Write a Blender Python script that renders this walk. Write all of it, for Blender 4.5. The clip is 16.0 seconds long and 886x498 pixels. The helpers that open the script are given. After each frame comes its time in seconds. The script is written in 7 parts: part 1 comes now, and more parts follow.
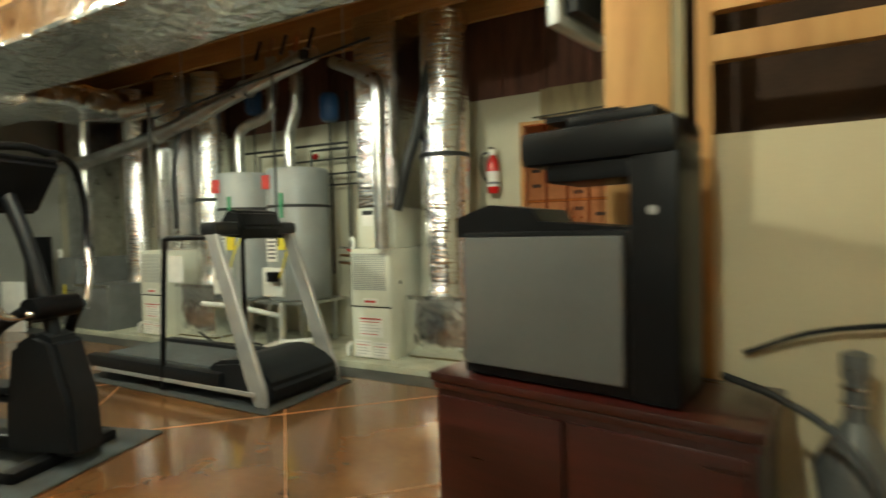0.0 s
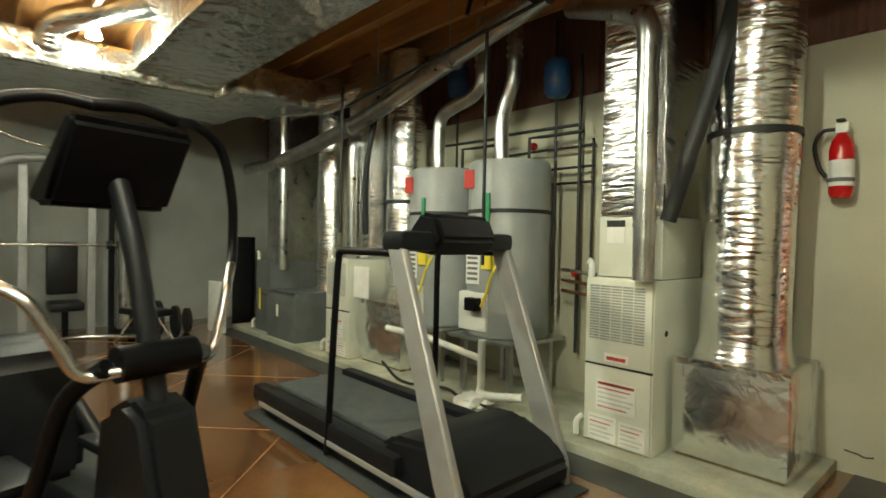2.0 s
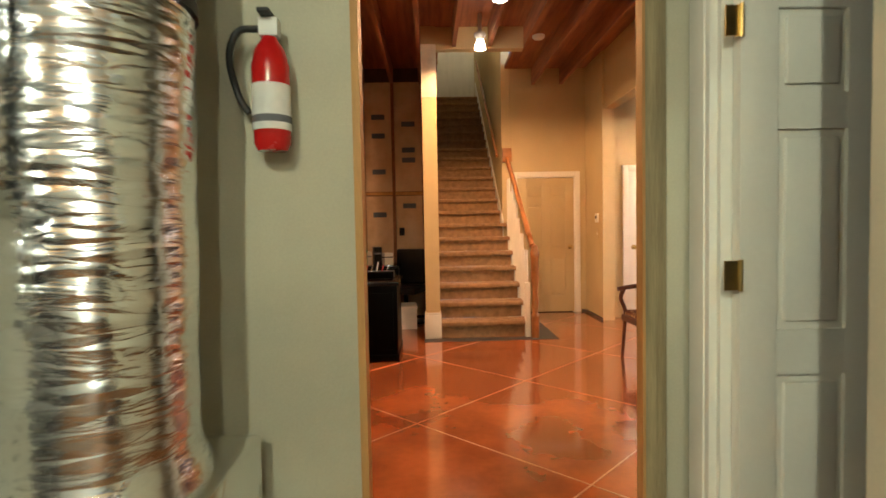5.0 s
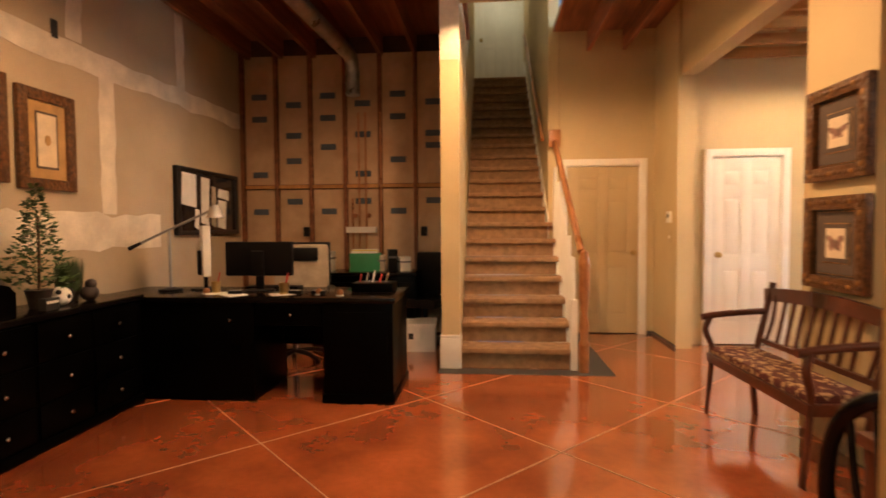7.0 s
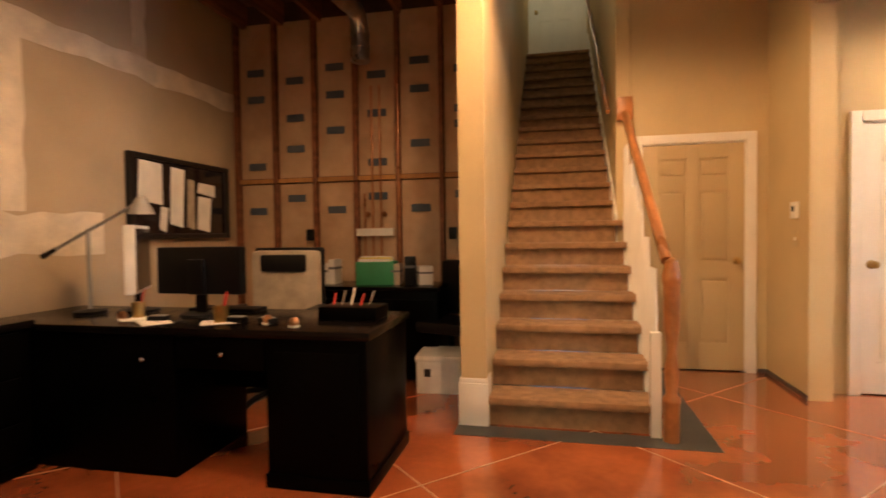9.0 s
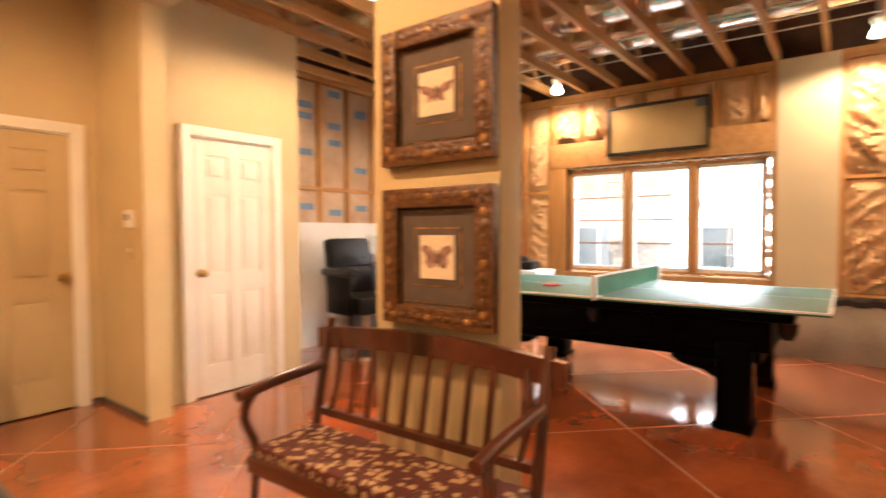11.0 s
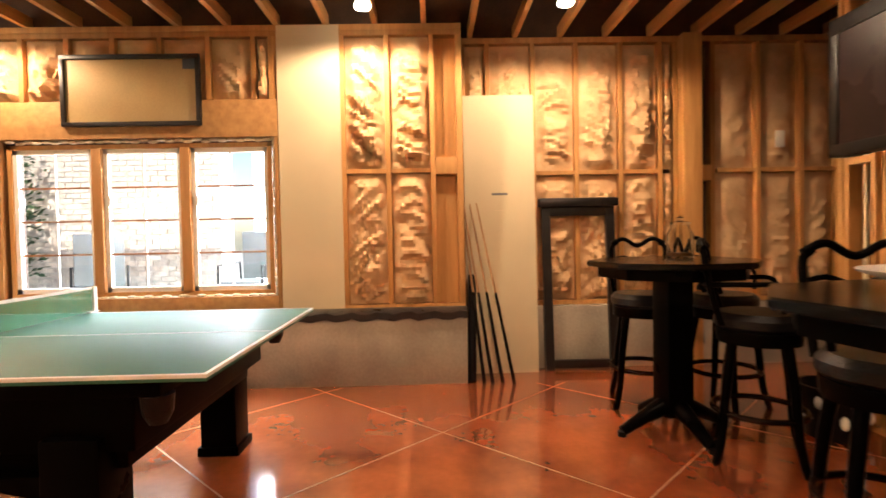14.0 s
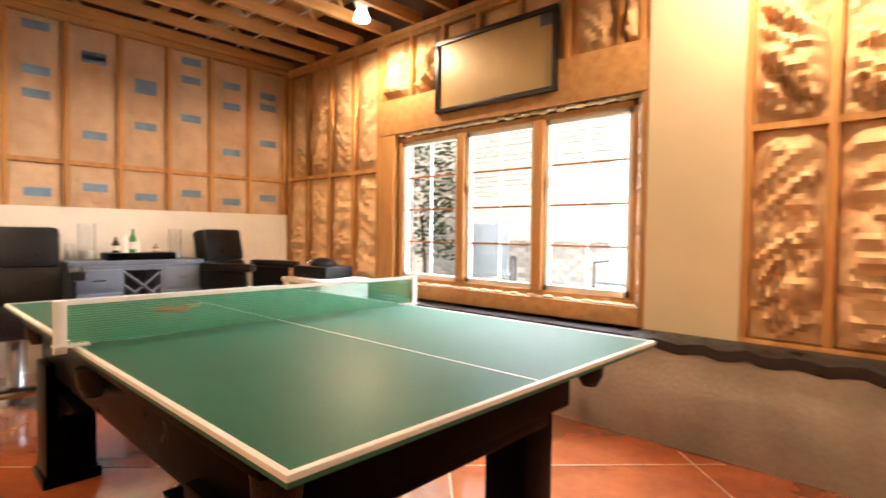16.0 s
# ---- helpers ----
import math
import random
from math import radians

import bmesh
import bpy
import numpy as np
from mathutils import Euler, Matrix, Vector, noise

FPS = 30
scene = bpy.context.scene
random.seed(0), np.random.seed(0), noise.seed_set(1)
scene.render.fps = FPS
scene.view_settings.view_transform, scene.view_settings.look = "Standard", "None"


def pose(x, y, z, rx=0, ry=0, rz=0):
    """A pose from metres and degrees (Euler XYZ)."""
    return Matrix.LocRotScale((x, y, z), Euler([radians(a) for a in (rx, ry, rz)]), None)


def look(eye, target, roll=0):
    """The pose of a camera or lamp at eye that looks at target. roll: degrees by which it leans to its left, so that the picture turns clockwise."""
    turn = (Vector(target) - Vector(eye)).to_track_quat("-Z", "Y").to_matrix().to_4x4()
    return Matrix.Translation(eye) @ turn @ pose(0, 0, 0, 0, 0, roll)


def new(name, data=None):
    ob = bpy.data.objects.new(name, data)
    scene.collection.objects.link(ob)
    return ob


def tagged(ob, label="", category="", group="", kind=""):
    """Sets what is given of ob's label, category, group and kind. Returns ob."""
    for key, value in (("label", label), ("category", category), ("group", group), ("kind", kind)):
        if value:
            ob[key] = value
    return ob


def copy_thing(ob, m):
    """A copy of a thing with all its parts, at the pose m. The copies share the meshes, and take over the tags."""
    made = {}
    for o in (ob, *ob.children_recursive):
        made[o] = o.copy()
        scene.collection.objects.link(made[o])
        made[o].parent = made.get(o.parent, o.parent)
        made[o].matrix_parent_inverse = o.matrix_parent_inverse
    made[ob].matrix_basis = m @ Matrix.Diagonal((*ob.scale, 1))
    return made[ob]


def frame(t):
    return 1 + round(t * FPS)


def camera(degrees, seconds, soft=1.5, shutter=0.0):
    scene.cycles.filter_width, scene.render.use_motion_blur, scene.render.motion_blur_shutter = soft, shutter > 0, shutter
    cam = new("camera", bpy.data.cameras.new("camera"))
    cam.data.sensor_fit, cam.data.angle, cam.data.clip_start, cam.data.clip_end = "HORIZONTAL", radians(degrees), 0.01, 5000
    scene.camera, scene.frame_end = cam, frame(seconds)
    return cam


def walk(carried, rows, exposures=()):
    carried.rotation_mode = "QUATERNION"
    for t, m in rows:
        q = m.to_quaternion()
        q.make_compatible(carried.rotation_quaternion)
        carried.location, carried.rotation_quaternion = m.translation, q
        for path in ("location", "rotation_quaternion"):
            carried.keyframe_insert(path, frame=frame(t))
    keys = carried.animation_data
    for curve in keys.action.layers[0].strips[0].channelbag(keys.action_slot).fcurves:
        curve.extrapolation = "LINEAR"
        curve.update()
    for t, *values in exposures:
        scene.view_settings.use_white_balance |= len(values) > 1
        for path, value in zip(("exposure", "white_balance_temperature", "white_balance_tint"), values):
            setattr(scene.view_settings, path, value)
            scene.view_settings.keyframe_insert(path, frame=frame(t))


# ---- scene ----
cam = camera(80.2, 16.0, 1.6, 0.4)
PATH = [
    (0, (0.504, -0.172, 1.18), (-0.440, 1.590, 1.115), -1.4),
    (0.5, (0.009, 0.186, 1.159), (-1.284, 1.712, 1.134), 0.9),
    (1, (-0.203, 0.324, 1.216), (-1.671, 1.682, 1.18), 0.4),
    (1.5, (-0.456, 0.505, 1.23), (-1.958, 1.825, 1.206), 0.3),
    (2, (-0.696, 0.830, 1.246), (-2.181, 2.169, 1.215), 1.1),
    (2.5, (-0.854, 1.060, 1.264), (-2.181, 2.555, 1.229), 0.2),
    (3, (-0.922, 1.257, 1.31), (-1.966, 2.962, 1.253), -0.7),
    (3.5, (-0.994, 1.524, 1.31), (-1.657, 3.409, 1.24), -0.4),
    (4, (-0.994, 1.874, 1.305), (-1.317, 3.846, 1.231), -0.8),
    (4.5, (-0.931, 2.263, 1.283), (-0.985, 4.260, 1.203), -0.6),
    (4.7, (-0.923, 2.439, 1.277), (-0.871, 4.437, 1.193), -1.1),
    (6.8, (-0.565, 3.845, 1.272), (-0.632, 5.842, 1.185), -0.7),
    (7, (-0.538, 3.985, 1.265), (-0.708, 5.976, 1.18), -0.4),
    (7.5, (-0.287, 4.373, 1.243), (-0.834, 6.295, 1.156), -0.4),
    (8, (-0.339, 4.785, 1.196), (-1.094, 6.635, 1.129), -1.1),
    (10.5, (-0.36, 5.773, 1.25), (0.721, 7.454, 1.176), -0.1),
    (11, (-0.172, 5.852, 1.253), (1.414, 7.069, 1.187), -0.3),
    (11.5, (0.062, 5.916, 1.262), (1.936, 6.612, 1.192), -0.6),
    (12, (0.452, 5.925, 1.229), (2.443, 6.108, 1.166), -0.4),
    (12.5, (0.786, 5.806, 1.196), (2.782, 5.685, 1.153), -0.8),
    (13, (1.193, 5.63, 1.228), (3.174, 5.361, 1.179), -1.1),
    (13.3, (1.282, 5.456, 1.228), (3.267, 5.219, 1.175), -1.2),
    (13.5, (1.404, 5.329, 1.223), (3.394, 5.129, 1.167), -1.3),
    (14, (1.741, 5.183, 1.22), (3.739, 5.141, 1.163), -1.1),
    (14.5, (2.084, 5.197, 1.238), (4.075, 5.38, 1.178), -0.8),
    (15, (2.408, 5.119, 1.226), (4.326, 5.681, 1.165), -0.2),
    (15.5, (2.716, 5.092, 1.213), (4.458, 6.072, 1.15), 0.7),
    (16, (2.983, 5.167, 1.178), (4.447, 6.529, 1.118), 0.7),
]
EXPOSURES = [(0, 0.1), (2.5, 0.08), (3.5, 0.0), (4.7, 0.15), (7.0, 0.03), (7.5, -0.04), (8.2, -0.12), (10.3, 0.32), (11.0, 0.42), (15, 0.47), (16, 0.52)]
walk(cam, [(t, look(eye, target, roll)) for t, eye, target, roll in PATH], EXPOSURES)

# ---- world and lights ----
world = bpy.data.worlds.new("sky")
scene.world = world
world.use_nodes = True
wn = world.node_tree.nodes
sky = wn.new("ShaderNodeTexSky")
sky.sky_type, sky.sun_disc = "NISHITA", False
sky.sun_elevation, sky.sun_rotation = radians(40), radians(259)
wn["Background"].inputs[1].default_value = 0.15
world.node_tree.links.new(sky.outputs[0], wn["Background"].inputs[0])

sun = new("sun", bpy.data.lights.new("sun", "SUN"))
sun.data.energy, sun.data.angle, sun.data.color = 5.0, radians(0.5), (1, 0.95, 0.86)
sun.matrix_world = look((-16, -3, 13.5), (0, 0, 0))

WARM, AMBER, NEUTRAL = (1.0, 0.68, 0.44), (1.0, 0.57, 0.29), (0.92, 1.0, 0.78)


def lamp(name, x, y, z, watts, colour, radius=0.05, flood=True):
    """A bulb, seen or added as fill; reflector floods throw little light up at the joists."""
    ob = new(name, bpy.data.lights.new(name, "SPOT" if flood else "POINT"))
    if flood:
        ob.data.spot_size, ob.data.spot_blend = radians(172), 0.35
    ob.data.energy, ob.data.color, ob.data.shadow_soft_size = watts, colour, radius
    ob.location = (x, y, z)
    return ob


# Last two are fill, added where no bulb is known
GAME_LAMPS = [(5.68, 5.66), (5.65, 4.16), (5.69, 8.62), (3.2, 4.0), (2.5, 8.5)]
# Third one is unseen fill, added to brighten the west wall
OFFICE_LAMPS = [(-0.32, 8.30), (-0.27, 7.1), (-1.9, 6.2)]
# First sits above the ducts; the other three are fill added out of view
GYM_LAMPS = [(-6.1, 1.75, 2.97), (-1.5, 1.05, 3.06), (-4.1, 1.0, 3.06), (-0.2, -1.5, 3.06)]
for (x, y), w in zip(GAME_LAMPS, (98, 98, 80, 55, 110)):
    lamp("bulb_or_fill_light", x, y, 2.84, w, WARM)
for (x, y), w in zip(OFFICE_LAMPS, (165, 150, 115)):
    lamp("bulb_or_fill_light", x, y, 3.10, w, AMBER)
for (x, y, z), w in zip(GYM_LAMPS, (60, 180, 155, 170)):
    lamp("bulb_or_fill_light", x - 0.02, y - 0.125, z - 0.12, w, NEUTRAL, 0.05, False)
# Unseen fill added above the landing to light the upper door
lamp("stair_fill", -0.3, 13.5, 5.9, 16, (1, 0.95, 0.7))

# area lamp added above the patio, out of view, in place of skylight
daylight = new("window_sky_fill", bpy.data.lights.new("window_sky_fill", "AREA"))
daylight.data.shape, daylight.data.size, daylight.data.size_y = "RECTANGLE", 2.6, 1.6
daylight.data.energy, daylight.data.color = 850, (0.72, 0.86, 1.0)
daylight.matrix_world = look((7.5, 7.5, 3.3), (4.8, 7.4, 0.6))

# ---- materials ----
def mat(name, colour, rough=0.6, metal=0.0, scale=8.0, vary=0.15, bump=0.1, fine=60.0, coat=0.0, spec=0.5,
        second=None, stretch=(1, 1, 1), rand=0.0, rvar=0.08):
    """A surface with variation at two scales, fine relief and uneven gloss."""
    m = bpy.data.materials.new(name)
    m.use_nodes = True
    nt = m.node_tree
    n, l = nt.nodes, nt.links
    p = n["Principled BSDF"]
    p.inputs["Metallic"].default_value = metal
    p.inputs["Coat Weight"].default_value = coat
    p.inputs["Specular IOR Level"].default_value = spec
    tc = n.new("ShaderNodeTexCoord")
    mp = n.new("ShaderNodeMapping")
    mp.inputs["Scale"].default_value = stretch
    l.new(tc.outputs["Object"], mp.inputs[0])
    big, small = n.new("ShaderNodeTexNoise"), n.new("ShaderNodeTexNoise")
    big.inputs["Scale"].default_value, big.inputs["Detail"].default_value = scale, 5
    small.inputs["Scale"].default_value, small.inputs["Detail"].default_value = fine, 3
    for t in (big, small):
        l.new(mp.outputs[0], t.inputs["Vector"])
    mix = n.new("ShaderNodeMix")
    mix.data_type = "RGBA"
    c = np.array(colour[:3])
    two = np.array(second[:3]) if second else c * (1 - 2 * vary)
    mix.inputs[6].default_value = (*np.clip(two, 0, 1), 1)
    mix.inputs[7].default_value = (*np.clip(c * (1 + (0 if second else vary)), 0, 1), 1)
    ramp = n.new("ShaderNodeMapRange")
    ramp.inputs[1].default_value, ramp.inputs[2].default_value = 0.32, 0.68
    l.new(big.outputs[0], ramp.inputs[0])
    l.new(ramp.outputs[0], mix.inputs[0])
    grain = n.new("ShaderNodeMix")
    grain.data_type, grain.blend_type = "RGBA", "MULTIPLY"
    grain.inputs[0].default_value = min(1.0, 2.2 * vary)
    l.new(mix.outputs[2], grain.inputs[6])
    sr = n.new("ShaderNodeMapRange")
    sr.inputs[1].default_value, sr.inputs[2].default_value, sr.inputs[3].default_value = 0.3, 0.7, 0.6
    l.new(small.outputs[0], sr.inputs[0])
    l.new(sr.outputs[0], grain.inputs[7])
    out = grain.outputs[2]
    if rand:
        info = n.new("ShaderNodeObjectInfo")
        hv = n.new("ShaderNodeHueSaturation")
        rr = n.new("ShaderNodeMapRange")
        rr.inputs[3].default_value, rr.inputs[4].default_value = 1 - rand, 1 + rand
        l.new(info.outputs["Random"], rr.inputs[0])
        l.new(rr.outputs[0], hv.inputs["Value"])
        l.new(out, hv.inputs["Color"])
        out = hv.outputs[0]
    l.new(out, p.inputs["Base Color"])
    rg = n.new("ShaderNodeMapRange")
    rg.inputs[3].default_value, rg.inputs[4].default_value = max(0.02, rough - rvar), min(1, rough + rvar)
    l.new(big.outputs[0], rg.inputs[0])
    l.new(rg.outputs[0], p.inputs["Roughness"])
    if bump:
        b = n.new("ShaderNodeBump")
        b.inputs["Strength"].default_value, b.inputs["Distance"].default_value = bump, 0.01
        l.new(small.outputs[0], b.inputs["Height"])
        l.new(b.outputs[0], p.inputs["Normal"])
    return m


def creased(m, scale, strength):
    """Adds the sharp folds of crumpled paper to a surface's relief."""
    n, l = m.node_tree.nodes, m.node_tree.links
    tc, mp = n.new("ShaderNodeTexCoord"), n.new("ShaderNodeMapping")
    mp.inputs["Scale"].default_value = (1, 1, 1.7)
    l.new(tc.outputs["Object"], mp.inputs[0])
    a, v = n.new("ShaderNodeTexNoise"), n.new("ShaderNodeTexVoronoi")
    a.inputs["Scale"].default_value, a.inputs["Detail"].default_value = scale * 0.6, 3
    v.inputs["Scale"].default_value = scale
    wv = n.new("ShaderNodeMix")
    wv.data_type = "VECTOR"
    wv.inputs[0].default_value = 0.18
    l.new(mp.outputs[0], a.inputs["Vector"])
    l.new(mp.outputs[0], wv.inputs[4])
    l.new(a.outputs["Color"], wv.inputs[5])
    l.new(wv.outputs[1], v.inputs["Vector"])
    b = n.new("ShaderNodeBump")
    b.inputs["Strength"].default_value, b.inputs["Distance"].default_value = strength, 0.03
    l.new(v.outputs["Distance"], b.inputs["Height"])
    l.new(n["Bump"].outputs[0], b.inputs["Normal"])
    l.new(b.outputs[0], n["Principled BSDF"].inputs["Normal"])
    return m


def glow(name, colour, strength):
    m = bpy.data.materials.new(name)
    m.use_nodes = True
    p = m.node_tree.nodes["Principled BSDF"]
    p.inputs["Emission Color"].default_value, p.inputs["Emission Strength"].default_value = (*colour, 1), strength
    return m


def glass(name, colour=(1, 1, 1), rough=0.0):
    m = bpy.data.materials.new(name)
    m.use_nodes = True
    p = m.node_tree.nodes["Principled BSDF"]
    p.inputs["Base Color"].default_value, p.inputs["Roughness"].default_value = (*colour, 1), rough
    p.inputs["Transmission Weight"].default_value, p.inputs["IOR"].default_value = 1.0, 1.45
    return m


def foil_material(name, scale=14.0, strength=1.0, tint=(0.80, 0.80, 0.79), stretch=(1, 1, 1.6)):
    """Crinkled aluminium facing: creases from warped cells and fine noise."""
    m = bpy.data.materials.new(name)
    m.use_nodes = True
    n, l = m.node_tree.nodes, m.node_tree.links
    p = n["Principled BSDF"]
    p.inputs["Metallic"].default_value, p.inputs["Base Color"].default_value = 1.0, (*tint, 1)
    tc, mp = n.new("ShaderNodeTexCoord"), n.new("ShaderNodeMapping")
    mp.inputs["Scale"].default_value = stretch
    l.new(tc.outputs["Object"], mp.inputs[0])
    a, v = n.new("ShaderNodeTexNoise"), n.new("ShaderNodeTexVoronoi")
    a.inputs["Scale"].default_value, a.inputs["Detail"].default_value, a.inputs["Distortion"].default_value = scale * 0.7, 4, 0.8
    v.inputs["Scale"].default_value = scale
    v.feature = "DISTANCE_TO_EDGE"
    l.new(mp.outputs[0], a.inputs["Vector"])
    wv = n.new("ShaderNodeMix")
    wv.data_type = "VECTOR"
    wv.inputs[0].default_value = 0.12
    l.new(mp.outputs[0], wv.inputs[4])
    l.new(a.outputs["Color"], wv.inputs[5])
    l.new(wv.outputs[1], v.inputs["Vector"])
    add = n.new("ShaderNodeMath")
    add.operation = "ADD"
    l.new(a.outputs[0], add.inputs[0])
    l.new(v.outputs["Distance"], add.inputs[1])
    b = n.new("ShaderNodeBump")
    b.inputs["Strength"].default_value, b.inputs["Distance"].default_value = strength, 0.035
    l.new(add.outputs[0], b.inputs["Height"])
    l.new(b.outputs[0], p.inputs["Normal"])
    r = n.new("ShaderNodeMapRange")
    r.inputs[3].default_value, r.inputs[4].default_value = 0.10, 0.30
    l.new(a.outputs[0], r.inputs[0])
    l.new(r.outputs[0], p.inputs["Roughness"])
    return m


def fabric(name, ground, motif, scale):
    """Woven upholstery with scattered leaf-like motifs."""
    m = mat(name, ground, 0.85, scale=30, bump=0.3, fine=300)
    n, l = m.node_tree.nodes, m.node_tree.links
    p = n["Principled BSDF"]
    old = p.inputs["Base Color"].links[0].from_socket
    tc, v = n.new("ShaderNodeTexCoord"), n.new("ShaderNodeTexVoronoi")
    v.inputs["Scale"].default_value = scale
    l.new(tc.outputs["Object"], v.inputs["Vector"])
    w = n.new("ShaderNodeTexNoise")
    w.inputs["Scale"].default_value = scale * 2.5
    l.new(tc.outputs["Object"], w.inputs["Vector"])
    s = n.new("ShaderNodeMath")
    s.operation = "MULTIPLY"
    l.new(v.outputs["Distance"], s.inputs[0])
    l.new(w.outputs[0], s.inputs[1])
    r = n.new("ShaderNodeMapRange")
    r.inputs[1].default_value, r.inputs[2].default_value, r.inputs[3].default_value, r.inputs[4].default_value = 0.17, 0.21, 1, 0
    l.new(s.outputs[0], r.inputs[0])
    mx = n.new("ShaderNodeMix")
    mx.data_type = "RGBA"
    l.new(r.outputs[0], mx.inputs[0])
    l.new(old, mx.inputs[6])
    mx.inputs[7].default_value = (*motif, 1)
    l.new(mx.outputs[2], p.inputs["Base Color"])
    return m


FLOOR = mat("stained_concrete", (0.50, 0.135, 0.042), 0.13, scale=1.5, second=(0.19, 0.045, 0.018), vary=0.13, bump=0.012, fine=22, coat=0.9, spec=0.5)
# Same floor, browned in the base colour for the gym's neutral light
FLOOR_GYM_TINT = mat("stained_concrete_gym_tint", (0.24, 0.108, 0.038), 0.2, scale=1.5, second=(0.105, 0.046, 0.018), vary=0.13, bump=0.012, fine=22, coat=0.5, spec=0.5)
for sealed in (FLOOR, FLOOR_GYM_TINT):
    sealed.node_tree.nodes["Principled BSDF"].inputs["Coat Roughness"].default_value = 0.09
JOINT = mat("joint_filler", (0.54, 0.27, 0.13), 0.4, vary=0.1)
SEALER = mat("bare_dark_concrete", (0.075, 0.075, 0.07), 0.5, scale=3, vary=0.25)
CONC = mat("concrete", (0.50, 0.46, 0.37), 0.85, scale=2.2, second=(0.34, 0.31, 0.25), vary=0.15, bump=0.25, fine=40)
CONC_PAD = mat("concrete_pad", (0.46, 0.46, 0.36), 0.8, scale=4, vary=0.15, bump=0.2)
GREEN = mat("greenish_drywall", (0.52, 0.49, 0.37), 0.8, scale=1.6, vary=0.07, bump=0.05, fine=120)
GREYWALL = mat("grey_concrete_wall", (0.34, 0.34, 0.31), 0.85, scale=0.9, vary=0.12, bump=0.1, fine=60)
TAN = mat("tan_paint", (0.58, 0.45, 0.24), 0.7, scale=1.5, vary=0.05, bump=0.06, fine=160)
TANDOOR = mat("tan_door_paint", (0.52, 0.40, 0.21), 0.5, scale=1.5, vary=0.04, bump=0.02)
RAWDW = mat("unpainted_drywall", (0.50, 0.40, 0.27), 0.85, scale=1.2, vary=0.09, bump=0.05, fine=140)
MUD = mat("joint_compound", (0.76, 0.68, 0.55), 0.85, scale=5, vary=0.10, bump=0.08, fine=60)
SHEET = mat("drywall_sheet", (0.66, 0.57, 0.38), 0.8, scale=1.2, vary=0.05, bump=0.04, fine=140)
WHITE = mat("white_paint", (0.80, 0.77, 0.68), 0.45, scale=3, vary=0.03, bump=0.03)
PINE = mat("pine_stud", (0.60, 0.325, 0.11), 0.65, scale=2.2, second=(0.45, 0.215, 0.065), vary=0.14, bump=0.12, fine=26, stretch=(9, 9, 0.7), rand=0.15)
PINEX = mat("pine_joist", (0.59, 0.335, 0.125), 0.65, scale=2.2, second=(0.45, 0.23, 0.08), vary=0.14, bump=0.12, fine=26, stretch=(0.7, 9, 9), rand=0.15)
OLDPINE = mat("weathered_stud", (0.34, 0.27, 0.15), 0.7, scale=2.2, vary=0.2, bump=0.15, fine=26, stretch=(9, 9, 0.7))
JOISTRED = mat("red_brown_joist", (0.30, 0.12, 0.055), 0.7, scale=2, vary=0.2, bump=0.12, fine=26, stretch=(9, 0.7, 9), rand=0.2)
# Dark backing for wall cores and for panels closing off unlit spaces
DECK = mat("dark_backing", (0.10, 0.055, 0.035), 0.8, scale=3, vary=0.25, bump=0.1)
BROWNUP = mat("red_brown_boarding", (0.15, 0.06, 0.04), 0.8, scale=2, vary=0.25, bump=0.15, fine=20, stretch=(6, 6, 0.8))
KRAFT = creased(mat("kraft_facing", (0.74, 0.53, 0.30), 0.92, scale=4.0, second=(0.60, 0.36, 0.19), vary=0.08, bump=0.2, fine=30, spec=0.05), 5.0, 0.16)
KRAFTN = mat("pale_kraft_facing", (0.64, 0.47, 0.31), 0.85, spec=0.2, scale=3, second=(0.50, 0.34, 0.21), vary=0.08, bump=0.12, fine=14)
INK = mat("blue_ink", (0.18, 0.30, 0.46), 0.7, vary=0.1, bump=0)
INKD = mat("dark_blue_ink", (0.08, 0.11, 0.15), 0.7, vary=0.1, bump=0)
POLY = mat("black_plastic_film", (0.03, 0.03, 0.032), 0.3, scale=12, vary=0.2, bump=0.6, fine=14)
FOIL = foil_material("foil_jacket", 8.0, 0.30, (0.86, 0.86, 0.85), (0.6, 0.6, 3.2))
FOILBIG = foil_material("foil_duct_wrap", 6.0, 0.6, (0.82, 0.82, 0.79), (1, 1, 1))
FOILBOX = foil_material("foil_box_wrap", 7.0, 0.22, (0.86, 0.87, 0.87), (1, 1, 1))
GALV = mat("galvanised_steel", (0.60, 0.61, 0.60), 0.30, 1.0, scale=9, vary=0.12, bump=0.04)
GREYMET = mat("dark_grey_cabinet", (0.18, 0.19, 0.19), 0.45, 0.3, scale=5, vary=0.1)
STRAP = mat("black_strap", (0.02, 0.02, 0.02), 0.6, vary=0.1)
FURN = mat("furnace_enamel", (0.68, 0.68, 0.58), 0.4, scale=3, vary=0.05, bump=0.02)
PAPER = mat("paper_label", (0.82, 0.81, 0.76), 0.7, vary=0.05, bump=0)
PRINTG = mat("faint_print", (0.52, 0.51, 0.49), 0.7, vary=0.1, bump=0)
DARKBAR = mat("print_bar", (0.16, 0.16, 0.17), 0.7, vary=0.1, bump=0)
REDP = mat("red_enamel", (0.55, 0.012, 0.012), 0.25, vary=0.06, bump=0.02, coat=0.3)
REDL = mat("red_label", (0.55, 0.05, 0.04), 0.6, vary=0.05, bump=0)
YELL = mat("yellow_label", (0.80, 0.66, 0.05), 0.6, vary=0.05, bump=0)
GRNL = mat("green_label", (0.04, 0.28, 0.12), 0.6, vary=0.05, bump=0)
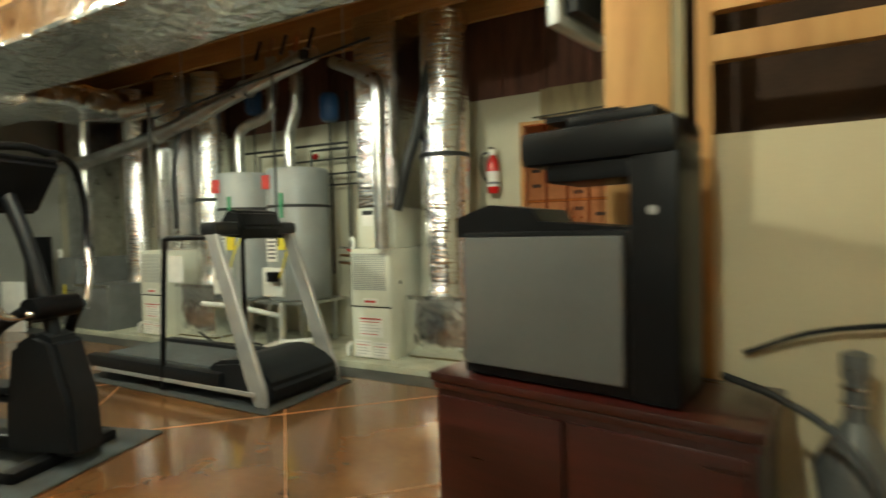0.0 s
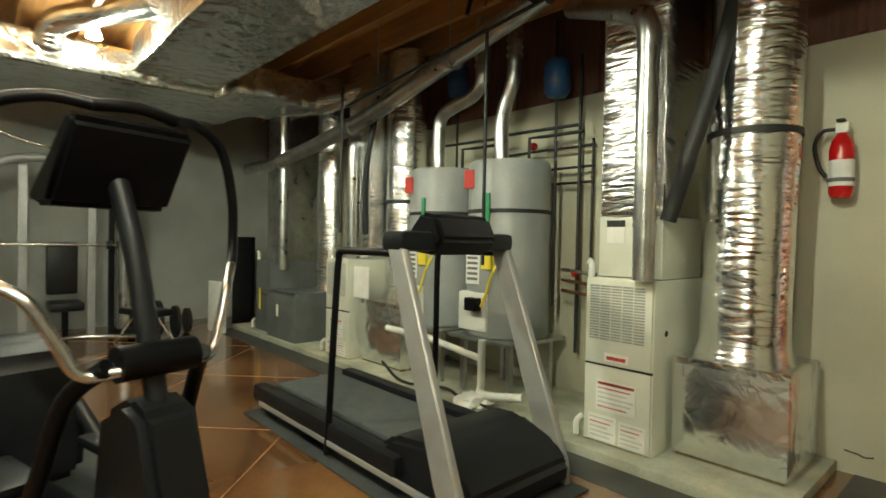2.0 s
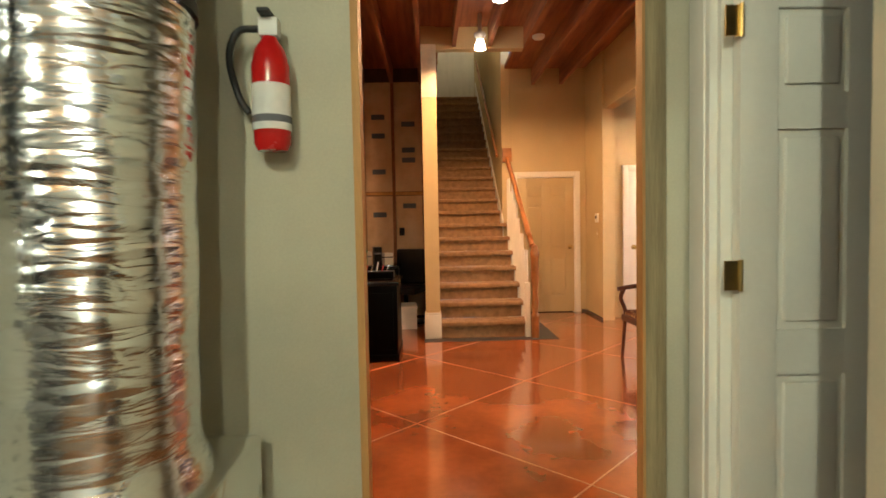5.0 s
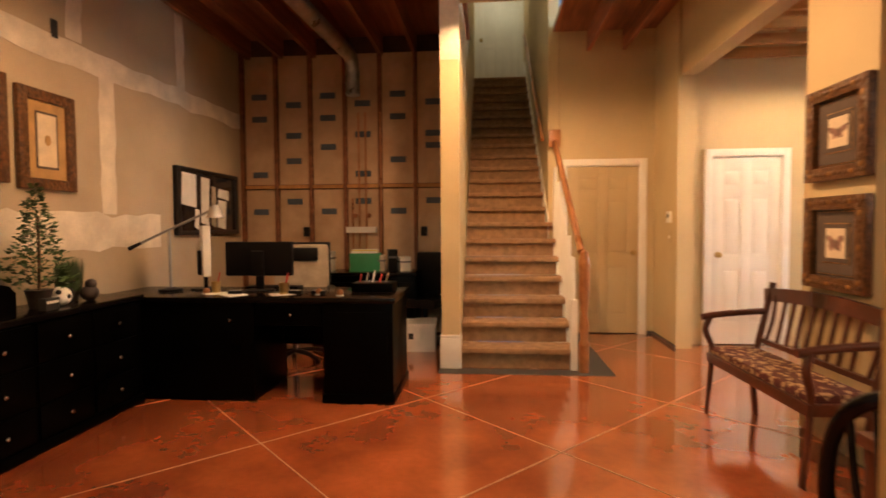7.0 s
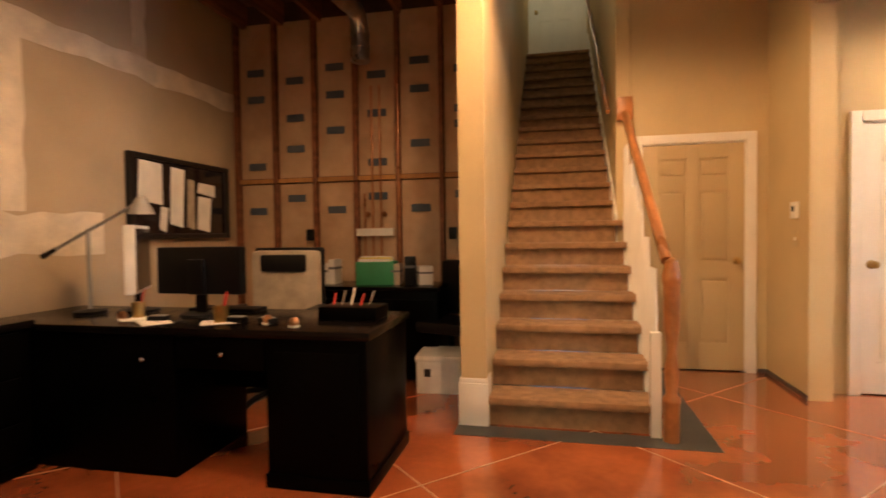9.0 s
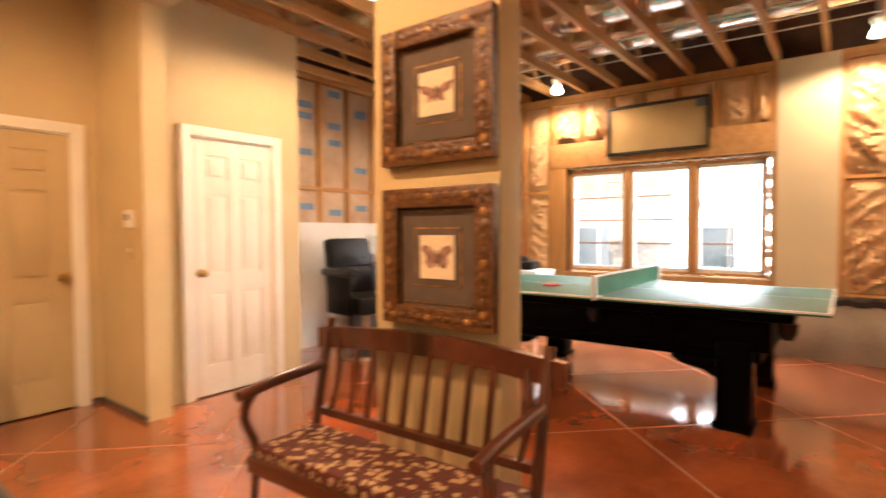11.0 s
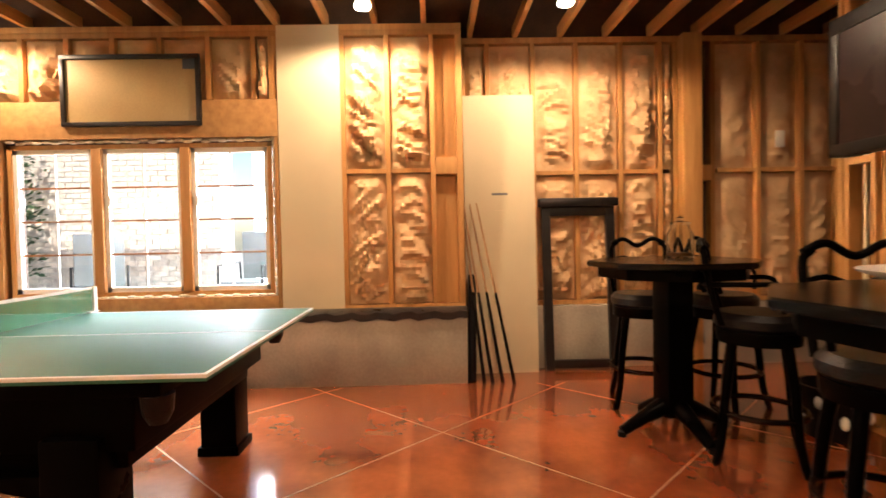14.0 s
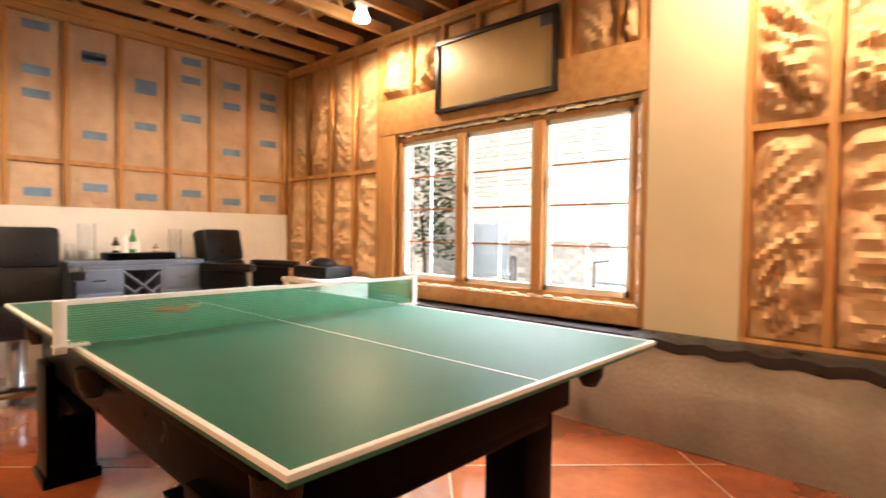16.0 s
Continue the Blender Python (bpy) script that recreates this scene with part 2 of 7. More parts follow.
BLUET = mat("blue_tank", (0.02, 0.08, 0.22), 0.4, vary=0.1, bump=0.02)
TANKG = mat("grey_heater_enamel", (0.32, 0.335, 0.33), 0.4, scale=3, vary=0.07, bump=0.02)
COPPER = mat("copper_pipe", (0.55, 0.27, 0.14), 0.3, 1.0, vary=0.15, bump=0.02)
IRON = mat("black_iron", (0.03, 0.03, 0.03), 0.5, 0.4, vary=0.2, bump=0.1)
PVC = mat("white_pvc", (0.80, 0.80, 0.75), 0.35, vary=0.04, bump=0)
CHROME = mat("brushed_chrome", (0.66, 0.66, 0.66), 0.22, 1.0, vary=0.06, bump=0.02)
SILVER = mat("silver_paint", (0.36, 0.36, 0.35), 0.45, 0.3, vary=0.05, bump=0.02)
BLKPLA = mat("black_plastic", (0.005, 0.005, 0.006), 0.38, spec=0.16, scale=6, vary=0.12, bump=0.06, fine=200)
GREYPLA = mat("grey_plastic", (0.011, 0.012, 0.014), 0.42, spec=0.2, scale=6, vary=0.1, bump=0.06, fine=200)
PANELG = mat("grey_printer_panel", (0.10, 0.10, 0.098), 0.5, scale=4, vary=0.06, bump=0.03, spec=0.25)
RUBBER = mat("rubber_mat", (0.04, 0.046, 0.048), 0.75, scale=10, vary=0.15, bump=0.2, fine=150)
BELT = mat("running_belt", (0.075, 0.085, 0.088), 0.7, scale=10, vary=0.12, bump=0.2, fine=220)
MAHOG = mat("mahogany_veneer", (0.042, 0.006, 0.004), 0.3, scale=2, vary=0.25, bump=0.03, fine=24, stretch=(0.8, 8, 8), coat=0.3)
BENCHW = mat("dark_bench_wood", (0.10, 0.03, 0.014), 0.35, scale=3, vary=0.25, bump=0.05, fine=24, coat=0.25)
BLKWOOD = mat("black_stained_wood", (0.0016, 0.0014, 0.0014), 0.3, scale=4, vary=0.25, bump=0.04, fine=40, spec=0.035)
BLKWOODG = mat("glossy_black_top", (0.005, 0.004, 0.004), 0.2, scale=4, vary=0.2, bump=0.02, fine=40, spec=0.2)
LEATHER = mat("black_leather", (0.007, 0.007, 0.008), 0.36, spec=0.3, scale=9, vary=0.2, bump=0.3, fine=90)
TANLEA = mat("beige_leather", (0.46, 0.40, 0.31), 0.45, scale=9, vary=0.1, bump=0.25, fine=90)
# Blue-grey base colour standing in for reflected sky
BLUEGREY = mat("reflected_sky_grey", (0.10, 0.125, 0.165), 0.4, scale=3, vary=0.1, bump=0.03)
CARPET = mat("stair_carpet", (0.37, 0.215, 0.105), 0.95, scale=14, vary=0.14, bump=0.8, fine=260)
OAK = mat("oak_rail", (0.42, 0.17, 0.055), 0.3, scale=3, vary=0.2, bump=0.05, fine=24, coat=0.2)
SCREEN = mat("dark_screen", (0.018, 0.012, 0.014), 0.12, vary=0.1, bump=0, spec=0.6)
PLUM = mat("tv_screen", (0.026, 0.013, 0.014), 0.28, scale=2, vary=0.3, bump=0, spec=0.1)
FRAMEB = mat("black_frame", (0.014, 0.012, 0.012), 0.35, vary=0.2, bump=0.1)
FRAMEBR = mat("carved_brown_frame", (0.19, 0.082, 0.026), 0.32, scale=40, second=(0.05, 0.02, 0.009), vary=0.25, bump=0.9, fine=45)
FRAMEGO = mat("gilt_edge", (0.42, 0.22, 0.07), 0.4, 0.4, scale=30, vary=0.3, bump=0.4)
MATBRN = mat("brown_mount", (0.105, 0.075, 0.055), 0.8, vary=0.15, bump=0.1)
MATOCH = mat("ochre_mount", (0.50, 0.30, 0.11), 0.8, vary=0.12, bump=0.05)
CREAM = mat("cream_paper", (0.72, 0.60, 0.42), 0.8, scale=10, vary=0.08, bump=0.05)
WING = mat("brown_print", (0.36, 0.20, 0.15), 0.8, scale=40, vary=0.35, bump=0)
# Flat ochre that paints a mirror's reflection
OCHRE = mat("tan_reflection_paint", (0.50, 0.36, 0.16), 0.35, scale=1.6, second=(0.38, 0.27, 0.12), vary=0.12, bump=0.01)
TTGREEN = mat("table_tennis_green", (0.030, 0.140, 0.095), 0.46, spec=0.35, scale=2, vary=0.06, bump=0.01)
LINE = mat("white_line", (0.80, 0.80, 0.76), 0.5, vary=0.04, bump=0)
BRICK = mat("brick", (0.72, 0.63, 0.54), 0.85, scale=14, vary=0.10, bump=0.3, fine=60, rand=0.25)
MORTAR = mat("mortar", (0.68, 0.65, 0.60), 0.9, vary=0.1, bump=0.3)
PATIO = mat("patio_concrete", (0.66, 0.64, 0.60), 0.9, scale=1.5, vary=0.1, bump=0.2)
LEAF = mat("leaves", (0.065, 0.13, 0.04), 0.6, scale=20, vary=0.35, bump=0, rand=0.3)
POT = mat("dark_pot", (0.05, 0.04, 0.035), 0.5, vary=0.2, bump=0.1)
BARK = mat("bark", (0.12, 0.075, 0.04), 0.9, vary=0.25, bump=0.5)
BRASS = mat("brass", (0.62, 0.44, 0.17), 0.3, 1.0, vary=0.1, bump=0.02)
PORC = mat("white_porcelain", (0.80, 0.79, 0.75), 0.15, vary=0.03, bump=0)
CUEW = mat("cue_wood", (0.45, 0.25, 0.11), 0.3, vary=0.15, bump=0.03)
SEATF = fabric("floral_seat", (0.10, 0.022, 0.016), (0.45, 0.30, 0.16), 26)
PANE, JARG = glass("window_glass"), glass("jar_glass", (0.96, 0.98, 0.97))
BULB = glow("lit_bulb", (1.0, 0.88, 0.66), 18)
NETM = mat("green_net", (0.035, 0.27, 0.14), 0.8, vary=0.1, bump=0)


# ---- building helpers ----
def box(bm, x0, x1, y0, y1, z0, z1, bevel=0.0, rot=None, at=None):
    m = Matrix.Translation(((x0 + x1) / 2, (y0 + y1) / 2, (z0 + z1) / 2)) @ Matrix.Diagonal((abs(x1 - x0), abs(y1 - y0), abs(z1 - z0), 1))
    if rot is not None:
        m = rot @ m
    made = bmesh.ops.create_cube(bm, size=1, matrix=m)["verts"]
    if bevel:
        bmesh.ops.bevel(bm, geom=list({e for v in made for e in v.link_edges}), offset=bevel, segments=2, affect="EDGES", profile=0.6)
    return made


def rod(bm, a, b, r, r2=None, seg=12, caps=True):
    a, b = Vector(a), Vector(b)
    m = Matrix.Translation((a + b) / 2) @ (b - a).to_track_quat("Z", "Y").to_matrix().to_4x4()
    bmesh.ops.create_cone(bm, cap_ends=caps, segments=seg, radius1=r, radius2=r if r2 is None else r2, depth=(b - a).length, matrix=m)


def ball(bm, c, r, sx=1, sy=1, sz=1, u=14, v=9):
    bmesh.ops.create_uvsphere(bm, u_segments=u, v_segments=v, radius=r, matrix=Matrix.Translation(c) @ Matrix.Diagonal((sx, sy, sz, 1)))


def smooth_path(pts, steps=5):
    """Catmull-Rom through the points."""
    p = [Vector(q) for q in pts]
    p = [2 * p[0] - p[1], *p, 2 * p[-1] - p[-2]]
    out = []
    for i in range(1, len(p) - 2):
        for k in range(steps):
            t = k / steps
            a, b, c, d = p[i - 1], p[i], p[i + 1], p[i + 2]
            out.append(0.5 * (2 * b + (c - a) * t + (2 * a - 5 * b + 4 * c - d) * t * t + (3 * b - a - 3 * c + d) * t ** 3))
    return out + [p[-2]]


def tube(bm, pts, r, seg=10, steps=5, smooth=True, radii=None):
    """A round bar along a path."""
    p = smooth_path(pts, steps) if smooth else [Vector(q) for q in pts]
    rings, up = [], Vector((0.13, 0.21, 0.97))
    for i, q in enumerate(p):
        d = (p[min(i + 1, len(p) - 1)] - p[max(i - 1, 0)]).normalized()
        u = (up - d * up.dot(d))
        u = (u if u.length > 0.05 else d.orthogonal()).normalized()
        w = d.cross(u)
        up = u
        rr = r if radii is None else radii[0] + (radii[1] - radii[0]) * i / (len(p) - 1)
        rings.append([bm.verts.new(q + rr * (math.cos(2 * math.pi * k / seg) * u + math.sin(2 * math.pi * k / seg) * w)) for k in range(seg)])
    for a, b in zip(rings, rings[1:]):
        for k in range(seg):
            bm.faces.new((a[k], a[(k + 1) % seg], b[(k + 1) % seg], b[k]))
    bm.faces.new(rings[0][::-1])
    bm.faces.new(rings[-1])


def lathe(bm, profile, c=(0, 0, 0), seg=20):
    """Turns (radius, height) pairs round z."""
    rings = []
    for r, z in profile:
        rings.append([bm.verts.new((c[0] + max(r, 1e-4) * math.cos(2 * math.pi * k / seg), c[1] + max(r, 1e-4) * math.sin(2 * math.pi * k / seg), c[2] + z)) for k in range(seg)])
    for a, b in zip(rings, rings[1:]):
        for k in range(seg):
            bm.faces.new((a[k], a[(k + 1) % seg], b[(k + 1) % seg], b[k]))
    bm.faces.new(rings[0][::-1])
    bm.faces.new(rings[-1])


def prism(bm, poly, lo, hi, axis="y"):
    """A flat outline drawn out along an axis: (a, b) pairs are (x, z) for y, (y, z) for x, (x, y) for z."""
    def at(a, b, h):
        return {"y": (a, h, b), "x": (h, a, b), "z": (a, b, h)}[axis]
    n = len(poly)
    lows, highs = [bm.verts.new(at(a, b, lo)) for a, b in poly], [bm.verts.new(at(a, b, hi)) for a, b in poly]
    bm.faces.new(lows)
    bm.faces.new(highs[::-1])
    for k in range(n):
        bm.faces.new((lows[k], highs[k], highs[(k + 1) % n], lows[(k + 1) % n]))


def mesh_of(name, bm, material, shade=True):
    bmesh.ops.recalc_face_normals(bm, faces=bm.faces)
    me = bpy.data.meshes.new(name)
    bm.to_mesh(me)
    bm.free()
    me.materials.append(material)
    if shade:
        me.shade_smooth()
        me.set_sharp_from_angle(angle=radians(38))
    return me


def part(name, bm, material, parent, label=""):
    ob = new(name, mesh_of(name, bm, material))
    ob.parent = parent
    return tagged(ob, label)


OFFSET = Vector((0, 0, 0))


def thing(name, label, category, x=0, y=0, z=0, rz=0, group=""):
    ob = new(name)
    ob.matrix_world = pose(x + OFFSET.x, y + OFFSET.y, z, 0, 0, rz)
    ob.empty_display_size = 0.1
    return tagged(ob, label, category, group)


def single(name, bm, material, label, category, group="", kind="", at=None):
    ob = new(name, mesh_of(name, bm, material))
    ob.matrix_world = Matrix.Translation(OFFSET) @ (at or Matrix())
    return tagged(ob, label, category, group, kind)


def B(*boxes, bevel=0.0):
    bm = bmesh.new()
    for b in boxes:
        box(bm, *b, bevel=bevel)
    return bm


def made(fn, *a, **k):
    bm = bmesh.new()
    fn(bm, *a, **k)
    return bm


def structure(name, bm, material, label=""):
    return single(name, bm, material, label or name.replace("_", " "), name.split("_")[0], kind="structure")


# ---- structure ----
floor = structure("floor", B((-9.2, 7.0, 4.5, 15.0, -0.15, 0.0), (1.86, 7.0, 1.3, 4.5, -0.15, 0.0)), FLOOR, "glossy red-brown acid-stained concrete floor with pale saw-cut lines")
floor_gym = structure("floor_gym", B((-9.2, 1.86, -3.0, 4.5, -0.15, 0.0), (1.86, 7.0, -3.0, 1.3, -0.15, 0.0)), FLOOR_GYM_TINT, "glossy acid-stained concrete floor toned brown for the gym's light, with pale saw-cut lines")
structure("ground", B((-60, 60, -60, 60, -0.6, -0.2)), PATIO, "pale concrete patio and ground outside")


def floor_lines(x0, x1, y0, y1, ox, oy, step):
    """Pale diagonal joints, clipped to a room."""
    for sgn in (1, -1):
        base = oy - sgn * ox
        for k in range(-14, 15):
            c = base + k * step
            ends = []
            for x in (x0, x1):
                y = sgn * x + c
                if y0 <= y <= y1:
                    ends.append((x, y))
            for y in (y0, y1):
                x = (y - c) * sgn
                if x0 < x < x1:
                    ends.append((x, y))
            if len(ends) >= 2 and math.dist(ends[0], ends[1]) > 0.15:
                (ax, ay), (bx, by) = ends[:2]
                ln = math.dist(ends[0], ends[1])
                bm = bmesh.new()
                rot = Matrix.Translation(((ax + bx) / 2, (ay + by) / 2, 0)) @ Matrix.Rotation(math.atan2(by - ay, bx - ax), 4, "Z")
                zz = 0.0022 if sgn > 0 else 0.0018
                box(bm, -ln / 2, ln / 2, -0.004, 0.004, -0.002, zz, rot=rot)
                part("joint_line", bm, JOINT, floor)


floor_lines(-3.4, 1.5, 4.75, 10.1, -0.13, 6.92, 1.74)
floor_lines(1.5, 5.95, 2.7, 10.4, 4.045, 4.245, 1.79)
floor_lines(-8.9, -0.2, -2.0, 4.4, -2.07, 2.36, 1.8)

# gym shell, shifted so its doorway lines up in the camera's view
OFFSET = Vector((-0.02, -0.125, 0))
structure("wall_gym_north", B((-9.0, -1.12, 4.585, 4.63, 0, 2.42), (-1.12, -0.93, 4.585, 4.63, 2.16, 2.42), (-0.06, 1.9, 4.60, 4.63, 0, 3.3)), GREEN, "pale green drywall wall of the plant room")
structure("wall_gym_north_upper", B((-9.0, -0.93, 4.59, 4.63, 2.42, 3.3), (-0.93, -0.06, 4.60, 4.63, 2.18, 3.3)), BROWNUP, "dark red-brown boarding above the drywall")
up = bpy.data.objects["wall_gym_north_upper"]
for x in np.arange(-8.7, -0.2, 0.41):
    part("stud", B((x, x + 0.04, 4.56, 4.589, 2.43, 3.1)), BROWNUP, up)
dr = structure("door_1", B((-1.12, -1.095, 4.55, 4.64, 0, 2.16), (-0.155, -0.145, 4.57, 4.625, 0, 2.16), (-1.095, -0.155, 4.57, 4.64, 2.13, 2.16)), PINE, "bare pine frame of an open doorway")
pk = structure("trim_studs", B(), OLDPINE, "rough weathered stud pack beside the doorway")
for k in range(2):
    part("stud", B((-0.143 + k * 0.04, -0.143 + k * 0.04 + 0.037, 4.575 + 0.012 * (k % 2), 4.625, 0, 3.2), bevel=0.003), OLDPINE, pk)
part("header", B((-0.93, -0.15, 4.575, 4.599, 2.18, 2.44)), OLDPINE, pk)
part("cable", made(tube, [(-1.0, 4.565, 2.19), (-0.6, 4.56, 2.20), (-0.1, 4.565, 2.22)], 0.006), IRON, pk)
part("crack", made(tube, [(-1.33, 4.584, 0.125), (-1.27, 4.583, 0.118), (-1.24, 4.584, 0.108), (-1.20, 4.583, 0.118)], 0.004, seg=6), STRAP, bpy.data.objects["wall_gym_north"], "dark crack in the drywall")
structure("wall_gym_west", B((-9.15, -9.0, -3.0, 4.70, 0, 3.3)), GREYWALL, "grey concrete wall")
structure("wall_gym_south", B((-9.15, 3.3, -3.0, -2.85, 0, 3.3)), GREYWALL, "grey concrete wall")
structure("wall_gym_east", B((3.2, 3.3, -2.85, 2.0, 0, 3.3)), GREYWALL, "grey concrete wall")
structure("wall_closet_west", B((0.04, 0.15, 3.0, 3.88, 0, 3.2), (0.13, 0.22, 2.1, 2.998, 0, 3.2)), GREEN, "grey-green drywall closet wall")
pw = structure("wall_partition", B((0.40, 3.3, 2.06, 2.12, 0, 1.50)), SHEET, "tan wallboard partition with open studs above")
for x0, x1, m in ((0.13, 0.36, PINE), (0.365, 0.405, OLDPINE), (0.44, 0.49, PINE)):
    part("stud", B((x0, x1, 2.0, 2.058, 0, 3.1), bevel=0.003), m, pw)
for z in (1.74, 1.91):
    part("rail", B((0.49, 3.2, 2.0, 2.05, z, z + 0.09), bevel=0.003), PINE, pw)
# Added panel; its dark colour paints the shade behind the studs
structure("wall_partition_back", B((0.22, 3.3, 2.9, 3.0, 0, 3.2)), DECK, "dark closing panel standing in for the unlit gap behind the open studs")
structure("wall_closet_north", B((0.14, 1.9, 4.50, 4.60, 0, 3.2)), TAN, "tan closet wall")
# gym ceiling
bm = B((-9.1, 3.3, -2.9, 4.7, 3.34, 3.44))
for y in np.arange(-2.8, 4.6, 0.45):
    box(bm, -9.0, 3.2, y, y + 0.045, 3.10, 3.34)
structure("ceiling_gym", bm, PINEX, "bare timber joists and decking")
# office shell
OFFSET = Vector((0, 0, 0))
ow = structure("wall_office_west", B((-3.60, -3.48, 4.53, 10.30, 0, 3.55)), RAWDW, "unpainted drywall with smeared joint compound")


def mud_band(name, pts_poly):
    part(name, made(prism, pts_poly, -3.48, -3.4765, "x"), MUD, ow, "rough pale joint compound band")


def ragged(y0, y1, z0, z1, n=14, amp=0.02, seed=0):
    rnd = random.Random(seed)
    horizontal = (y1 - y0) > (z1 - z0)
    a, b = [], []
    for k in range(n + 1):
        f = k / n
        if horizontal:
            y = y0 + (y1 - y0) * f
            a.append((y, z0 + rnd.uniform(-amp, amp)))
            b.append((y, z1 + rnd.uniform(-amp, amp)))
        else:
            z = z0 + (z1 - z0) * f
            a.append((y1 + rnd.uniform(-amp, amp), z))
            b.append((y0 + rnd.uniform(-amp, amp), z))
    return a + b[::-1]


mud_band("mud_band", ragged(4.55, 10.12, 2.43, 2.60, 26, 0.022, 1))
mud_band("mud_band", ragged(4.55, 8.5, 1.10, 1.37, 26, 0.03, 2))
mud_band("mud_band", ragged(7.79, 7.95, 1.38, 2.42, 9, 0.012, 3))
mud_band("mud_band", ragged(7.50, 7.64, 2.61, 3.3, 8, 0.012, 4))
mud_band("mud_band", ragged(8.81, 8.94, 2.61, 3.3, 8, 0.012, 5))
part("cable_plate", B((-3.48, -3.47, 7.365, 7.415, 2.57, 2.69)), STRAP, ow, "black cable hole in the drywall")


def batt(name, parent, u0, u1, z0, z1, plane, at, facing, puff=0.05, wrinkle=0.02, seed=0, material=None, nu=9, nz=None):
    """One insulation batt between studs: a puffed sheet with sagging folds. plane 'x': lies in the plane x = at, u runs along y."""
    nu, nz = nu + 5, max(12, int((z1 - z0) * 36))
    bm = bmesh.new()
    grid = []
    for j in range(nz + 1):
        row = []
        for i in range(nu + 1):
            fu, fz = i / nu, j / nz
            u, z = u0 + (u1 - u0) * fu, z0 + (z1 - z0) * fz
            edge = min(1, 4.5 * min(fu, 1 - fu)) * min(1, 9 * min(fz, 1 - fz) + 0.1)
            w = noise.noise((u * 2.4 + seed * 7.3, z * 8 + 1.3 * math.sin(u * 6 + seed), seed * 1.7))
            w2 = noise.noise((u * 5 + seed * 3.1, z * 15 + 3 * w, seed * 2.9 + 5))
            w3 = noise.noise((u * 24 + seed, z * 30, seed))
            fold = 1.3 * (1 - min(1, 3.2 * abs(w))) + 0.9 * (1 - min(1, 3.0 * abs(w2))) + 0.12 * w3 - 0.4
            d = edge * (puff * math.sin(math.pi * fu) ** 0.7 + wrinkle * fold * (1.45 - 1.0 * fz))
            p = at + facing * d
            row.append(bm.verts.new((p, u, z) if plane == "x" else (u, p, z)))
        grid.append(row)
    for a, b in zip(grid, grid[1:]):
        for i in range(nu):
            bm.faces.new((a[i], a[i + 1], b[i + 1], b[i]))
    bmesh.ops.recalc_face_normals(bm, faces=bm.faces)
    me = bpy.data.meshes.new(name)
    bm.to_mesh(me)
    bm.free()
    me.materials.append(material or KRAFT)
    me.shade_smooth()
    me.set_sharp_from_angle(angle=radians(24))
    ob = new(name, me)
    ob.parent = parent
    return ob


# office back wall: kraft-faced batts between red-brown studs
OFFSET = Vector((-0.06, -0.19, 0))
ob_wall = structure("wall_office_north", B((-3.54, -0.835, 10.36, 10.46, 0, 3.55)), DECK, "unfinished stud wall filled with kraft-faced insulation")
rnd = random.Random(7)
xs = np.linspace(-3.40, -0.90, 7)
for k in range(7):
    part("stud", B((xs[k] - 0.02, xs[k] + 0.02, 10.27, 10.36, 0, 3.32), bevel=0.002), JOISTRED, ob_wall)
for k in range(6):
    a, b = xs[k] + 0.021, xs[k + 1] - 0.021
    part("blocking", B((a, b, 10.29, 10.35, 1.73, 1.77)), PINE, ob_wall)
    for z0, z1 in ((0.02, 1.72), (1.78, 3.30)):
        batt("insulation_batt", ob_wall, a, b, z0, z1, "y", 10.335, -1, 0.02, 0.006, k + 10 * z0, KRAFTN, nu=5, nz=20)
    for z in (1.42 + 0.12 * (k % 2), 1.86 + 0.16 * (k % 3), 2.32 + 0.2 * ((k + 1) % 2), 2.78 - 0.1 * (k % 2)):
        part("ink_stamp", B((a + 0.10, b - 0.09, 10.301, 10.305, z, z + 0.07)), INKD, ob_wall)
for x in (-1.98, -1.9, -1.72, -2.06):
    part("water_pipe", made(rod, (x, 10.27, 0.9), (x, 10.27, 2.6 if x > -2 else 1.6), 0.011), COPPER, ob_wall)
for x in (-2.02, -1.86):
    part("valve", made(ball, (x, 10.24, 1.40), 0.028), COPPER, ob_wall)
part("outlet_box", B((-2.14, -1.78, 10.25, 10.29, 1.20, 1.27)), PAPER, ob_wall)
for x in (-2.65, -1.25):
    part("outlet_box", B((x, x + 0.07, 10.24, 10.29, 1.16, 1.27), bevel=0.004), BLKPLA, ob_wall)
OFFSET = Vector((-0.115, -0.125, 0))
structure("wall_stair_west", B((-0.835, -0.672, 8.747, 14.7, 0, 6.2)), TAN, "tan painted wall beside the stairs")
part("baseboard", B((-0.85, -0.66, 8.732, 8.9, 0, 0.27), (-0.845, -0.664, 8.738, 8.9, 0.27, 0.30), bevel=0.004), WHITE, bpy.data.objects["wall_stair_west"])
part("corner_bead", B((-0.837, -0.668, 8.742, 8.80, 2.72, 3.3)), MUD, bpy.data.objects["wall_stair_west"])
sw = structure("wall_stair_east", B((0.28, 0.40, 10.36, 14.7, 0, 6.2)), TAN, "tan painted wall beside the stairs")
structure("wall_stair_north", B((-0.835, -0.60, 14.55, 14.7, 3, 6.2), (0.16, 0.40, 14.55, 14.7, 3, 6.2), (-0.60, 0.16, 14.55, 14.7, 6.05, 6.2)), WHITE, "white wall at the top of the stairs")
structure("ceiling_stair", B((-0.84, 0.42, 8.9, 14.7, 6.2, 6.3), (-0.70, 0.32, 8.78, 8.9, 3.26, 6.2)), TAN, "plain stairwell ceiling and header")
OFFSET = Vector((0, 0, 0))
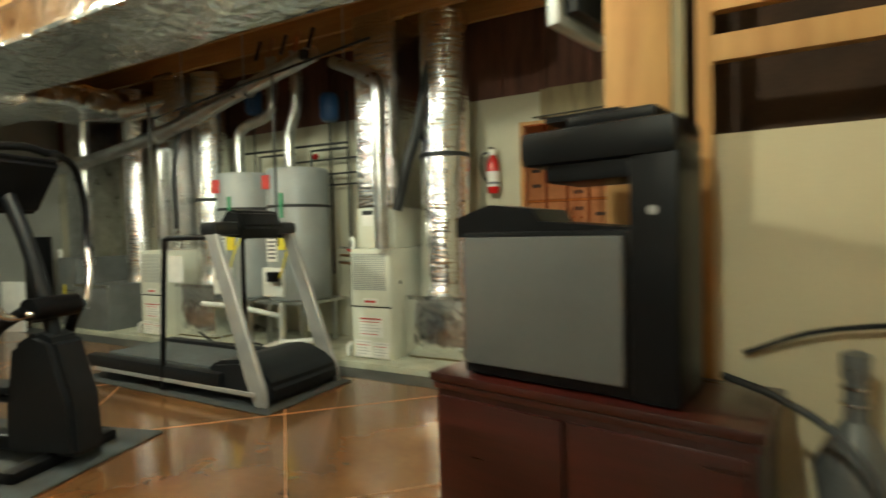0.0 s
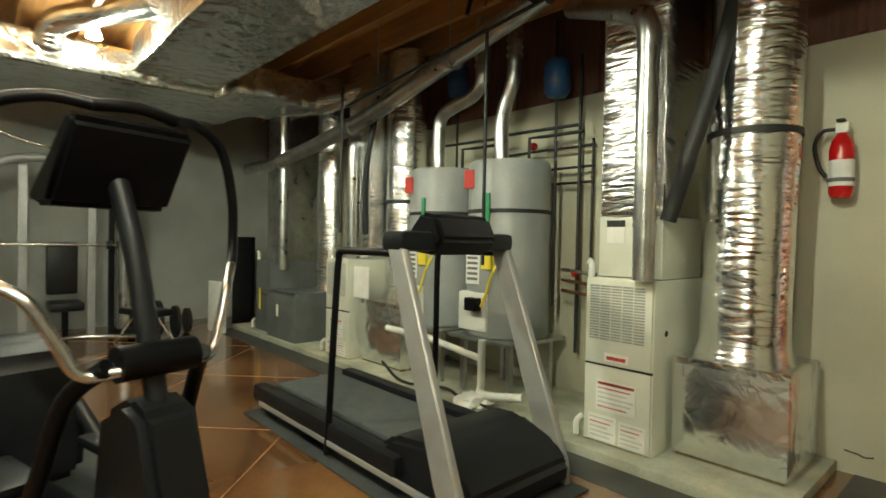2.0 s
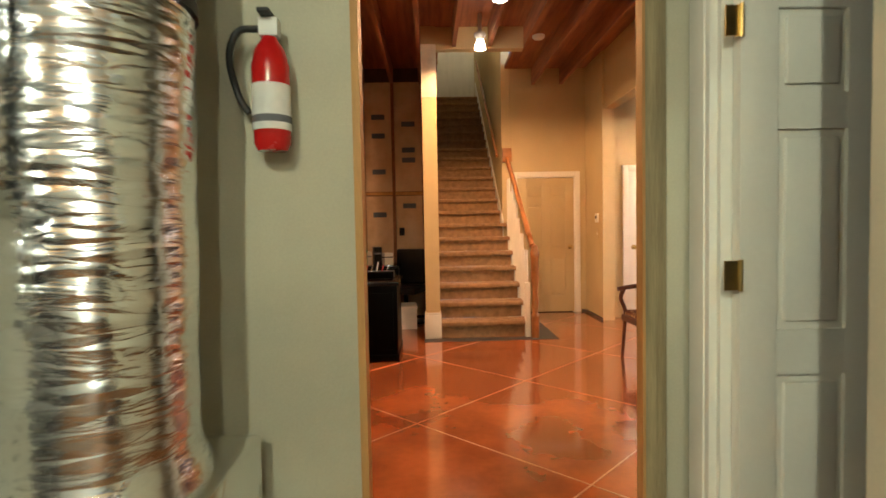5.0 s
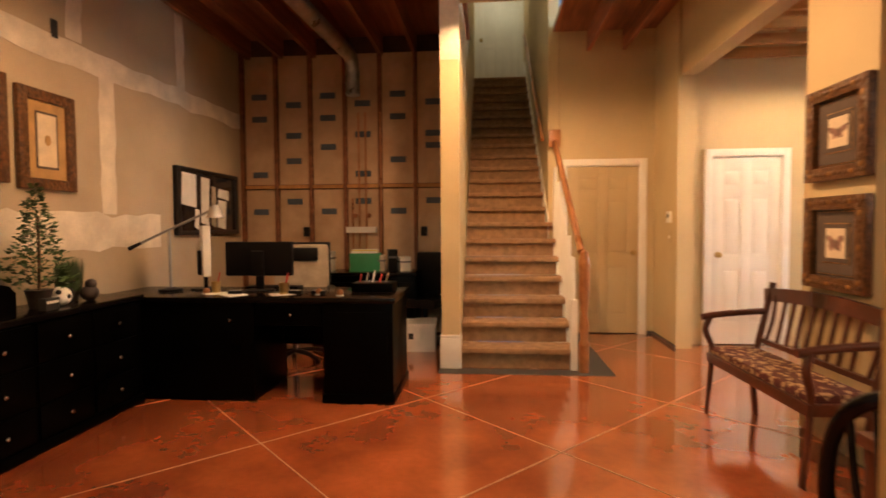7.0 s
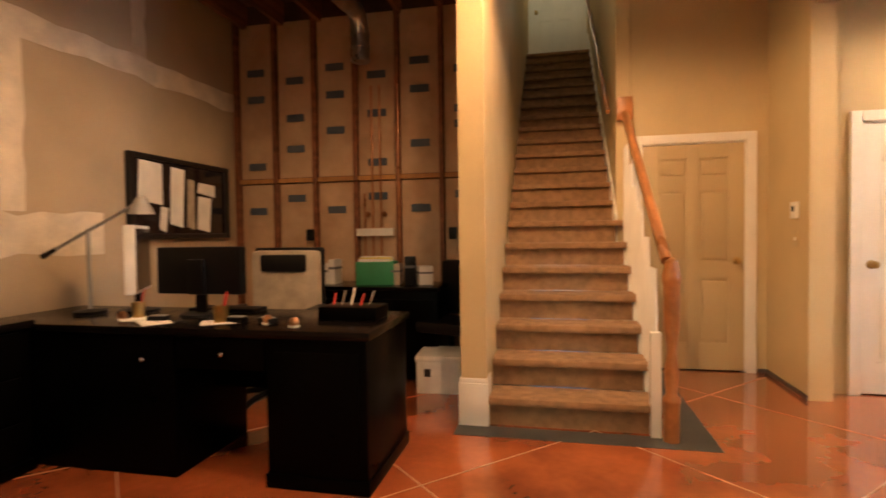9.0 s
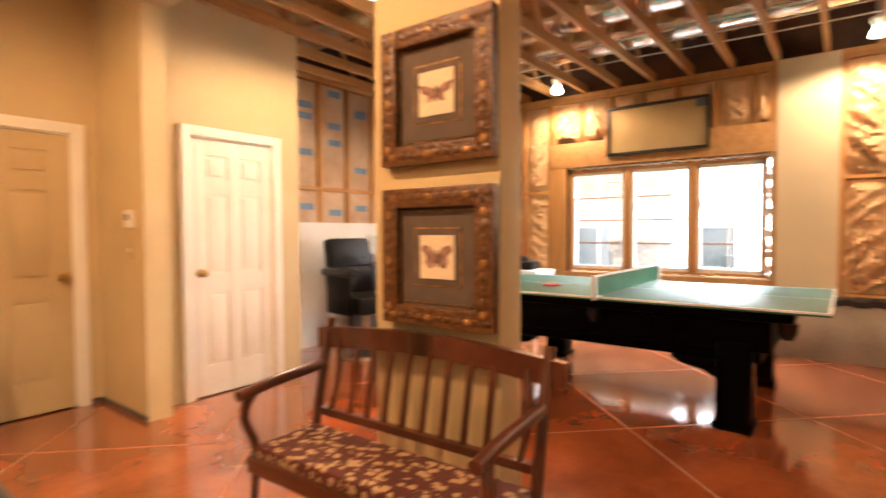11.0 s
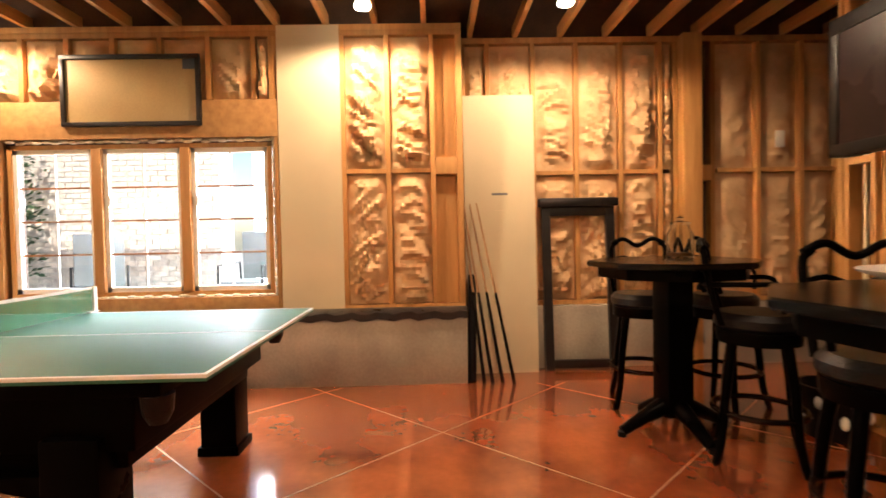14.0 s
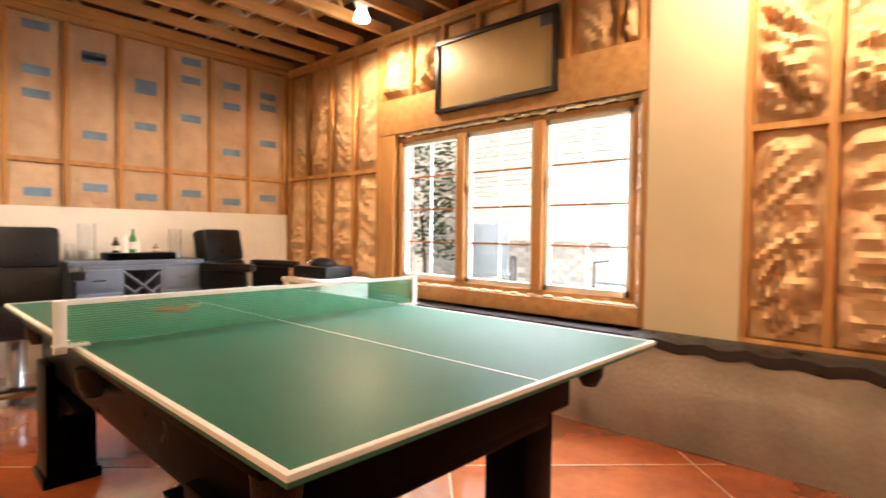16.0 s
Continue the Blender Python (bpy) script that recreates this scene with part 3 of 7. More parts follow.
structure("wall_hall_north", B((0.29, 0.373, 10.248, 10.36, 0, 3.55), (1.207, 1.43, 10.248, 10.36, 0, 3.55), (0.373, 1.207, 10.248, 10.36, 2.0, 3.55)), TAN, "tan painted hall wall")
# Blocks added so no sky shows in the gaps under the doors
structure("wall_behind_doors", B((0.29, 1.31, 10.361, 10.49, 0, 2.2), (1.72, 2.55, 9.834, 9.91, 0, 2.2)), DECK, "dark filler blocks added behind shut doors")
structure("wall_hall_east", B((1.372, 1.53, 9.502, 10.37, 0, 3.55)), TAN, "tan painted stub wall with a light switch")
structure("wall_white_door", B((1.53, 1.782, 9.713, 9.833, 0, 3.3), (2.481, 2.765, 9.713, 9.833, 0, 3.3), (1.782, 2.481, 9.713, 9.833, 1.98, 3.3)), TAN, "tan painted wall round a white door")
structure("beam", B((1.40, 1.55, 7.416, 9.502, 2.76, 3.5)), TAN, "tan drywall-clad beam between column and wall")
structure("column", B((1.405, 1.55, 6.81, 7.415, 0, 3.5), bevel=0.004), TAN, "tan drywall-clad column")
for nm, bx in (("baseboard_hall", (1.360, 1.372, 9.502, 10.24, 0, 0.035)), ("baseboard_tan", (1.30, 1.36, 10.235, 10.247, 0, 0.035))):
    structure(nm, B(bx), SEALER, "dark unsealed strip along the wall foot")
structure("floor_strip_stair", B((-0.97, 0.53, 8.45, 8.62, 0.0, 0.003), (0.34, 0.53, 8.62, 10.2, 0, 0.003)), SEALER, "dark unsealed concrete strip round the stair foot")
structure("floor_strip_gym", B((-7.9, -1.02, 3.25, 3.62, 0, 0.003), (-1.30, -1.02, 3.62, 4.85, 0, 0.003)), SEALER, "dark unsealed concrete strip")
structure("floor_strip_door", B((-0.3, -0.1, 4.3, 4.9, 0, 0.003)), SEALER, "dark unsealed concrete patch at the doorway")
# office ceiling: joists along y
bm = B((-3.6, -0.74, 4.58, 10.40, 3.50, 3.56), (0.22, 1.62, 4.58, 10.46, 3.50, 3.56), (-0.74, 0.22, 4.58, 8.8, 3.50, 3.56))
for x in np.arange(-3.4, 1.40, 0.40):
    if -0.66 < x < 0.27:
        box(bm, x, x + 0.042, 4.72, 8.62, 3.27, 3.50)
    else:
        box(bm, x, x + 0.042, 4.72, 10.24, 3.27, 3.50)
structure("ceiling_office", bm, JOISTRED, "bare red-brown floor joists and dark decking")
structure("wall_office_south", B((-3.60, -1.14, 4.506, 4.53, 0, 3.55), (-0.125, 1.9, 4.506, 4.53, 0, 3.55), (-1.14, -0.125, 4.506, 4.53, 2.16, 3.55)), RAWDW, "unpainted drywall wall round the doorway")

# game room shell
X0, ZC = 6.13, 2.96
we = structure("wall_game_east", B((6.22, 6.34, 4.91, 6.45, 0.6, 3.54), (6.22, 6.34, 8.66, 10.6, 0.6, 3.54), (6.22, 6.34, 6.45, 8.66, 2.02, 3.54), (6.22, 6.34, 6.45, 8.66, 0.5, 0.77)), DECK, "unfinished stud wall with insulation round a window")
structure("wall_footing", B((5.98, 6.34, 4.91, 10.5, 0, 0.58), bevel=0.006), CONC, "rough grey concrete footing wall")
bm = bmesh.new()
prv = None
for k, y in enumerate(np.linspace(4.90, 6.44, 24)):
    w, d = 0.012 * math.sin(k * 1.9), 0.01 * math.sin(k * 2.7 + 1)
    row = [bm.verts.new(q) for q in ((5.965 + d, y, 0.535 + w), (5.96 + d, y, 0.592 + w), (6.02, y, 0.612 + w * 0.7), (6.12, y, 0.618))]
    if prv:
        for i in range(3):
            bm.faces.new((prv[i], prv[i + 1], row[i + 1], row[i]))
    prv = row
part("plastic_film", bm, POLY, bpy.data.objects["wall_footing"], "crumpled black plastic sill film")
bm = B((5.962, 6.16, 6.44, 10.45, 0.575, 0.60))
part("plastic_film", bm, POLY, bpy.data.objects["wall_footing"])


def stud_x(parent, y, z0, z1, w=0.04, d=0.09, at=X0, material=None):
    part("stud", B((at, at + d, y - w / 2, y + w / 2, z0, z1), bevel=0.002), material or PINE, parent)


for z0, z1 in ((0.60, 0.64), (ZC - 0.045, ZC), (ZC - 0.092, ZC - 0.048)):
    part("plate", B((X0, X0 + 0.09, 4.91, 6.0 if z0 < 1 else 10.5, z0, z1), bevel=0.002), PINE, we)
part("plate", B((X0, X0 + 0.09, 8.95, 10.5, 0.60, 0.64), bevel=0.002), PINE, we)
# bays right of the window
for y in (5.90, 5.53):
    stud_x(we, y, 0.64, ZC - 0.092)
stud_x(we, 5.16, 0.64, ZC - 0.092)
stud_x(we, 4.935, 0.64, ZC - 0.092, 0.05)
part("stud_back", B((X0 + 0.07, X0 + 0.085, 4.96, 5.14, 0.64, 2.86)), PINE, we)
for a, b in ((1.72, 1.86),):
    part("blocking", B((X0 - 0.002, X0 + 0.088, 4.96, 5.14, a, b), bevel=0.002), PINE, we)
for k, (a, b) in enumerate(((5.552, 5.878), (5.182, 5.508))):
    part("blocking", B((X0 + 0.002, X0 + 0.08, a, b, 1.735, 1.77)), PINE, we)
    batt("insulation_batt", we, a, b, 0.645, 1.735, "x", X0 + 0.055, -1, 0.055, 0.055, 3 + k, nu=14, nz=48)
    batt("insulation_batt", we, a, b, 1.772, ZC - 0.095, "x", X0 + 0.055, -1, 0.05, 0.05, 13 + k, nu=14, nz=48)
part("drywall_strip", B((6.115, 6.129, 5.915, 6.425, 0.60, ZC - 0.01)), SHEET, we, "plain tan drywall strip")
# bays left of the window and above it
ys = [8.93, 9.30, 9.70, 10.10, 10.47]
for y in ys:
    stud_x(we, y, 0.64, ZC - 0.092)
stud_x(we, 6.445, 0.62, ZC - 0.092, 0.04)
for k in range(4):
    a, b = ys[k] + 0.021, ys[k + 1] - 0.021
    part("blocking", B((X0 + 0.002, X0 + 0.08, a, b, 1.735, 1.77)), PINE, we)
    batt("insulation_batt", we, a, b, 0.645, 1.735, "x", X0 + 0.055, -1, 0.045, 0.035, 23 + k, nu=12, nz=40)
    batt("insulation_batt", we, a, b, 1.772, ZC - 0.095, "x", X0 + 0.055, -1, 0.035, 0.02, 33 + k, nu=12, nz=40)
ys = [6.48, 6.62, 6.99, 7.38, 7.76, 8.13, 8.50, 8.90]
for y in ys:
    stud_x(we, y, 2.36, ZC - 0.092)
for k in range(7):
    batt("insulation_batt", we, ys[k] + 0.021, ys[k + 1] - 0.021, 2.365, ZC - 0.095, "x", X0 + 0.05, -1, 0.04, 0.045 if k in (0, 5, 6) else 0.02, 43 + k, nu=10, nz=24)
part("header", B((X0 - 0.012, X0 + 0.08, 6.43, 8.92, 2.05, 2.355), bevel=0.003), PINEX, we, "orange laminated timber header")
part("jack_stud", B((X0 - 0.006, X0 + 0.08, 8.70, 8.91, 0.62, 2.05), bevel=0.003), PINE, we)
part("jack_stud", B((X0 - 0.006, X0 + 0.08, 6.43, 6.465, 0.62, 2.05), bevel=0.003), PINE, we)
part("sill_plate", B((X0 - 0.008, X0 + 0.08, 6.465, 8.70, 0.62, 0.735), bevel=0.003), PINEX, we)
for k, (a, b, z) in enumerate(((6.5, 8.66, 0.742), (6.5, 8.66, 2.03))):
    bm = bmesh.new()
    for j in range(30):
        y = a + (b - a) * j / 30
        ball(bm, (X0 + 0.02 + 0.008 * math.sin(j * 2.1), y + 0.03, z + 0.006 * math.sin(j * 3.3)), 0.032, 0.5, 1.4, 0.45, 8, 6)
    part("foam_seal", bm, CREAM, we, "lumpy dried foam seal")
bm = bmesh.new()
for j in range(18):
    ball(bm, (X0 + 0.02, 6.475 + 0.006 * math.sin(j * 2.3), 0.78 + 1.24 * j / 17), 0.03, 0.5, 0.5, 1.5, 8, 6)
part("foam_seal", bm, CREAM, we)

# window: three casements
w1 = structure("window_1", B((6.16, 6.24, 6.50, 6.535, 0.78, 2.01), (6.16, 6.24, 8.625, 8.66, 0.78, 2.01), (6.16, 6.24, 6.50, 8.66, 0.75, 0.785), (6.16, 6.24, 6.50, 8.66, 1.975, 2.01)), PINE, "triple wooden casement window with a lattice of thin bars")
for y in (7.21, 7.93):
    part("mullion", B((6.14, 6.25, y - 0.04, y + 0.04, 0.785, 1.975), bevel=0.004), PINE, w1)
for a, b in ((6.535, 7.17), (7.25, 7.89), (7.97, 8.625)):
    sash = part("sash", B((6.175, 6.215, a, a + 0.035, 0.785, 1.975), (6.175, 6.215, b - 0.035, b, 0.785, 1.975), (6.175, 6.215, a, b, 0.785, 0.825), (6.175, 6.215, a, b, 1.935, 1.975)), WHITE, w1)
    for k in range(1, 4):
        z = 0.825 + 1.11 * k / 4
        part("glazing_bar", B((6.186, 6.206, a + 0.035, b - 0.035, z - 0.007, z + 0.007)), OAK, sash)
    part("glazing_bar", B((6.187, 6.205, (a + b) / 2 - 0.006, (a + b) / 2 + 0.006, 0.825, 1.935)), WHITE, sash)
    pn = part("pane", B((6.194, 6.198, a + 0.03, b - 0.03, 0.82, 1.94)), PANE, sash)
    pn.visible_shadow = False
    part("latch", B((6.15, 6.176, b - 0.06, b - 0.03, 1.5, 1.58), bevel=0.003), WHITE, sash)

# alcove wall
XA = 6.48
wa = structure("wall_alcove_east", B((6.58, 6.68, 1.4, 4.95, 0, 3.54), (6.34, 6.68, 4.91, 4.97, 0, 3.54)), DECK, "unfinished stud wall with wrinkled insulation")
structure("wall_footing_alcove", B((6.40, 6.6, 1.45, 4.91, 0, 0.56), bevel=0.005), CONC, "rough grey concrete footing wall")
part("plate", B((XA - 0.005, XA + 0.09, 1.45, 4.91, 0.56, 0.60)), PINE, wa)
part("plate", B((XA - 0.005, XA + 0.09, 1.45, 4.91, ZC - 0.05, ZC)), PINE, wa)
ys = [4.88, 4.66, 4.25, 3.86, 3.46, 3.10, 2.96]
for y in ys:
    stud_x(wa, y, 0.60, ZC - 0.05, at=XA)
for k in range(6):
    a, b = ys[k + 1] + 0.021, ys[k] - 0.021
    if b - a > 0.2:
        part("blocking", B((XA + 0.002, XA + 0.08, a, b, 1.735, 1.77)), PINE, wa)
    batt("insulation_batt", wa, a, b, 0.605, 1.735, "x", XA + 0.06, -1, 0.045, 0.045, 63 + k, nu=12, nz=40)
    batt("insulation_batt", wa, a, b, 1.772, ZC - 0.055, "x", XA + 0.06, -1, 0.04, 0.035, 73 + k, nu=12, nz=40)
part("corner_post", B((XA - 0.09, XA + 0.09, 2.76, 2.93, 0.0, ZC), bevel=0.004), PINE, wa, "thick pine corner post")
stud_x(wa, 2.62, 0.6, ZC - 0.05, at=XA)
part("blocking", B((XA - 0.02, XA + 0.08, 2.64, 2.76, 1.66, 1.80)), PINE, wa)
ys = [2.60, 2.20, 1.80, 1.46]
for k in range(3):
    stud_x(wa, ys[k + 1], 0.6, ZC - 0.05, at=XA)
    batt("insulation_batt", wa, ys[k + 1] + 0.021, ys[k] - 0.021, 0.605, 1.735, "x", XA + 0.06, -1, 0.03, 0.02, 83 + k, nu=8, nz=24)
    batt("insulation_batt", wa, ys[k + 1] + 0.021, ys[k] - 0.021, 1.772, ZC - 0.055, "x", XA + 0.06, -1, 0.03, 0.01, 93 + k, nu=8, nz=24)
    part("blocking", B((XA + 0.002, XA + 0.08, ys[k + 1] + 0.021, ys[k] - 0.021, 1.735, 1.77)), PINE, wa)
part("outlet_box", B((XA - 0.02, XA, 1.97, 2.05, 1.95, 2.10), bevel=0.004), WHITE, wa)
# Added closing wall, coloured dark for the shaded space beyond
structure("wall_game_south", B((1.9, 6.68, 1.3, 1.45, 0, 3.54)), DECK, "dark closing wall standing in for the unlit space beyond the studs")
structure("wall_game_west", B((1.82, 1.9, 1.4, 4.58, 0, 3.54)), RAWDW, "unpainted drywall")
# open stud wall that carries the television
wt = structure("wall_television", B((2.0, 5.05, 2.50, 2.59, 0, 0.04), (2.0, 5.05, 2.50, 2.59, ZC - 0.05, ZC)), PINE, "open pine stud wall with a pass-through opening")
for x in (5.03, 4.98, 4.78, 4.70, 4.66, 2.02):
    part("stud", B((x - 0.02, x + 0.02, 2.50, 2.59, 0.04, ZC - 0.05), bevel=0.002), PINE, wt)
for x in (4.35, 4.0, 3.6, 3.2, 2.8, 2.4):
    part("stud", B((x - 0.02, x + 0.02, 2.50, 2.59, 0.04, 0.96), bevel=0.002), PINE, wt)
    part("stud", B((x - 0.02, x + 0.02, 2.50, 2.59, 1.75, ZC - 0.05), bevel=0.002), PINE, wt)
for z in (1.60,):
    part("blocking", B((4.80, 4.96, 2.50, 2.59, z, z + 0.04)), PINE, wt)
part("sill", B((2.05, 4.70, 2.46, 2.62, 0.96, 1.10), bevel=0.004), PINE, wt, "wide pine sill board")
for x in (4.5, 4.2, 3.75, 3.3):
    part("far_stud", B((x - 0.02, x + 0.02, 1.95, 2.04, 0, ZC - 0.05)), PINE, wt)
part("drywall_piece", B((5.15, 5.40, 2.30, 2.315, 0, 2.3)), SHEET, wt, "narrow tan drywall offcut")

# game room north wall
wn_ = structure("wall_game_north", B((2.80, 6.34, 10.58, 10.68, 0, 3.54)), DECK, "stud wall with flat kraft-faced insulation over a pale wainscot")
part("wainscot", B((2.80, 6.12, 10.485, 10.50, 0, 1.36)), WHITE, wn_, "pale unpainted wainscot board")
xs = np.arange(2.86, 6.2, 0.405)
for x in xs:
    part("stud", B((x - 0.02, x + 0.02, 10.50, 10.58, 0.0, ZC - 0.05), bevel=0.002), PINE, wn_)
part("plate", B((2.80, 6.13, 10.495, 10.58, ZC - 0.05, ZC)), PINEX, wn_)
for k, (p, q) in enumerate(zip(xs, xs[1:])):
    a, b = p + 0.021, q - 0.021
    part("blocking", B((a, b, 10.51, 10.57, 1.72, 1.755)), PINE, wn_)
    batt("insulation_batt", wn_, a, b, 1.30, 1.715, "y", 10.55, -1, 0.03, 0.012, 103 + k, KRAFTN, nu=6, nz=10)
    batt("insulation_batt", wn_, a, b, 1.76, ZC - 0.055, "y", 10.55, -1, 0.03, 0.006, 113 + k, KRAFTN, nu=6, nz=20)
    for z in (1.44 + 0.06 * (k % 2), 1.95 + 0.14 * (k % 3), 2.42 + 0.18 * (k % 2), 2.78 - 0.15 * ((k + 1) % 3)):
        part("ink_stamp", B((a + 0.09, b - 0.09, 10.503, 10.508, z, z + 0.07)), INK, wn_)
structure("wall_return", B((2.665, 2.765, 9.834, 10.68, 0, 3.3)), TAN, "tan painted return wall")
# game room ceiling: lower chords along x, webs, decking
bm = B((1.60, 6.7, 1.4, 10.68, 3.46, 3.54))
for y in np.arange(1.55, 10.6, 0.405):
    box(bm, 1.60, 6.5 if y < 4.9 else 6.2, y, y + 0.042, ZC + 0.003, ZC + 0.10)
    box(bm, 1.60, 6.5, y, y + 0.042, 3.37, 3.46)
    for x in np.arange(1.8, 6.2, 0.75):
        rot = Matrix.Translation((x, y + 0.021, 3.21)) @ Matrix.Rotation(radians(35 if int(x * 4) % 2 else -35), 4, "Y")
        box(bm, -0.02, 0.02, -0.018, 0.018, -0.2, 0.2, rot=rot)
structure("ceiling_game", bm, PINEX, "open-web pine floor trusses and decking")


# ---- doors, stairs, lamps ----
def panel_door(name, label, x, y, z, rz, w, h, material, knob_side=1, knob=BRASS, casing=None, casing_w=0.075):
    """A six-panel door leaf, hung in its frame; local x along the door, front towards -y."""
    d = thing(name, label, "door", x, y, z, rz)
    d["kind"] = "structure"
    part("leaf", B((0, w, 0.012, 0.04, 0.012, h)), material, d)
    sw_, mid = 0.115 * w / 0.76, 0.10
    cols = ((sw_, w / 2 - mid / 2), (w / 2 + mid / 2, w - sw_))
    rows = ((0.24, 0.80), (0.94, 1.55), (1.66, h - 0.12))
    for a, b in ((0, sw_), (w - sw_, w), (w / 2 - mid / 2, w / 2 + mid / 2)):
        part("stile", B((a, b, 0.0, 0.012, 0.012, h), bevel=0.002), material, d)
    for a, b in ((0.012, rows[0][0]), (rows[0][1], rows[1][0]), (rows[1][1], rows[2][0]), (rows[2][1], h)):
        for c0, c1 in cols:
            part("rail", B((c0, c1, 0.0, 0.0118, a, b)), material, d)
    for a, b in rows:
        for c0, c1 in cols:
            bm = bmesh.new()
            box(bm, c0 + 0.025, c1 - 0.025, -0.001, 0.0125, a + 0.025, b - 0.025, bevel=0.007)
            part("panel", bm, material, d)
    kx = w - 0.06 if knob_side > 0 else 0.06
    bm = made(rod, (kx, 0, 0.95), (kx, -0.04, 0.95), 0.012)
    ball(bm, (kx, -0.055, 0.95), 0.028, 1, 0.75, 1)
    rod(bm, (kx, 0.001, 0.95), (kx, -0.006, 0.95), 0.032)
    part("knob", bm, knob, d, "brass door knob")
    if casing:
        cw = casing_w
        part("casing", B((-cw - 0.012, -0.012, -0.03, 0.0, 0, h + 0.012 + cw), (w + 0.012, w + 0.012 + cw, -0.03, 0.0, 0, h + 0.012 + cw), (-0.012, w + 0.012, -0.03, 0.0, h + 0.012, h + 0.012 + cw), bevel=0.006), casing, d)
        part("jamb", B((-0.012, -0.001, -0.012, 0.10, 0, h + 0.012), (w + 0.001, w + 0.012, -0.012, 0.10, 0, h + 0.012), (-0.001, w + 0.001, -0.012, 0.10, h + 0.001, h + 0.012)), casing, d)
    return d


panel_door("door_2", "closed tan six-panel door in white casing", 0.385, 10.24, 0.0, 0, 0.81, 1.945, TANDOOR, 1, BRASS, WHITE)
panel_door("door_3", "closed white six-panel door in white casing", 1.794, 9.705, 0.0, 0, 0.675, 1.96, WHITE, -1, BRASS, WHITE)
panel_door("door_4", "closed white six-panel door above the stairs", -0.715, 14.425, 3.927, 0, 0.74, 2.0, WHITE, -1, BRASS, WHITE)
OFFSET = Vector((-0.02, -0.125, 0))
d5 = panel_door("door_5", "open white six-panel closet door on brass hinges", 0.065, 4.38, 0.0, 0, 0.76, 2.03, WHITE, 1, BRASS)
for z in (0.34, 1.11, 1.87):
    part("hinge", made(lambda bm: (box(bm, -0.05, 0.0, -0.008, -0.003, z - 0.045, z + 0.045), rod(bm, (-0.004, -0.012, z - 0.048), (-0.004, -0.012, z + 0.048), 0.007))), BRASS, d5, "brass hinge")
fr = structure("door_frame_closet", B((0.03, 0.17, 4.425, 4.445, 0, 2.09), (0.03, 0.17, 3.881, 4.445, 2.09, 2.12)), WHITE, "white closet door frame")
part("casing", B((0.005, 0.046, 4.445, 4.575, 0, 2.20), (-0.001, 0.046, 4.47, 4.55, 0, 2.19), bevel=0.006), WHITE, fr)
part("casing", B((0.005, 0.046, 3.85, 4.445, 2.12, 2.20), bevel=0.006), WHITE, fr)
part("wall_over_door", B((0.047, 0.15, 3.881, 4.575, 2.2, 3.2)), GREEN, fr)
OFFSET = Vector((0, 0, 0))

# stairs
OFFSET = Vector((-0.115, -0.125, 0))
N, RISE, RUN, Y1 = 21, 0.187, 0.2476, 8.785
st = structure("stairs", B(), CARPET, "carpeted straight stairs with white skirt and oak handrail")
for k in range(N):
    xr = 0.30 if k < 6 else 0.275
    bm = bmesh.new()
    y, z = Y1 + RUN * k, RISE * (k + 1)
    box(bm, -0.668, xr, y, y + RUN + 0.02, z - RISE, z - 0.03)
    part("riser", bm, CARPET, st)
    bm = bmesh.new()
    box(bm, -0.667, xr + (0.085 if k < 7 else -0.001), y - 0.052, y + RUN, z - 0.05, z, bevel=0.018)
    part("tread", bm, CARPET, st)
    if k < 7:
        part("tread_end", B((xr + 0.01, xr + 0.075, y - 0.02, y + RUN, z - 0.062, z - 0.046)), OAK, st)
pts = [(Y1 - 0.02, 0.0)]
for k in range(6):
    pts += [(Y1 - 0.02 + RUN * k, RISE * (k + 1) - 0.05), (Y1 - 0.02 + RUN * (k + 1), RISE * (k + 1) - 0.05)]
pts += [(Y1 - 0.02 + RUN * 6, 0.0)]
part("skirt", made(prism, pts, 0.305, 0.345, "x"), WHITE, st)
part("landing", B((-0.67, 0.277, Y1 + RUN * N + 0.02, 14.55, RISE * N - 0.2, RISE * N - 0.002)), CARPET, st)
tread_top = lambda k: RISE * (k + 1)
for k in range(6):
    for j in range(3):
        y = Y1 + RUN * k + 0.03 + j * RUN / 3
        part("baluster", made(lathe, [(0.013, 0), (0.013, 0.12), (0.017, 0.16), (0.011, 0.3), (0.013, 0.5), (0.009, 0.80)], (0.335, y, tread_top(k) - 0.0), 8), WHITE, st)
prof = [(0.045, 0), (0.045, 0.22), (0.05, 0.23), (0.05, 0.25), (0.032, 0.28), (0.042, 0.40), (0.028, 0.52), (0.04, 0.62), (0.045, 0.66), (0.045, 0.90), (0.052, 0.92), (0.052, 0.96), (0.04, 1.0), (0.035, 1.04), (0.0, 1.06)]
part("newel_post", made(lathe, prof, (0.40, 8.69, 0), 14), OAK, st, "turned red-oak newel post")
part("newel_base", B((0.295, 0.352, 8.72, 8.78, 0, 0.62), bevel=0.004), WHITE, st)
slope = RISE / RUN
bm = bmesh.new()
a, b = Vector((0.375, 8.70, 1.04)), Vector((0.345, 10.33, 1.04 + slope * 1.60))
rod(bm, a, b, 0.032, seg=10)
part("handrail", bm, OAK, st, "oak handrail")
part("rail_cap", B((0.28, 0.41, 10.28, 10.36, 2.17, 2.37), bevel=0.01), OAK, st)
part("wall_handrail", made(tube, [(0.22, 10.45, 2.28), (0.22, 13.5, 2.28 + slope * 3.05)], 0.022, smooth=False), OAK, st)
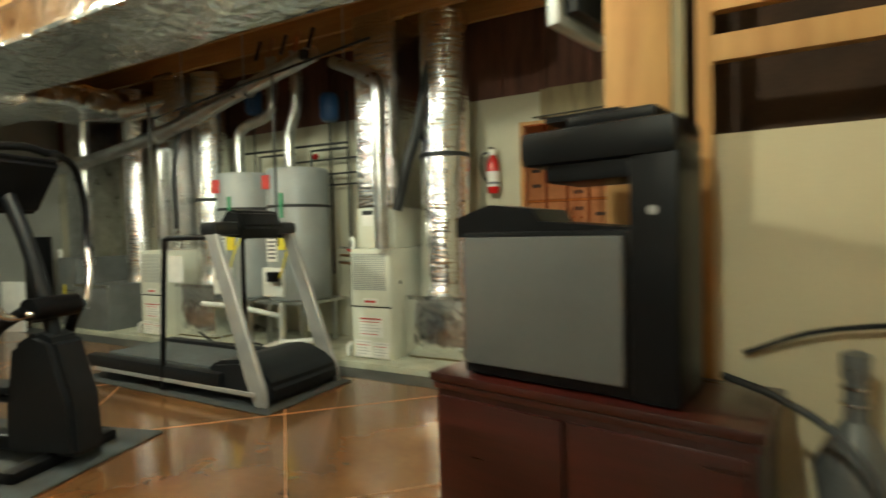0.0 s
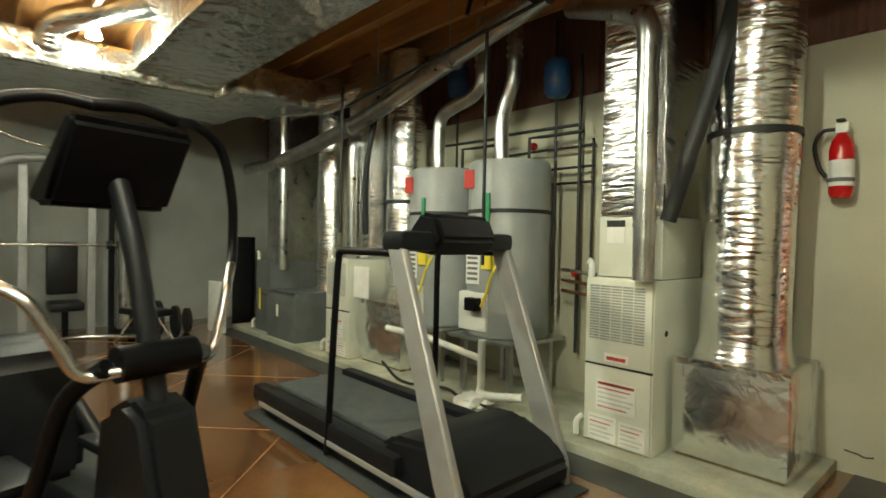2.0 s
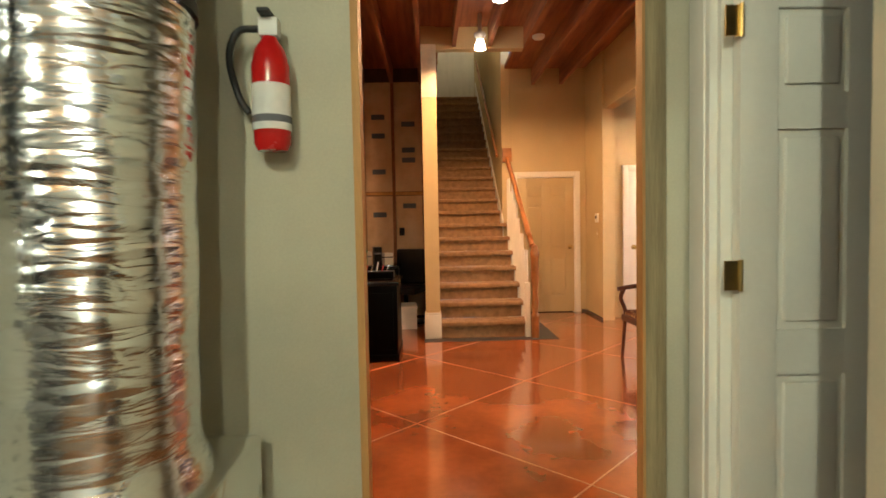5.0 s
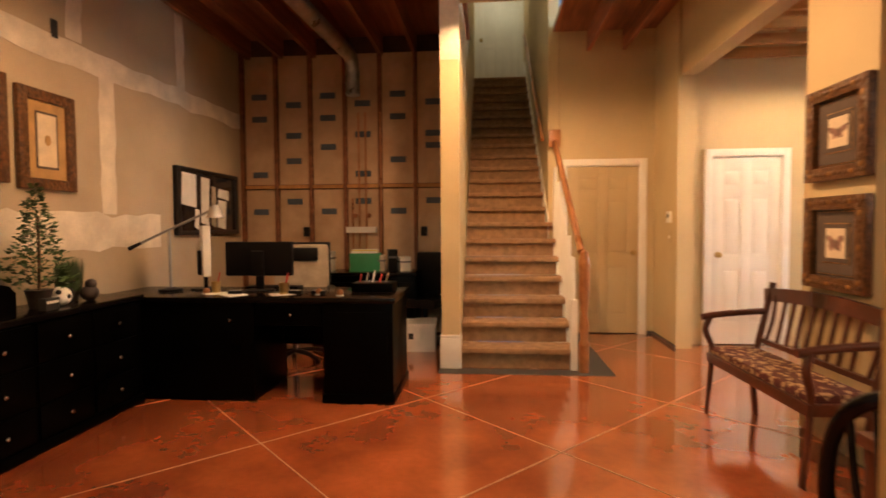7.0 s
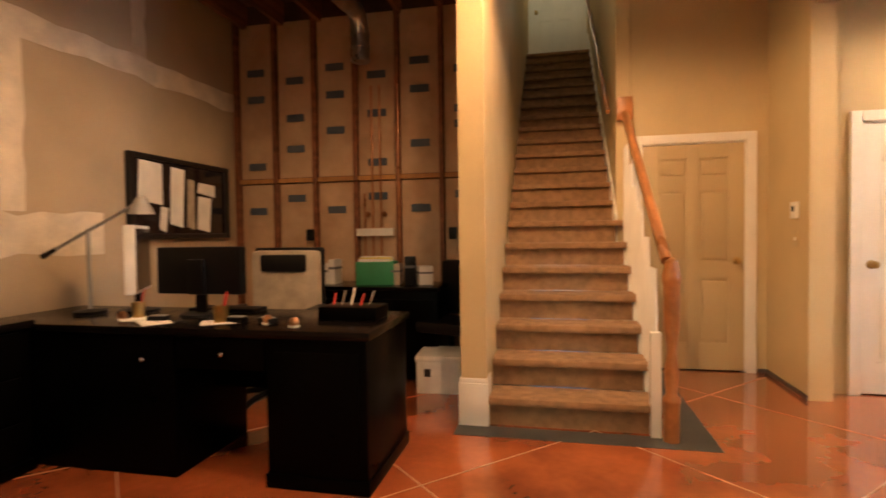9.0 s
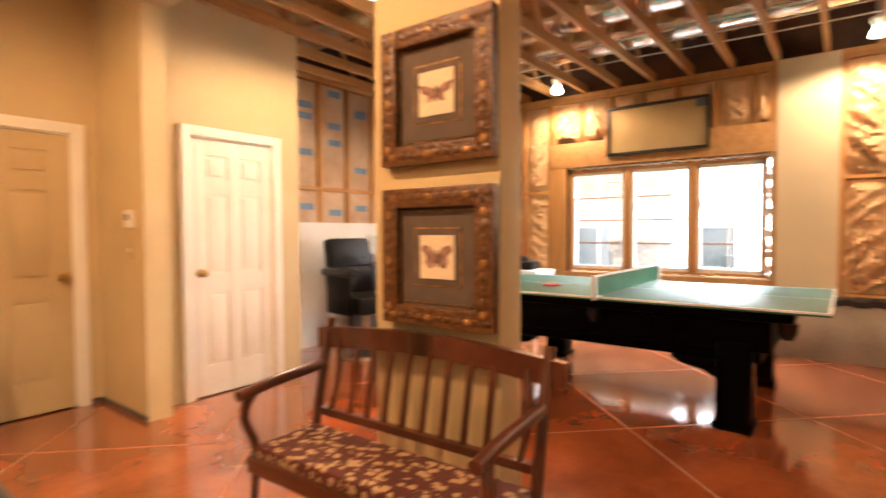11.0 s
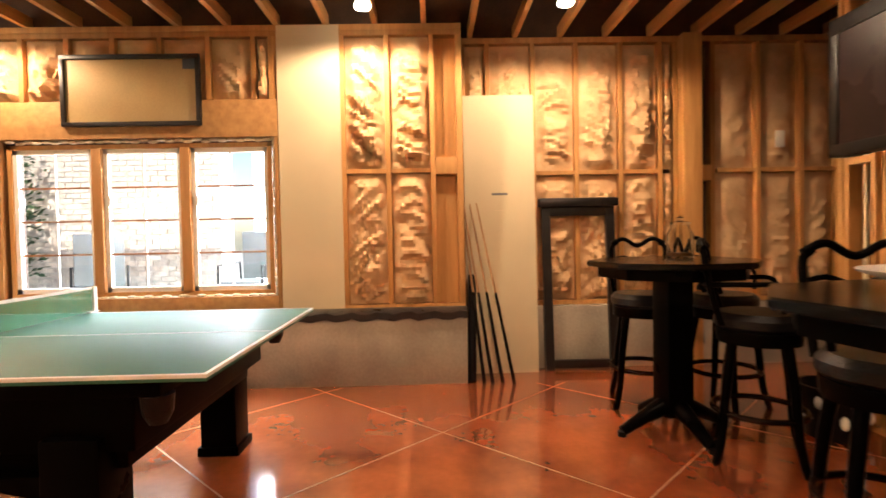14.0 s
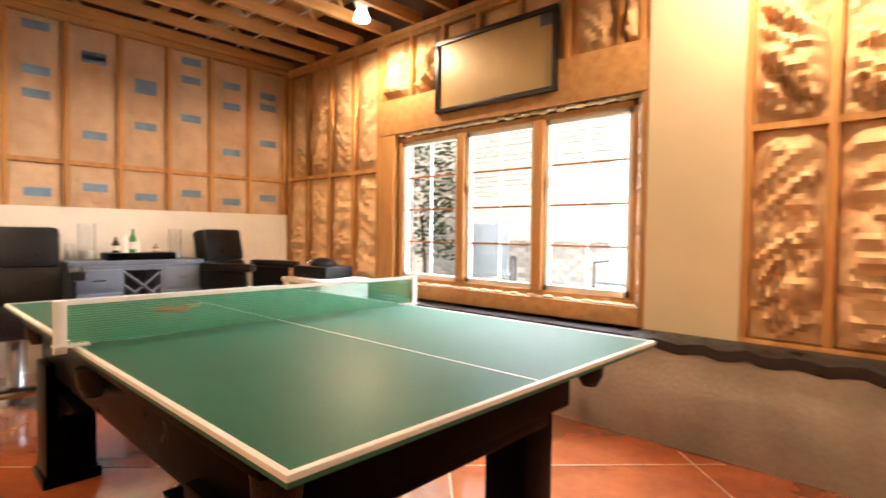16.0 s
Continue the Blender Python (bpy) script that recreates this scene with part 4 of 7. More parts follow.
for k in (6, 10, 14, 18):
    y = Y1 + RUN * k
    part("skirt_board", made(prism, [(y, RISE * k), (y + RUN * 4, RISE * (k + 4)), (y + RUN * 4, RISE * (k + 4) + 0.24), (y, RISE * k + 0.24)], 0.262, 0.279, "x"), WHITE, st)


OFFSET = Vector((0, 0, 0))


def bulb_fixture(x, y, z, stem):
    f = thing("ceiling_light", "lit reflector bulb in a bare porcelain holder, seen or added as fill", "light fixture", x, y, z, 0, "bare bulbs")
    part("stem", made(rod, (0, 0, -0.005), (0, 0, stem), 0.02), GALV, f)
    part("holder", made(lathe, [(0.06, 0.0), (0.065, -0.02), (0.05, -0.05), (0.035, -0.07)], seg=14), PORC, f)
    part("bulb", made(lathe, [(0.03, -0.068), (0.045, -0.10), (0.062, -0.15), (0.058, -0.165), (0.03, -0.175), (0, -0.178)], seg=16), BULB, f, "lit white bulb")
    return f


# Same fixture at the bulbs and at the two added fill lamps
for x, y in GAME_LAMPS:
    bulb_fixture(x, y, ZC + 0.1, 0.405)
# The third fixture goes with the added fill lamp
for x, y in OFFICE_LAMPS:
    bulb_fixture(x, y, 3.30, 0.205)
# Fixtures for the gym's added fill lamps too
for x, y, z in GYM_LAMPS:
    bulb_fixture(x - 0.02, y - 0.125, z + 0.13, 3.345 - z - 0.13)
sd = thing("smoke_detector", "round white smoke detector on a joist", "smoke detector", 0.30, 8.30, 3.27)
part("body", made(lathe, [(0.065, 0), (0.065, -0.02), (0.05, -0.035), (0, -0.037)]), WHITE, sd)
th = thing("thermostat", "small white plastic wall thermostat", "thermostat", 1.371, 9.70, 1.35)
part("body", B((-0.025, 0, -0.05, 0.05, -0.06, 0.06), bevel=0.006), WHITE, th)
part("dial", B((-0.028, -0.024, -0.02, 0.02, -0.01, 0.03)), GREYPLA, th)
ls = thing("light_switch", "white light switch plate", "light switch", 1.371, 9.70, 1.14)
part("plate", B((-0.006, 0, -0.036, 0.036, -0.06, 0.06), bevel=0.002), TANDOOR, ls)
part("toggle", B((-0.016, -0.006, -0.006, 0.006, -0.012, 0.012)), WHITE, ls)

# ---- plant room ----
OFFSET = Vector((-0.02, -0.125, 0))
structure("equipment_pad", B((-7.9, -1.36, 3.62, 4.58, 0, 0.06), bevel=0.008), CONC_PAD, "low pale concrete equipment pad")


def jacket(bm, x, y, z0, z1, r, seg=26, seed=0.0, amp=0.006, lean=0.0):
    """A crinkled round foil jacket."""
    nz = int((z1 - z0) * 26)
    rings = []
    for j in range(nz + 1):
        z = z0 + (z1 - z0) * j / nz
        row = []
        for k in range(seg):
            a = 2 * math.pi * k / seg
            q = noise.noise((2.6 * math.cos(a) + seed, 2.6 * math.sin(a), z * 7 + seed)) + 0.6 * noise.noise((6 * math.cos(a), 6 * math.sin(a) + seed, z * 17))
            rr = r + amp * q
            row.append(bm.verts.new((x + lean * (z - z0) + rr * math.cos(a), y + rr * math.sin(a), z)))
        rings.append(row)
    for a, b in zip(rings, rings[1:]):
        for k in range(seg):
            bm.faces.new((a[k], a[(k + 1) % seg], b[(k + 1) % seg], b[k]))


def ring(bm, x, y, z, r, t=0.02, h=0.03, seg=26):
    lathe(bm, [(r, -h / 2), (r + t, -h / 2), (r + t, h / 2), (r, h / 2)], (x, y, z), seg)


def labels(parent, y, rows):
    """Printed labels: white stickers with unreadable bars."""
    for x0, x1, z0, z1, n in rows:
        st_ = part("sticker", B((x0, x1, y - 0.003, y, z0, z1)), PAPER, parent, "white printed sticker")
        for k in range(n):
            z = z1 - (z1 - z0) * (k + 0.8) / (n + 0.6)
            part("print_line", B((x0 + 0.012, x1 - 0.012 - 0.02 * (k % 3), y - 0.0045, y - 0.003, z, z + 0.5 * (z1 - z0) / (n + 1) * 0.5)), PRINTG if k % 4 != 1 else REDL, st_)


def furnace(x, y, w=0.43, d=0.72, h=0.985, grey=False, detail=True):
    f = thing("furnace", "grey upright gas furnace on a concrete pad" if grey else "cream upright gas furnace with louvred door and stickers", "furnace", x, y, 0.06)
    m = GREYMET if grey else FURN
    part("cabinet", B((0, w, 0.02, d, 0, h), bevel=0.006), m, f)
    dl = part("lower_door", B((0.008, w - 0.008, 0.0, 0.022, 0.01, 0.46), bevel=0.004), m, f)
    du = part("upper_door", B((0.008, w - 0.008, 0.0, 0.022, 0.475, h - 0.01), bevel=0.004), m, f)
    part("seam", B((0.004, w - 0.004, 0.012, 0.024, 0.46, 0.475)), STRAP, f)
    if detail:
        for k in range(20):
            z = 0.62 + k * 0.0165
            for c in range(5):
                xa = 0.035 + c * (w - 0.075) / 5
                part("louvre", made(prism, [(-0.003, z), (0.001, z + 0.007), (-0.001, z + 0.009), (-0.005, z + 0.003)], xa, xa + (w - 0.075) / 5 - 0.008, "x"), TANKG, du)
        part("badge", B((w * 0.32, w * 0.68, -0.004, 0.0, 0.495, 0.545), bevel=0.003), PAPER, du)
        part("badge_stripe", B((w * 0.36, w * 0.64, -0.006, -0.004, 0.507, 0.527)), REDL, du)
        labels(f, -0.001, [(0.09, 0.34, 0.20, 0.38, 6), (0.04, 0.22, 0.02, 0.17, 5), (0.24, 0.40, 0.02, 0.16, 5)])
        part("title_bar", B((0.10, 0.33, -0.0055, -0.003, 0.355, 0.37)), REDL, f)
        part("gas_knockout", made(rod, (w - 0.001, 0.16, 0.68), (w + 0.003, 0.16, 0.68), 0.018), STRAP, f)
    part("drain_elbow", made(tube, [(0.02, 0.03, h), (0.02, 0.03, h + 0.08), (0.0, 0.02, h + 0.1)], 0.02), PVC, f, "white plastic vent elbow")
    part("drain_trap", made(tube, [(-0.03, -0.02, 0.02), (-0.03, -0.02, 0.10), (0.0, 0.0, 0.14)], 0.018), PVC, f)
    return f


def duct_riser(name, x, y, z0, z1, r, label, seed, straps=(), lean=0.0):
    d = thing(name, label, "duct", x, y, z0)
    part("jacket", made(jacket, 0, 0, 0, z1 - z0, r, seed=seed, lean=lean), FOIL, d)
    part("collar", made(lathe, [(r * 1.12, -0.02), (r * 1.10, 0.02), (r * 0.98, 0.08), (r * 0.9, 0.08)], seg=26), FOIL, d)
    for z in straps:
        part("strap", made(ring, lean * (z - z0), 0, z - z0, r * 0.99, 0.012, 0.035), STRAP, d, "black duct strap")
    return d


def plenum_box(x0, x1, y0, y1, z1, label="foil-wrapped return air box on a concrete pad"):
    p = thing("return_air_box", label, "duct", x0, y0, 0.06)
    w, d, h = x1 - x0, y1 - y0, z1 - 0.06
    bm = bmesh.new()
    box(bm, 0, w, 0, d, 0.02, h, bevel=0.018)
    part("wrap", bm, FOILBOX, p)
    part("skid", B((0.02, w - 0.02, 0.03, d - 0.03, 0, 0.02)), OLDPINE, p)
    part("tape", B((-0.002, w + 0.002, -0.002, 0.05, h - 0.035, h + 0.001)), FOILBIG, p)
    return p


furnace(-2.47, 3.75)
plenum_box(-2.01, -1.43, 3.93, 4.50, 0.62)
duct_riser("return_duct", -1.73, 4.19, 0.64, 3.1, 0.225, "tall crinkled foil-wrapped round duct with black strap", 1.0, (1.86,), 0.02)
fp = thing("supply_plenum", "foil-wrapped supply plenum rising from a furnace", "duct", -2.45, 3.86, 1.05)
part("sheet_base", B((0.0, 0.40, 0, 0.52, 0, 0.36), bevel=0.004), FURN, fp)
part("sticker", B((0.05, 0.17, -0.003, 0, 0.20, 0.30)), PAPER, fp)
part("sticker", B((0.05, 0.17, -0.003, 0, 0.30, 0.34)), STRAP, fp)
bm = bmesh.new()
box(bm, 0.0, 0.40, 0, 0.5, 0.365, 2.1, bevel=0.02)
bmesh.ops.subdivide_edges(bm, edges=bm.edges[:], cuts=3, use_grid_fill=True)
part("foil_wrap", bm, FOIL, fp)
fl = thing("flue_pipe", "galvanised flue pipe with elbow", "pipe", -2.16, 3.70, 1.05)
part("pipe", made(rod, (0.08, 0.0, 0), (0.08, 0.0, 1.28), 0.058, seg=16), GALV, fl)
part("elbow", made(tube, [(0.08, 0, 1.27), (0.08, 0, 1.36), (0.04, 0.01, 1.45), (-0.06, 0.03, 1.52)], 0.062, seg=16), GALV, fl)
part("pipe", made(rod, (-0.06, 0.03, 1.52), (-0.62, 0.28, 1.78), 0.058, seg=16), GALV, fl)
for z in (0.30, 0.34):
    part("crimp", made(ring, 0.08, 0.0, z, 0.057, 0.006, 0.02, 16), GALV, fl)
rl = thing("refrigerant_line", "black foam-insulated refrigerant line", "pipe", -2.0, 4.0, 1.55)
part("hose", made(tube, [(-0.03, -0.13, -0.17), (0.02, -0.12, 0.0), (0.10, -0.15, 0.22), (0.2, -0.05, 0.7), (0.28, 0.05, 1.3), (0.3, 0.1, 1.55)], 0.045), STRAP, rl)
part("hose", made(tube, [(0.06, -0.08, 0.3), (0.2, 0.1, 0.75), (0.22, 0.15, 1.5)], 0.03), STRAP, rl)
fe = thing("fire_extinguisher", "red wall-mounted fire extinguisher with black hose", "fire extinguisher", -1.365, 4.50, 1.52)
fe.scale = (0.92, 0.92, 0.88)
part("cylinder", made(lathe, [(0.0, 0.0), (0.05, 0.004), (0.062, 0.03), (0.064, 0.30), (0.052, 0.36), (0.028, 0.395), (0.025, 0.41)]), REDP, fe)
bm = bmesh.new()
lathe(bm, [(0.0652, 0.075), (0.0652, 0.235)], seg=24)
part("label", bm, PAPER, fe, "white instruction label")
part("print_line", made(lathe, [(0.0658, 0.10), (0.0658, 0.125)], seg=24), DARKBAR, fe)
part("valve", B((-0.03, 0.035, -0.03, 0.02, 0.405, 0.47), bevel=0.006), PAPER, fe, "white valve head and tag")
part("handle", B((-0.02, 0.02, -0.075, 0.0, 0.47, 0.484), bevel=0.004), STRAP, fe)
part("hose", made(tube, [(-0.03, -0.02, 0.43), (-0.10, -0.02, 0.42), (-0.135, -0.01, 0.33), (-0.11, 0.0, 0.20), (-0.075, 0.0, 0.14)], 0.012), STRAP, fe)
part("bracket", B((-0.02, 0.02, 0.055, 0.085, 0.1, 0.36)), IRON, fe)


def water_heater(x, y, flue):
    h = thing("water_heater", "tall grey tank water heater on a metal stand with labels", "water heater", x, y, 0.06, 0, "water heaters")
    for a in (-0.24, 0.24):
        for b in (-0.24, 0.24):
            part("leg", B((a - 0.02, a + 0.02, b - 0.02, b + 0.02, 0, 0.42)), GALV, h)
    part("stand_top", B((-0.33, 0.33, -0.33, 0.33, 0.42, 0.45), bevel=0.004), GALV, h)
    part("tank", made(lathe, [(0.0, 0.45), (0.31, 0.452), (0.325, 0.47), (0.325, 1.78), (0.31, 1.81), (0.0, 1.83)], seg=32), TANKG, h)
    part("badge", B((-0.19, -0.09, -0.322, -0.29, 1.60, 1.74)), REDL, h, "red square badge")
    part("yellow_label", B((0.02, 0.12, -0.336, -0.29, 0.98, 1.24)), YELL, h)
    part("white_label", B((-0.14, 0.0, -0.333, -0.29, 0.86, 1.20)), PAPER, h)
    for k in range(7):
        part("print_line", B((-0.125, -0.015, -0.3345, -0.332, 0.89 + 0.04 * k, 0.91 + 0.04 * k)), DARKBAR, h)
    part("green_label", B((0.05, 0.085, -0.33, -0.29, 1.30, 1.55)), GRNL, h)
    part("burner_cover", B((-0.22, 0.08, -0.335, -0.25, 0.50, 0.80), bevel=0.02), PVC, h)
    part("gas_control", B((-0.09, 0.03, -0.40, -0.33, 0.66, 0.76), bevel=0.01), BLKPLA, h)
    part("gas_line", made(tube, [(0.05, -0.36, 0.70), (0.12, -0.38, 0.80), (0.16, -0.36, 0.95), (0.2, -0.3, 1.1)], 0.01), YELL, h, "yellow flexible gas line")
    part("strap", made(ring, 0, 0, 1.42, 0.322, 0.008, 0.03, 32), STRAP, h)
    part("flue", made(tube, flue, 0.056, seg=14), GALV, h, "galvanised flue pipe")
    for z in (2.62, 2.68, 2.74):
        part("crimp", made(ring, flue[-1][0], flue[-1][1], z, 0.056, 0.01, 0.022, 16), GALV, h)
    part("water_pipe", made(tube, [(0.15, 0.05, 1.82), (0.15, 0.05, 2.0), (0.2, 0.15, 2.02), (0.55, 0.18, 2.02)], 0.014, smooth=False), IRON, h)
    part("water_pipe", made(tube, [(-0.16, 0.05, 1.82), (-0.16, 0.05, 2.06), (0.5, 0.2, 2.08)], 0.014, smooth=False), IRON, h)
    part("relief_valve", made(rod, (0.0, -0.1, 1.78), (0.0, -0.1, 1.86), 0.03), REDP, h)
    return h


water_heater(-4.20, 4.16, [(0, -0.1, 1.83), (0, -0.1, 2.15), (0.03, -0.1, 2.27), (0.14, -0.1, 2.33), (0.38, -0.1, 2.38), (0.49, -0.1, 2.45), (0.52, -0.1, 2.56), (0.52, -0.1, 3.0)])
water_heater(-3.45, 4.16, [(0, -0.1, 1.83), (-0.01, -0.1, 2.10), (0.03, -0.1, 2.26), (0.09, -0.1, 2.40), (0.11, -0.1, 2.55), (0.11, -0.1, 3.0)])


def expansion_tank(x, y, z):
    e = thing("expansion_tank", "small dark blue expansion tank on a pipe", "tank", x, y, z, 0, "expansion tanks")
    part("shell", made(lathe, [(0.0, 0.0), (0.07, 0.01), (0.10, 0.05), (0.10, 0.26), (0.07, 0.30), (0.0, 0.31)]), BLUET, e)
    part("band", made(ring, 0, 0, 0.155, 0.099, 0.006, 0.02), BLUET, e)
    part("pipe", made(rod, (0, 0, -1.6), (0, 0, 0.01), 0.012), IRON, e)
    return e


expansion_tank(-3.13, 4.32, 2.36)
expansion_tank(-4.24, 4.32, 2.57)
pn_ = thing("water_piping", "copper and iron water pipes fixed to a wall", "pipe", -3.0, 4.45, 0.1)
part("riser", made(rod, (0.0, 0, 0.3), (0.0, 0, 2.6), 0.014), IRON, pn_)
part("riser", made(rod, (0.10, 0.03, 0.5), (0.10, 0.03, 1.95), 0.011), IRON, pn_)
for z in (1.62, 1.74, 1.90):
    part("branch", made(rod, (-0.9, 0.0, z), (0.12, 0.02, z), 0.011), IRON, pn_)
for z in (0.78, 0.86, 0.94):
    part("branch", made(rod, (-0.1, -0.05, z), (0.5, -0.15, z - 0.03), 0.013), COPPER if z < 0.9 else GALV, pn_)
part("red_valve", made(ball, (0.02, -0.05, 0.92), 0.03), REDP, pn_, "small red valve handle")
part("red_valve", made(ball, (-0.4, -0.06, 1.93), 0.035), REDP, pn_)
dp = thing("drain_pipe", "white plastic drain pipe beside the heaters", "pipe", -3.9, 3.72, 0.06)
part("pipe", made(tube, [(-0.5, -0.05, 0.42), (0.0, 0.0, 0.40), (0.55, 0.05, 0.32)], 0.026, smooth=False), PVC, dp)
part("tee", made(tube, [(0.55, 0.05, 0.46), (0.55, 0.05, 0.14), (0.62, 0.0, 0.08), (0.9, 0.1, 0.10)], 0.03), PVC, dp)
part("hose", made(tube, [(-0.6, -0.02, 0.10), (-0.2, -0.1, 0.02), (0.2, 0.02, 0.03), (0.5, -0.06, 0.02), (0.9, 0.0, 0.02)], 0.012), IRON, dp, "black hose")
rg = thing("crumpled_paper", "heap of crumpled white rag and paper", "clutter", -3.35, 3.72, 0.06)
bm = bmesh.new()
bmesh.ops.create_icosphere(bm, subdivisions=3, radius=0.14)
for v in bm.verts:
    v.co *= 1 + 0.5 * noise.noise(v.co * 14)
    v.co.z = max(0, v.co.z * 0.45 + 0.02)
part("paper", bm, PAPER, rg)
# second and third sets
furnace(-5.55, 3.72)
plenum_box(-5.08, -4.40, 3.82, 4.45, 0.66)
duct_riser("return_duct", -4.86, 4.22, 0.68, 3.1, 0.20, "tall crinkled foil-wrapped round duct with black strap", 4.0, (1.62,), 0.0)
pr = thing("leaning_paper", "white instruction sheets leaning on a furnace", "paper", -5.10, 3.78, 0.68)
part("sheet", B((0, 0.26, -0.01, 0.0, 0.0, 0.30)), PAPER, pr)
f2 = thing("flue_pipe", "thin galvanised flue pipe", "pipe", -5.35, 3.9, 1.05)
part("pipe", made(tube, [(0, 0, 0), (0, 0, 1.05), (0.0, 0.05, 1.2), (-0.05, 0.15, 1.35), (-0.05, 0.2, 1.9)], 0.055, seg=14), GALV, f2)
fp2 = thing("supply_plenum", "foil-wrapped supply plenum rising from a furnace", "duct", -5.52, 3.95, 1.05)
bm = bmesh.new()
box(bm, 0.0, 0.40, 0, 0.48, 0.0, 2.1, bevel=0.02)
part("foil_wrap", bm, FOIL, fp2)
part("hose", made(tube, [(0.42, -0.05, 0.25), (0.46, -0.08, 0.9), (0.55, 0.0, 1.6)], 0.03), STRAP, fp2)
furnace(-7.35, 3.72, 0.45, 0.7, 0.9, True, False)
b3 = thing("return_air_box", "dark grey sheet metal return air box", "duct", -6.85, 3.66, 0.06)
part("box", B((0, 0.72, 0, 0.7, 0, 0.56), bevel=0.008), GREYMET, b3)
part("sticker", B((0.25, 0.30, -0.003, 0, 0.26, 0.40)), PAPER, b3)
part("trim", B((-0.004, 0.724, -0.004, 0.02, 0.53, 0.564)), GALV, b3)
duct_riser("return_duct", -6.25, 4.2, 0.64, 3.1, 0.19, "tall crinkled foil-wrapped round duct", 7.0, (), 0.0)
gp = thing("supply_plenum", "plain galvanised supply duct", "duct", -7.30, 3.85, 0.96)
part("sheet", B((0, 0.38, 0, 0.5, 0, 2.15), bevel=0.004), GALV, gp)
part("flue", made(rod, (0.55, -0.05, -0.1), (0.55, -0.05, 2.1), 0.06), GALV, gp)
part("yellow_tag", B((0.12, 0.17, -0.16, -0.155, -0.62, -0.35)), YELL, gp)
# overhead ducts
od = thing("trunk_duct", "large foil-wrapped rectangular trunk duct below the joists", "duct", -5.0, 2.4, 2.55)


def wavy_slab(bm, x0, x1, y0, y1, z0, z1, seed, n=26, m=10):
    """A box with softly sagging, crumpled faces."""
    start = set(bm.verts)
    box(bm, x0, x1, y0, y1, z0, z1, bevel=0.04)
    mine = [v for v in bm.verts if v not in start]
    es = list({e for v in mine for e in v.link_edges})
    bmesh.ops.subdivide_edges(bm, edges=es, cuts=7, use_grid_fill=True)
    for v in bm.verts:
        if v not in start:
            v.co += 0.018 * Vector((noise.noise(v.co * 4 + Vector((seed, 0, 0))), noise.noise(v.co * 4 + Vector((0, seed, 0))), noise.noise(v.co * 5)))


bm = bmesh.new()
wavy_slab(bm, -1.2, 4.4, -0.35, 0.45, 0.18, 0.52, 2)
part("trunk", bm, FOILBIG, od)
bm = bmesh.new()
wavy_slab(bm, -2.8, -1.35, -1.9, 1.0, 0.14, 0.44, 5)
part("cross_trunk", bm, FOILBIG, od)
bm = bmesh.new()
wavy_slab(bm, -1.9, -0.9, 0.5, 1.5, 0.12, 0.42, 9)
part("branch", bm, FOILBIG, od)
bm = bmesh.new()
tube(bm, [(-1.3, -0.95, 0.30), (-1.2, -0.9, 0.48), (-0.9, -0.6, 0.56), (-0.2, -0.35, 0.5)], 0.11, 14)
part("flexible_duct", bm, FOIL, od, "crinkled flexible foil duct")
bm = bmesh.new()
tube(bm, [(-2.0, 0.95, 0.25), (-1.4, 1.35, 0.22), (-0.9, 1.5, 0.2), (-0.2, 1.7, 0.3)], 0.12, 14)
part("flexible_duct", bm, FOIL, od)
fm = thing("flue_main", "long sloping galvanised flue pipe under the joists", "pipe", -2.8, 3.62, 2.78)
part("pipe", made(tube, [(0.05, 0.05, 0.05), (-0.9, 0.12, -0.12), (-2.4, 0.15, -0.42), (-3.9, 0.10, -0.62), (-4.7, 0.05, -0.66)], 0.075, 14), GALV, fm)
for x, y, z in ((-0.9, 0.12, -0.12), (-2.4, 0.15, -0.42), (-3.9, 0.10, -0.62)):
    part("coupling", made(rod, (x - 0.05, y, z + 0.01), (x + 0.05, y, z - 0.01), 0.083, seg=16), GALV, fm)
gpz = thing("gas_pipe", "thin black iron gas pipe with drops", "pipe", -2.4, 3.5, 2.75)
part("pipe", made(tube, [(0.4, 0.0, 0.02), (-2.6, 0.1, -0.25)], 0.012, smooth=False), IRON, gpz)
for x, z in ((-0.75, -2.2), (-2.6, -1.9)):
    part("drop", made(rod, (x, 0.05, -0.08), (x, 0.05, -0.08 + z * 0.72), 0.012), IRON, gpz)
for x in (-2.0, -1.1, 0.1):
    part("hanger", made(rod, (x, 0.03, -0.1), (x, 0.03, 0.36), 0.006), GALV, gpz)
part("valve", B((-0.35, -0.28, -0.02, 0.04, -0.03, 0.05), bevel=0.005), IRON, gpz)
for k in range(5):
    part("fitting", made(rod, (-0.9 + 0.16 * k, 0.0, 0.06), (-0.88 + 0.16 * k, 0.05, 0.24), 0.016), COPPER if k % 2 else IRON, gpz)

# treadmill
mt = thing("rubber_mat", "thin dark rubber mat under a treadmill", "mat", -3.2, 2.86, 0.004, 0, "gym mats")
part("sheet", B((-1.16, 1.08, -0.46, 0.42, 0, 0.008), bevel=0.003), RUBBER, mt)
tm = thing("treadmill", "grey and silver motorised treadmill with black handrails", "treadmill", -3.25, 2.86, 0.012)
part("deck", B((-1.06, 0.55, -0.33, 0.33, 0.06, 0.16), bevel=0.03), GREYPLA, tm)
part("belt", B((-1.02, 0.6, -0.25, 0.25, 0.15, 0.19), bevel=0.018), BELT, tm)
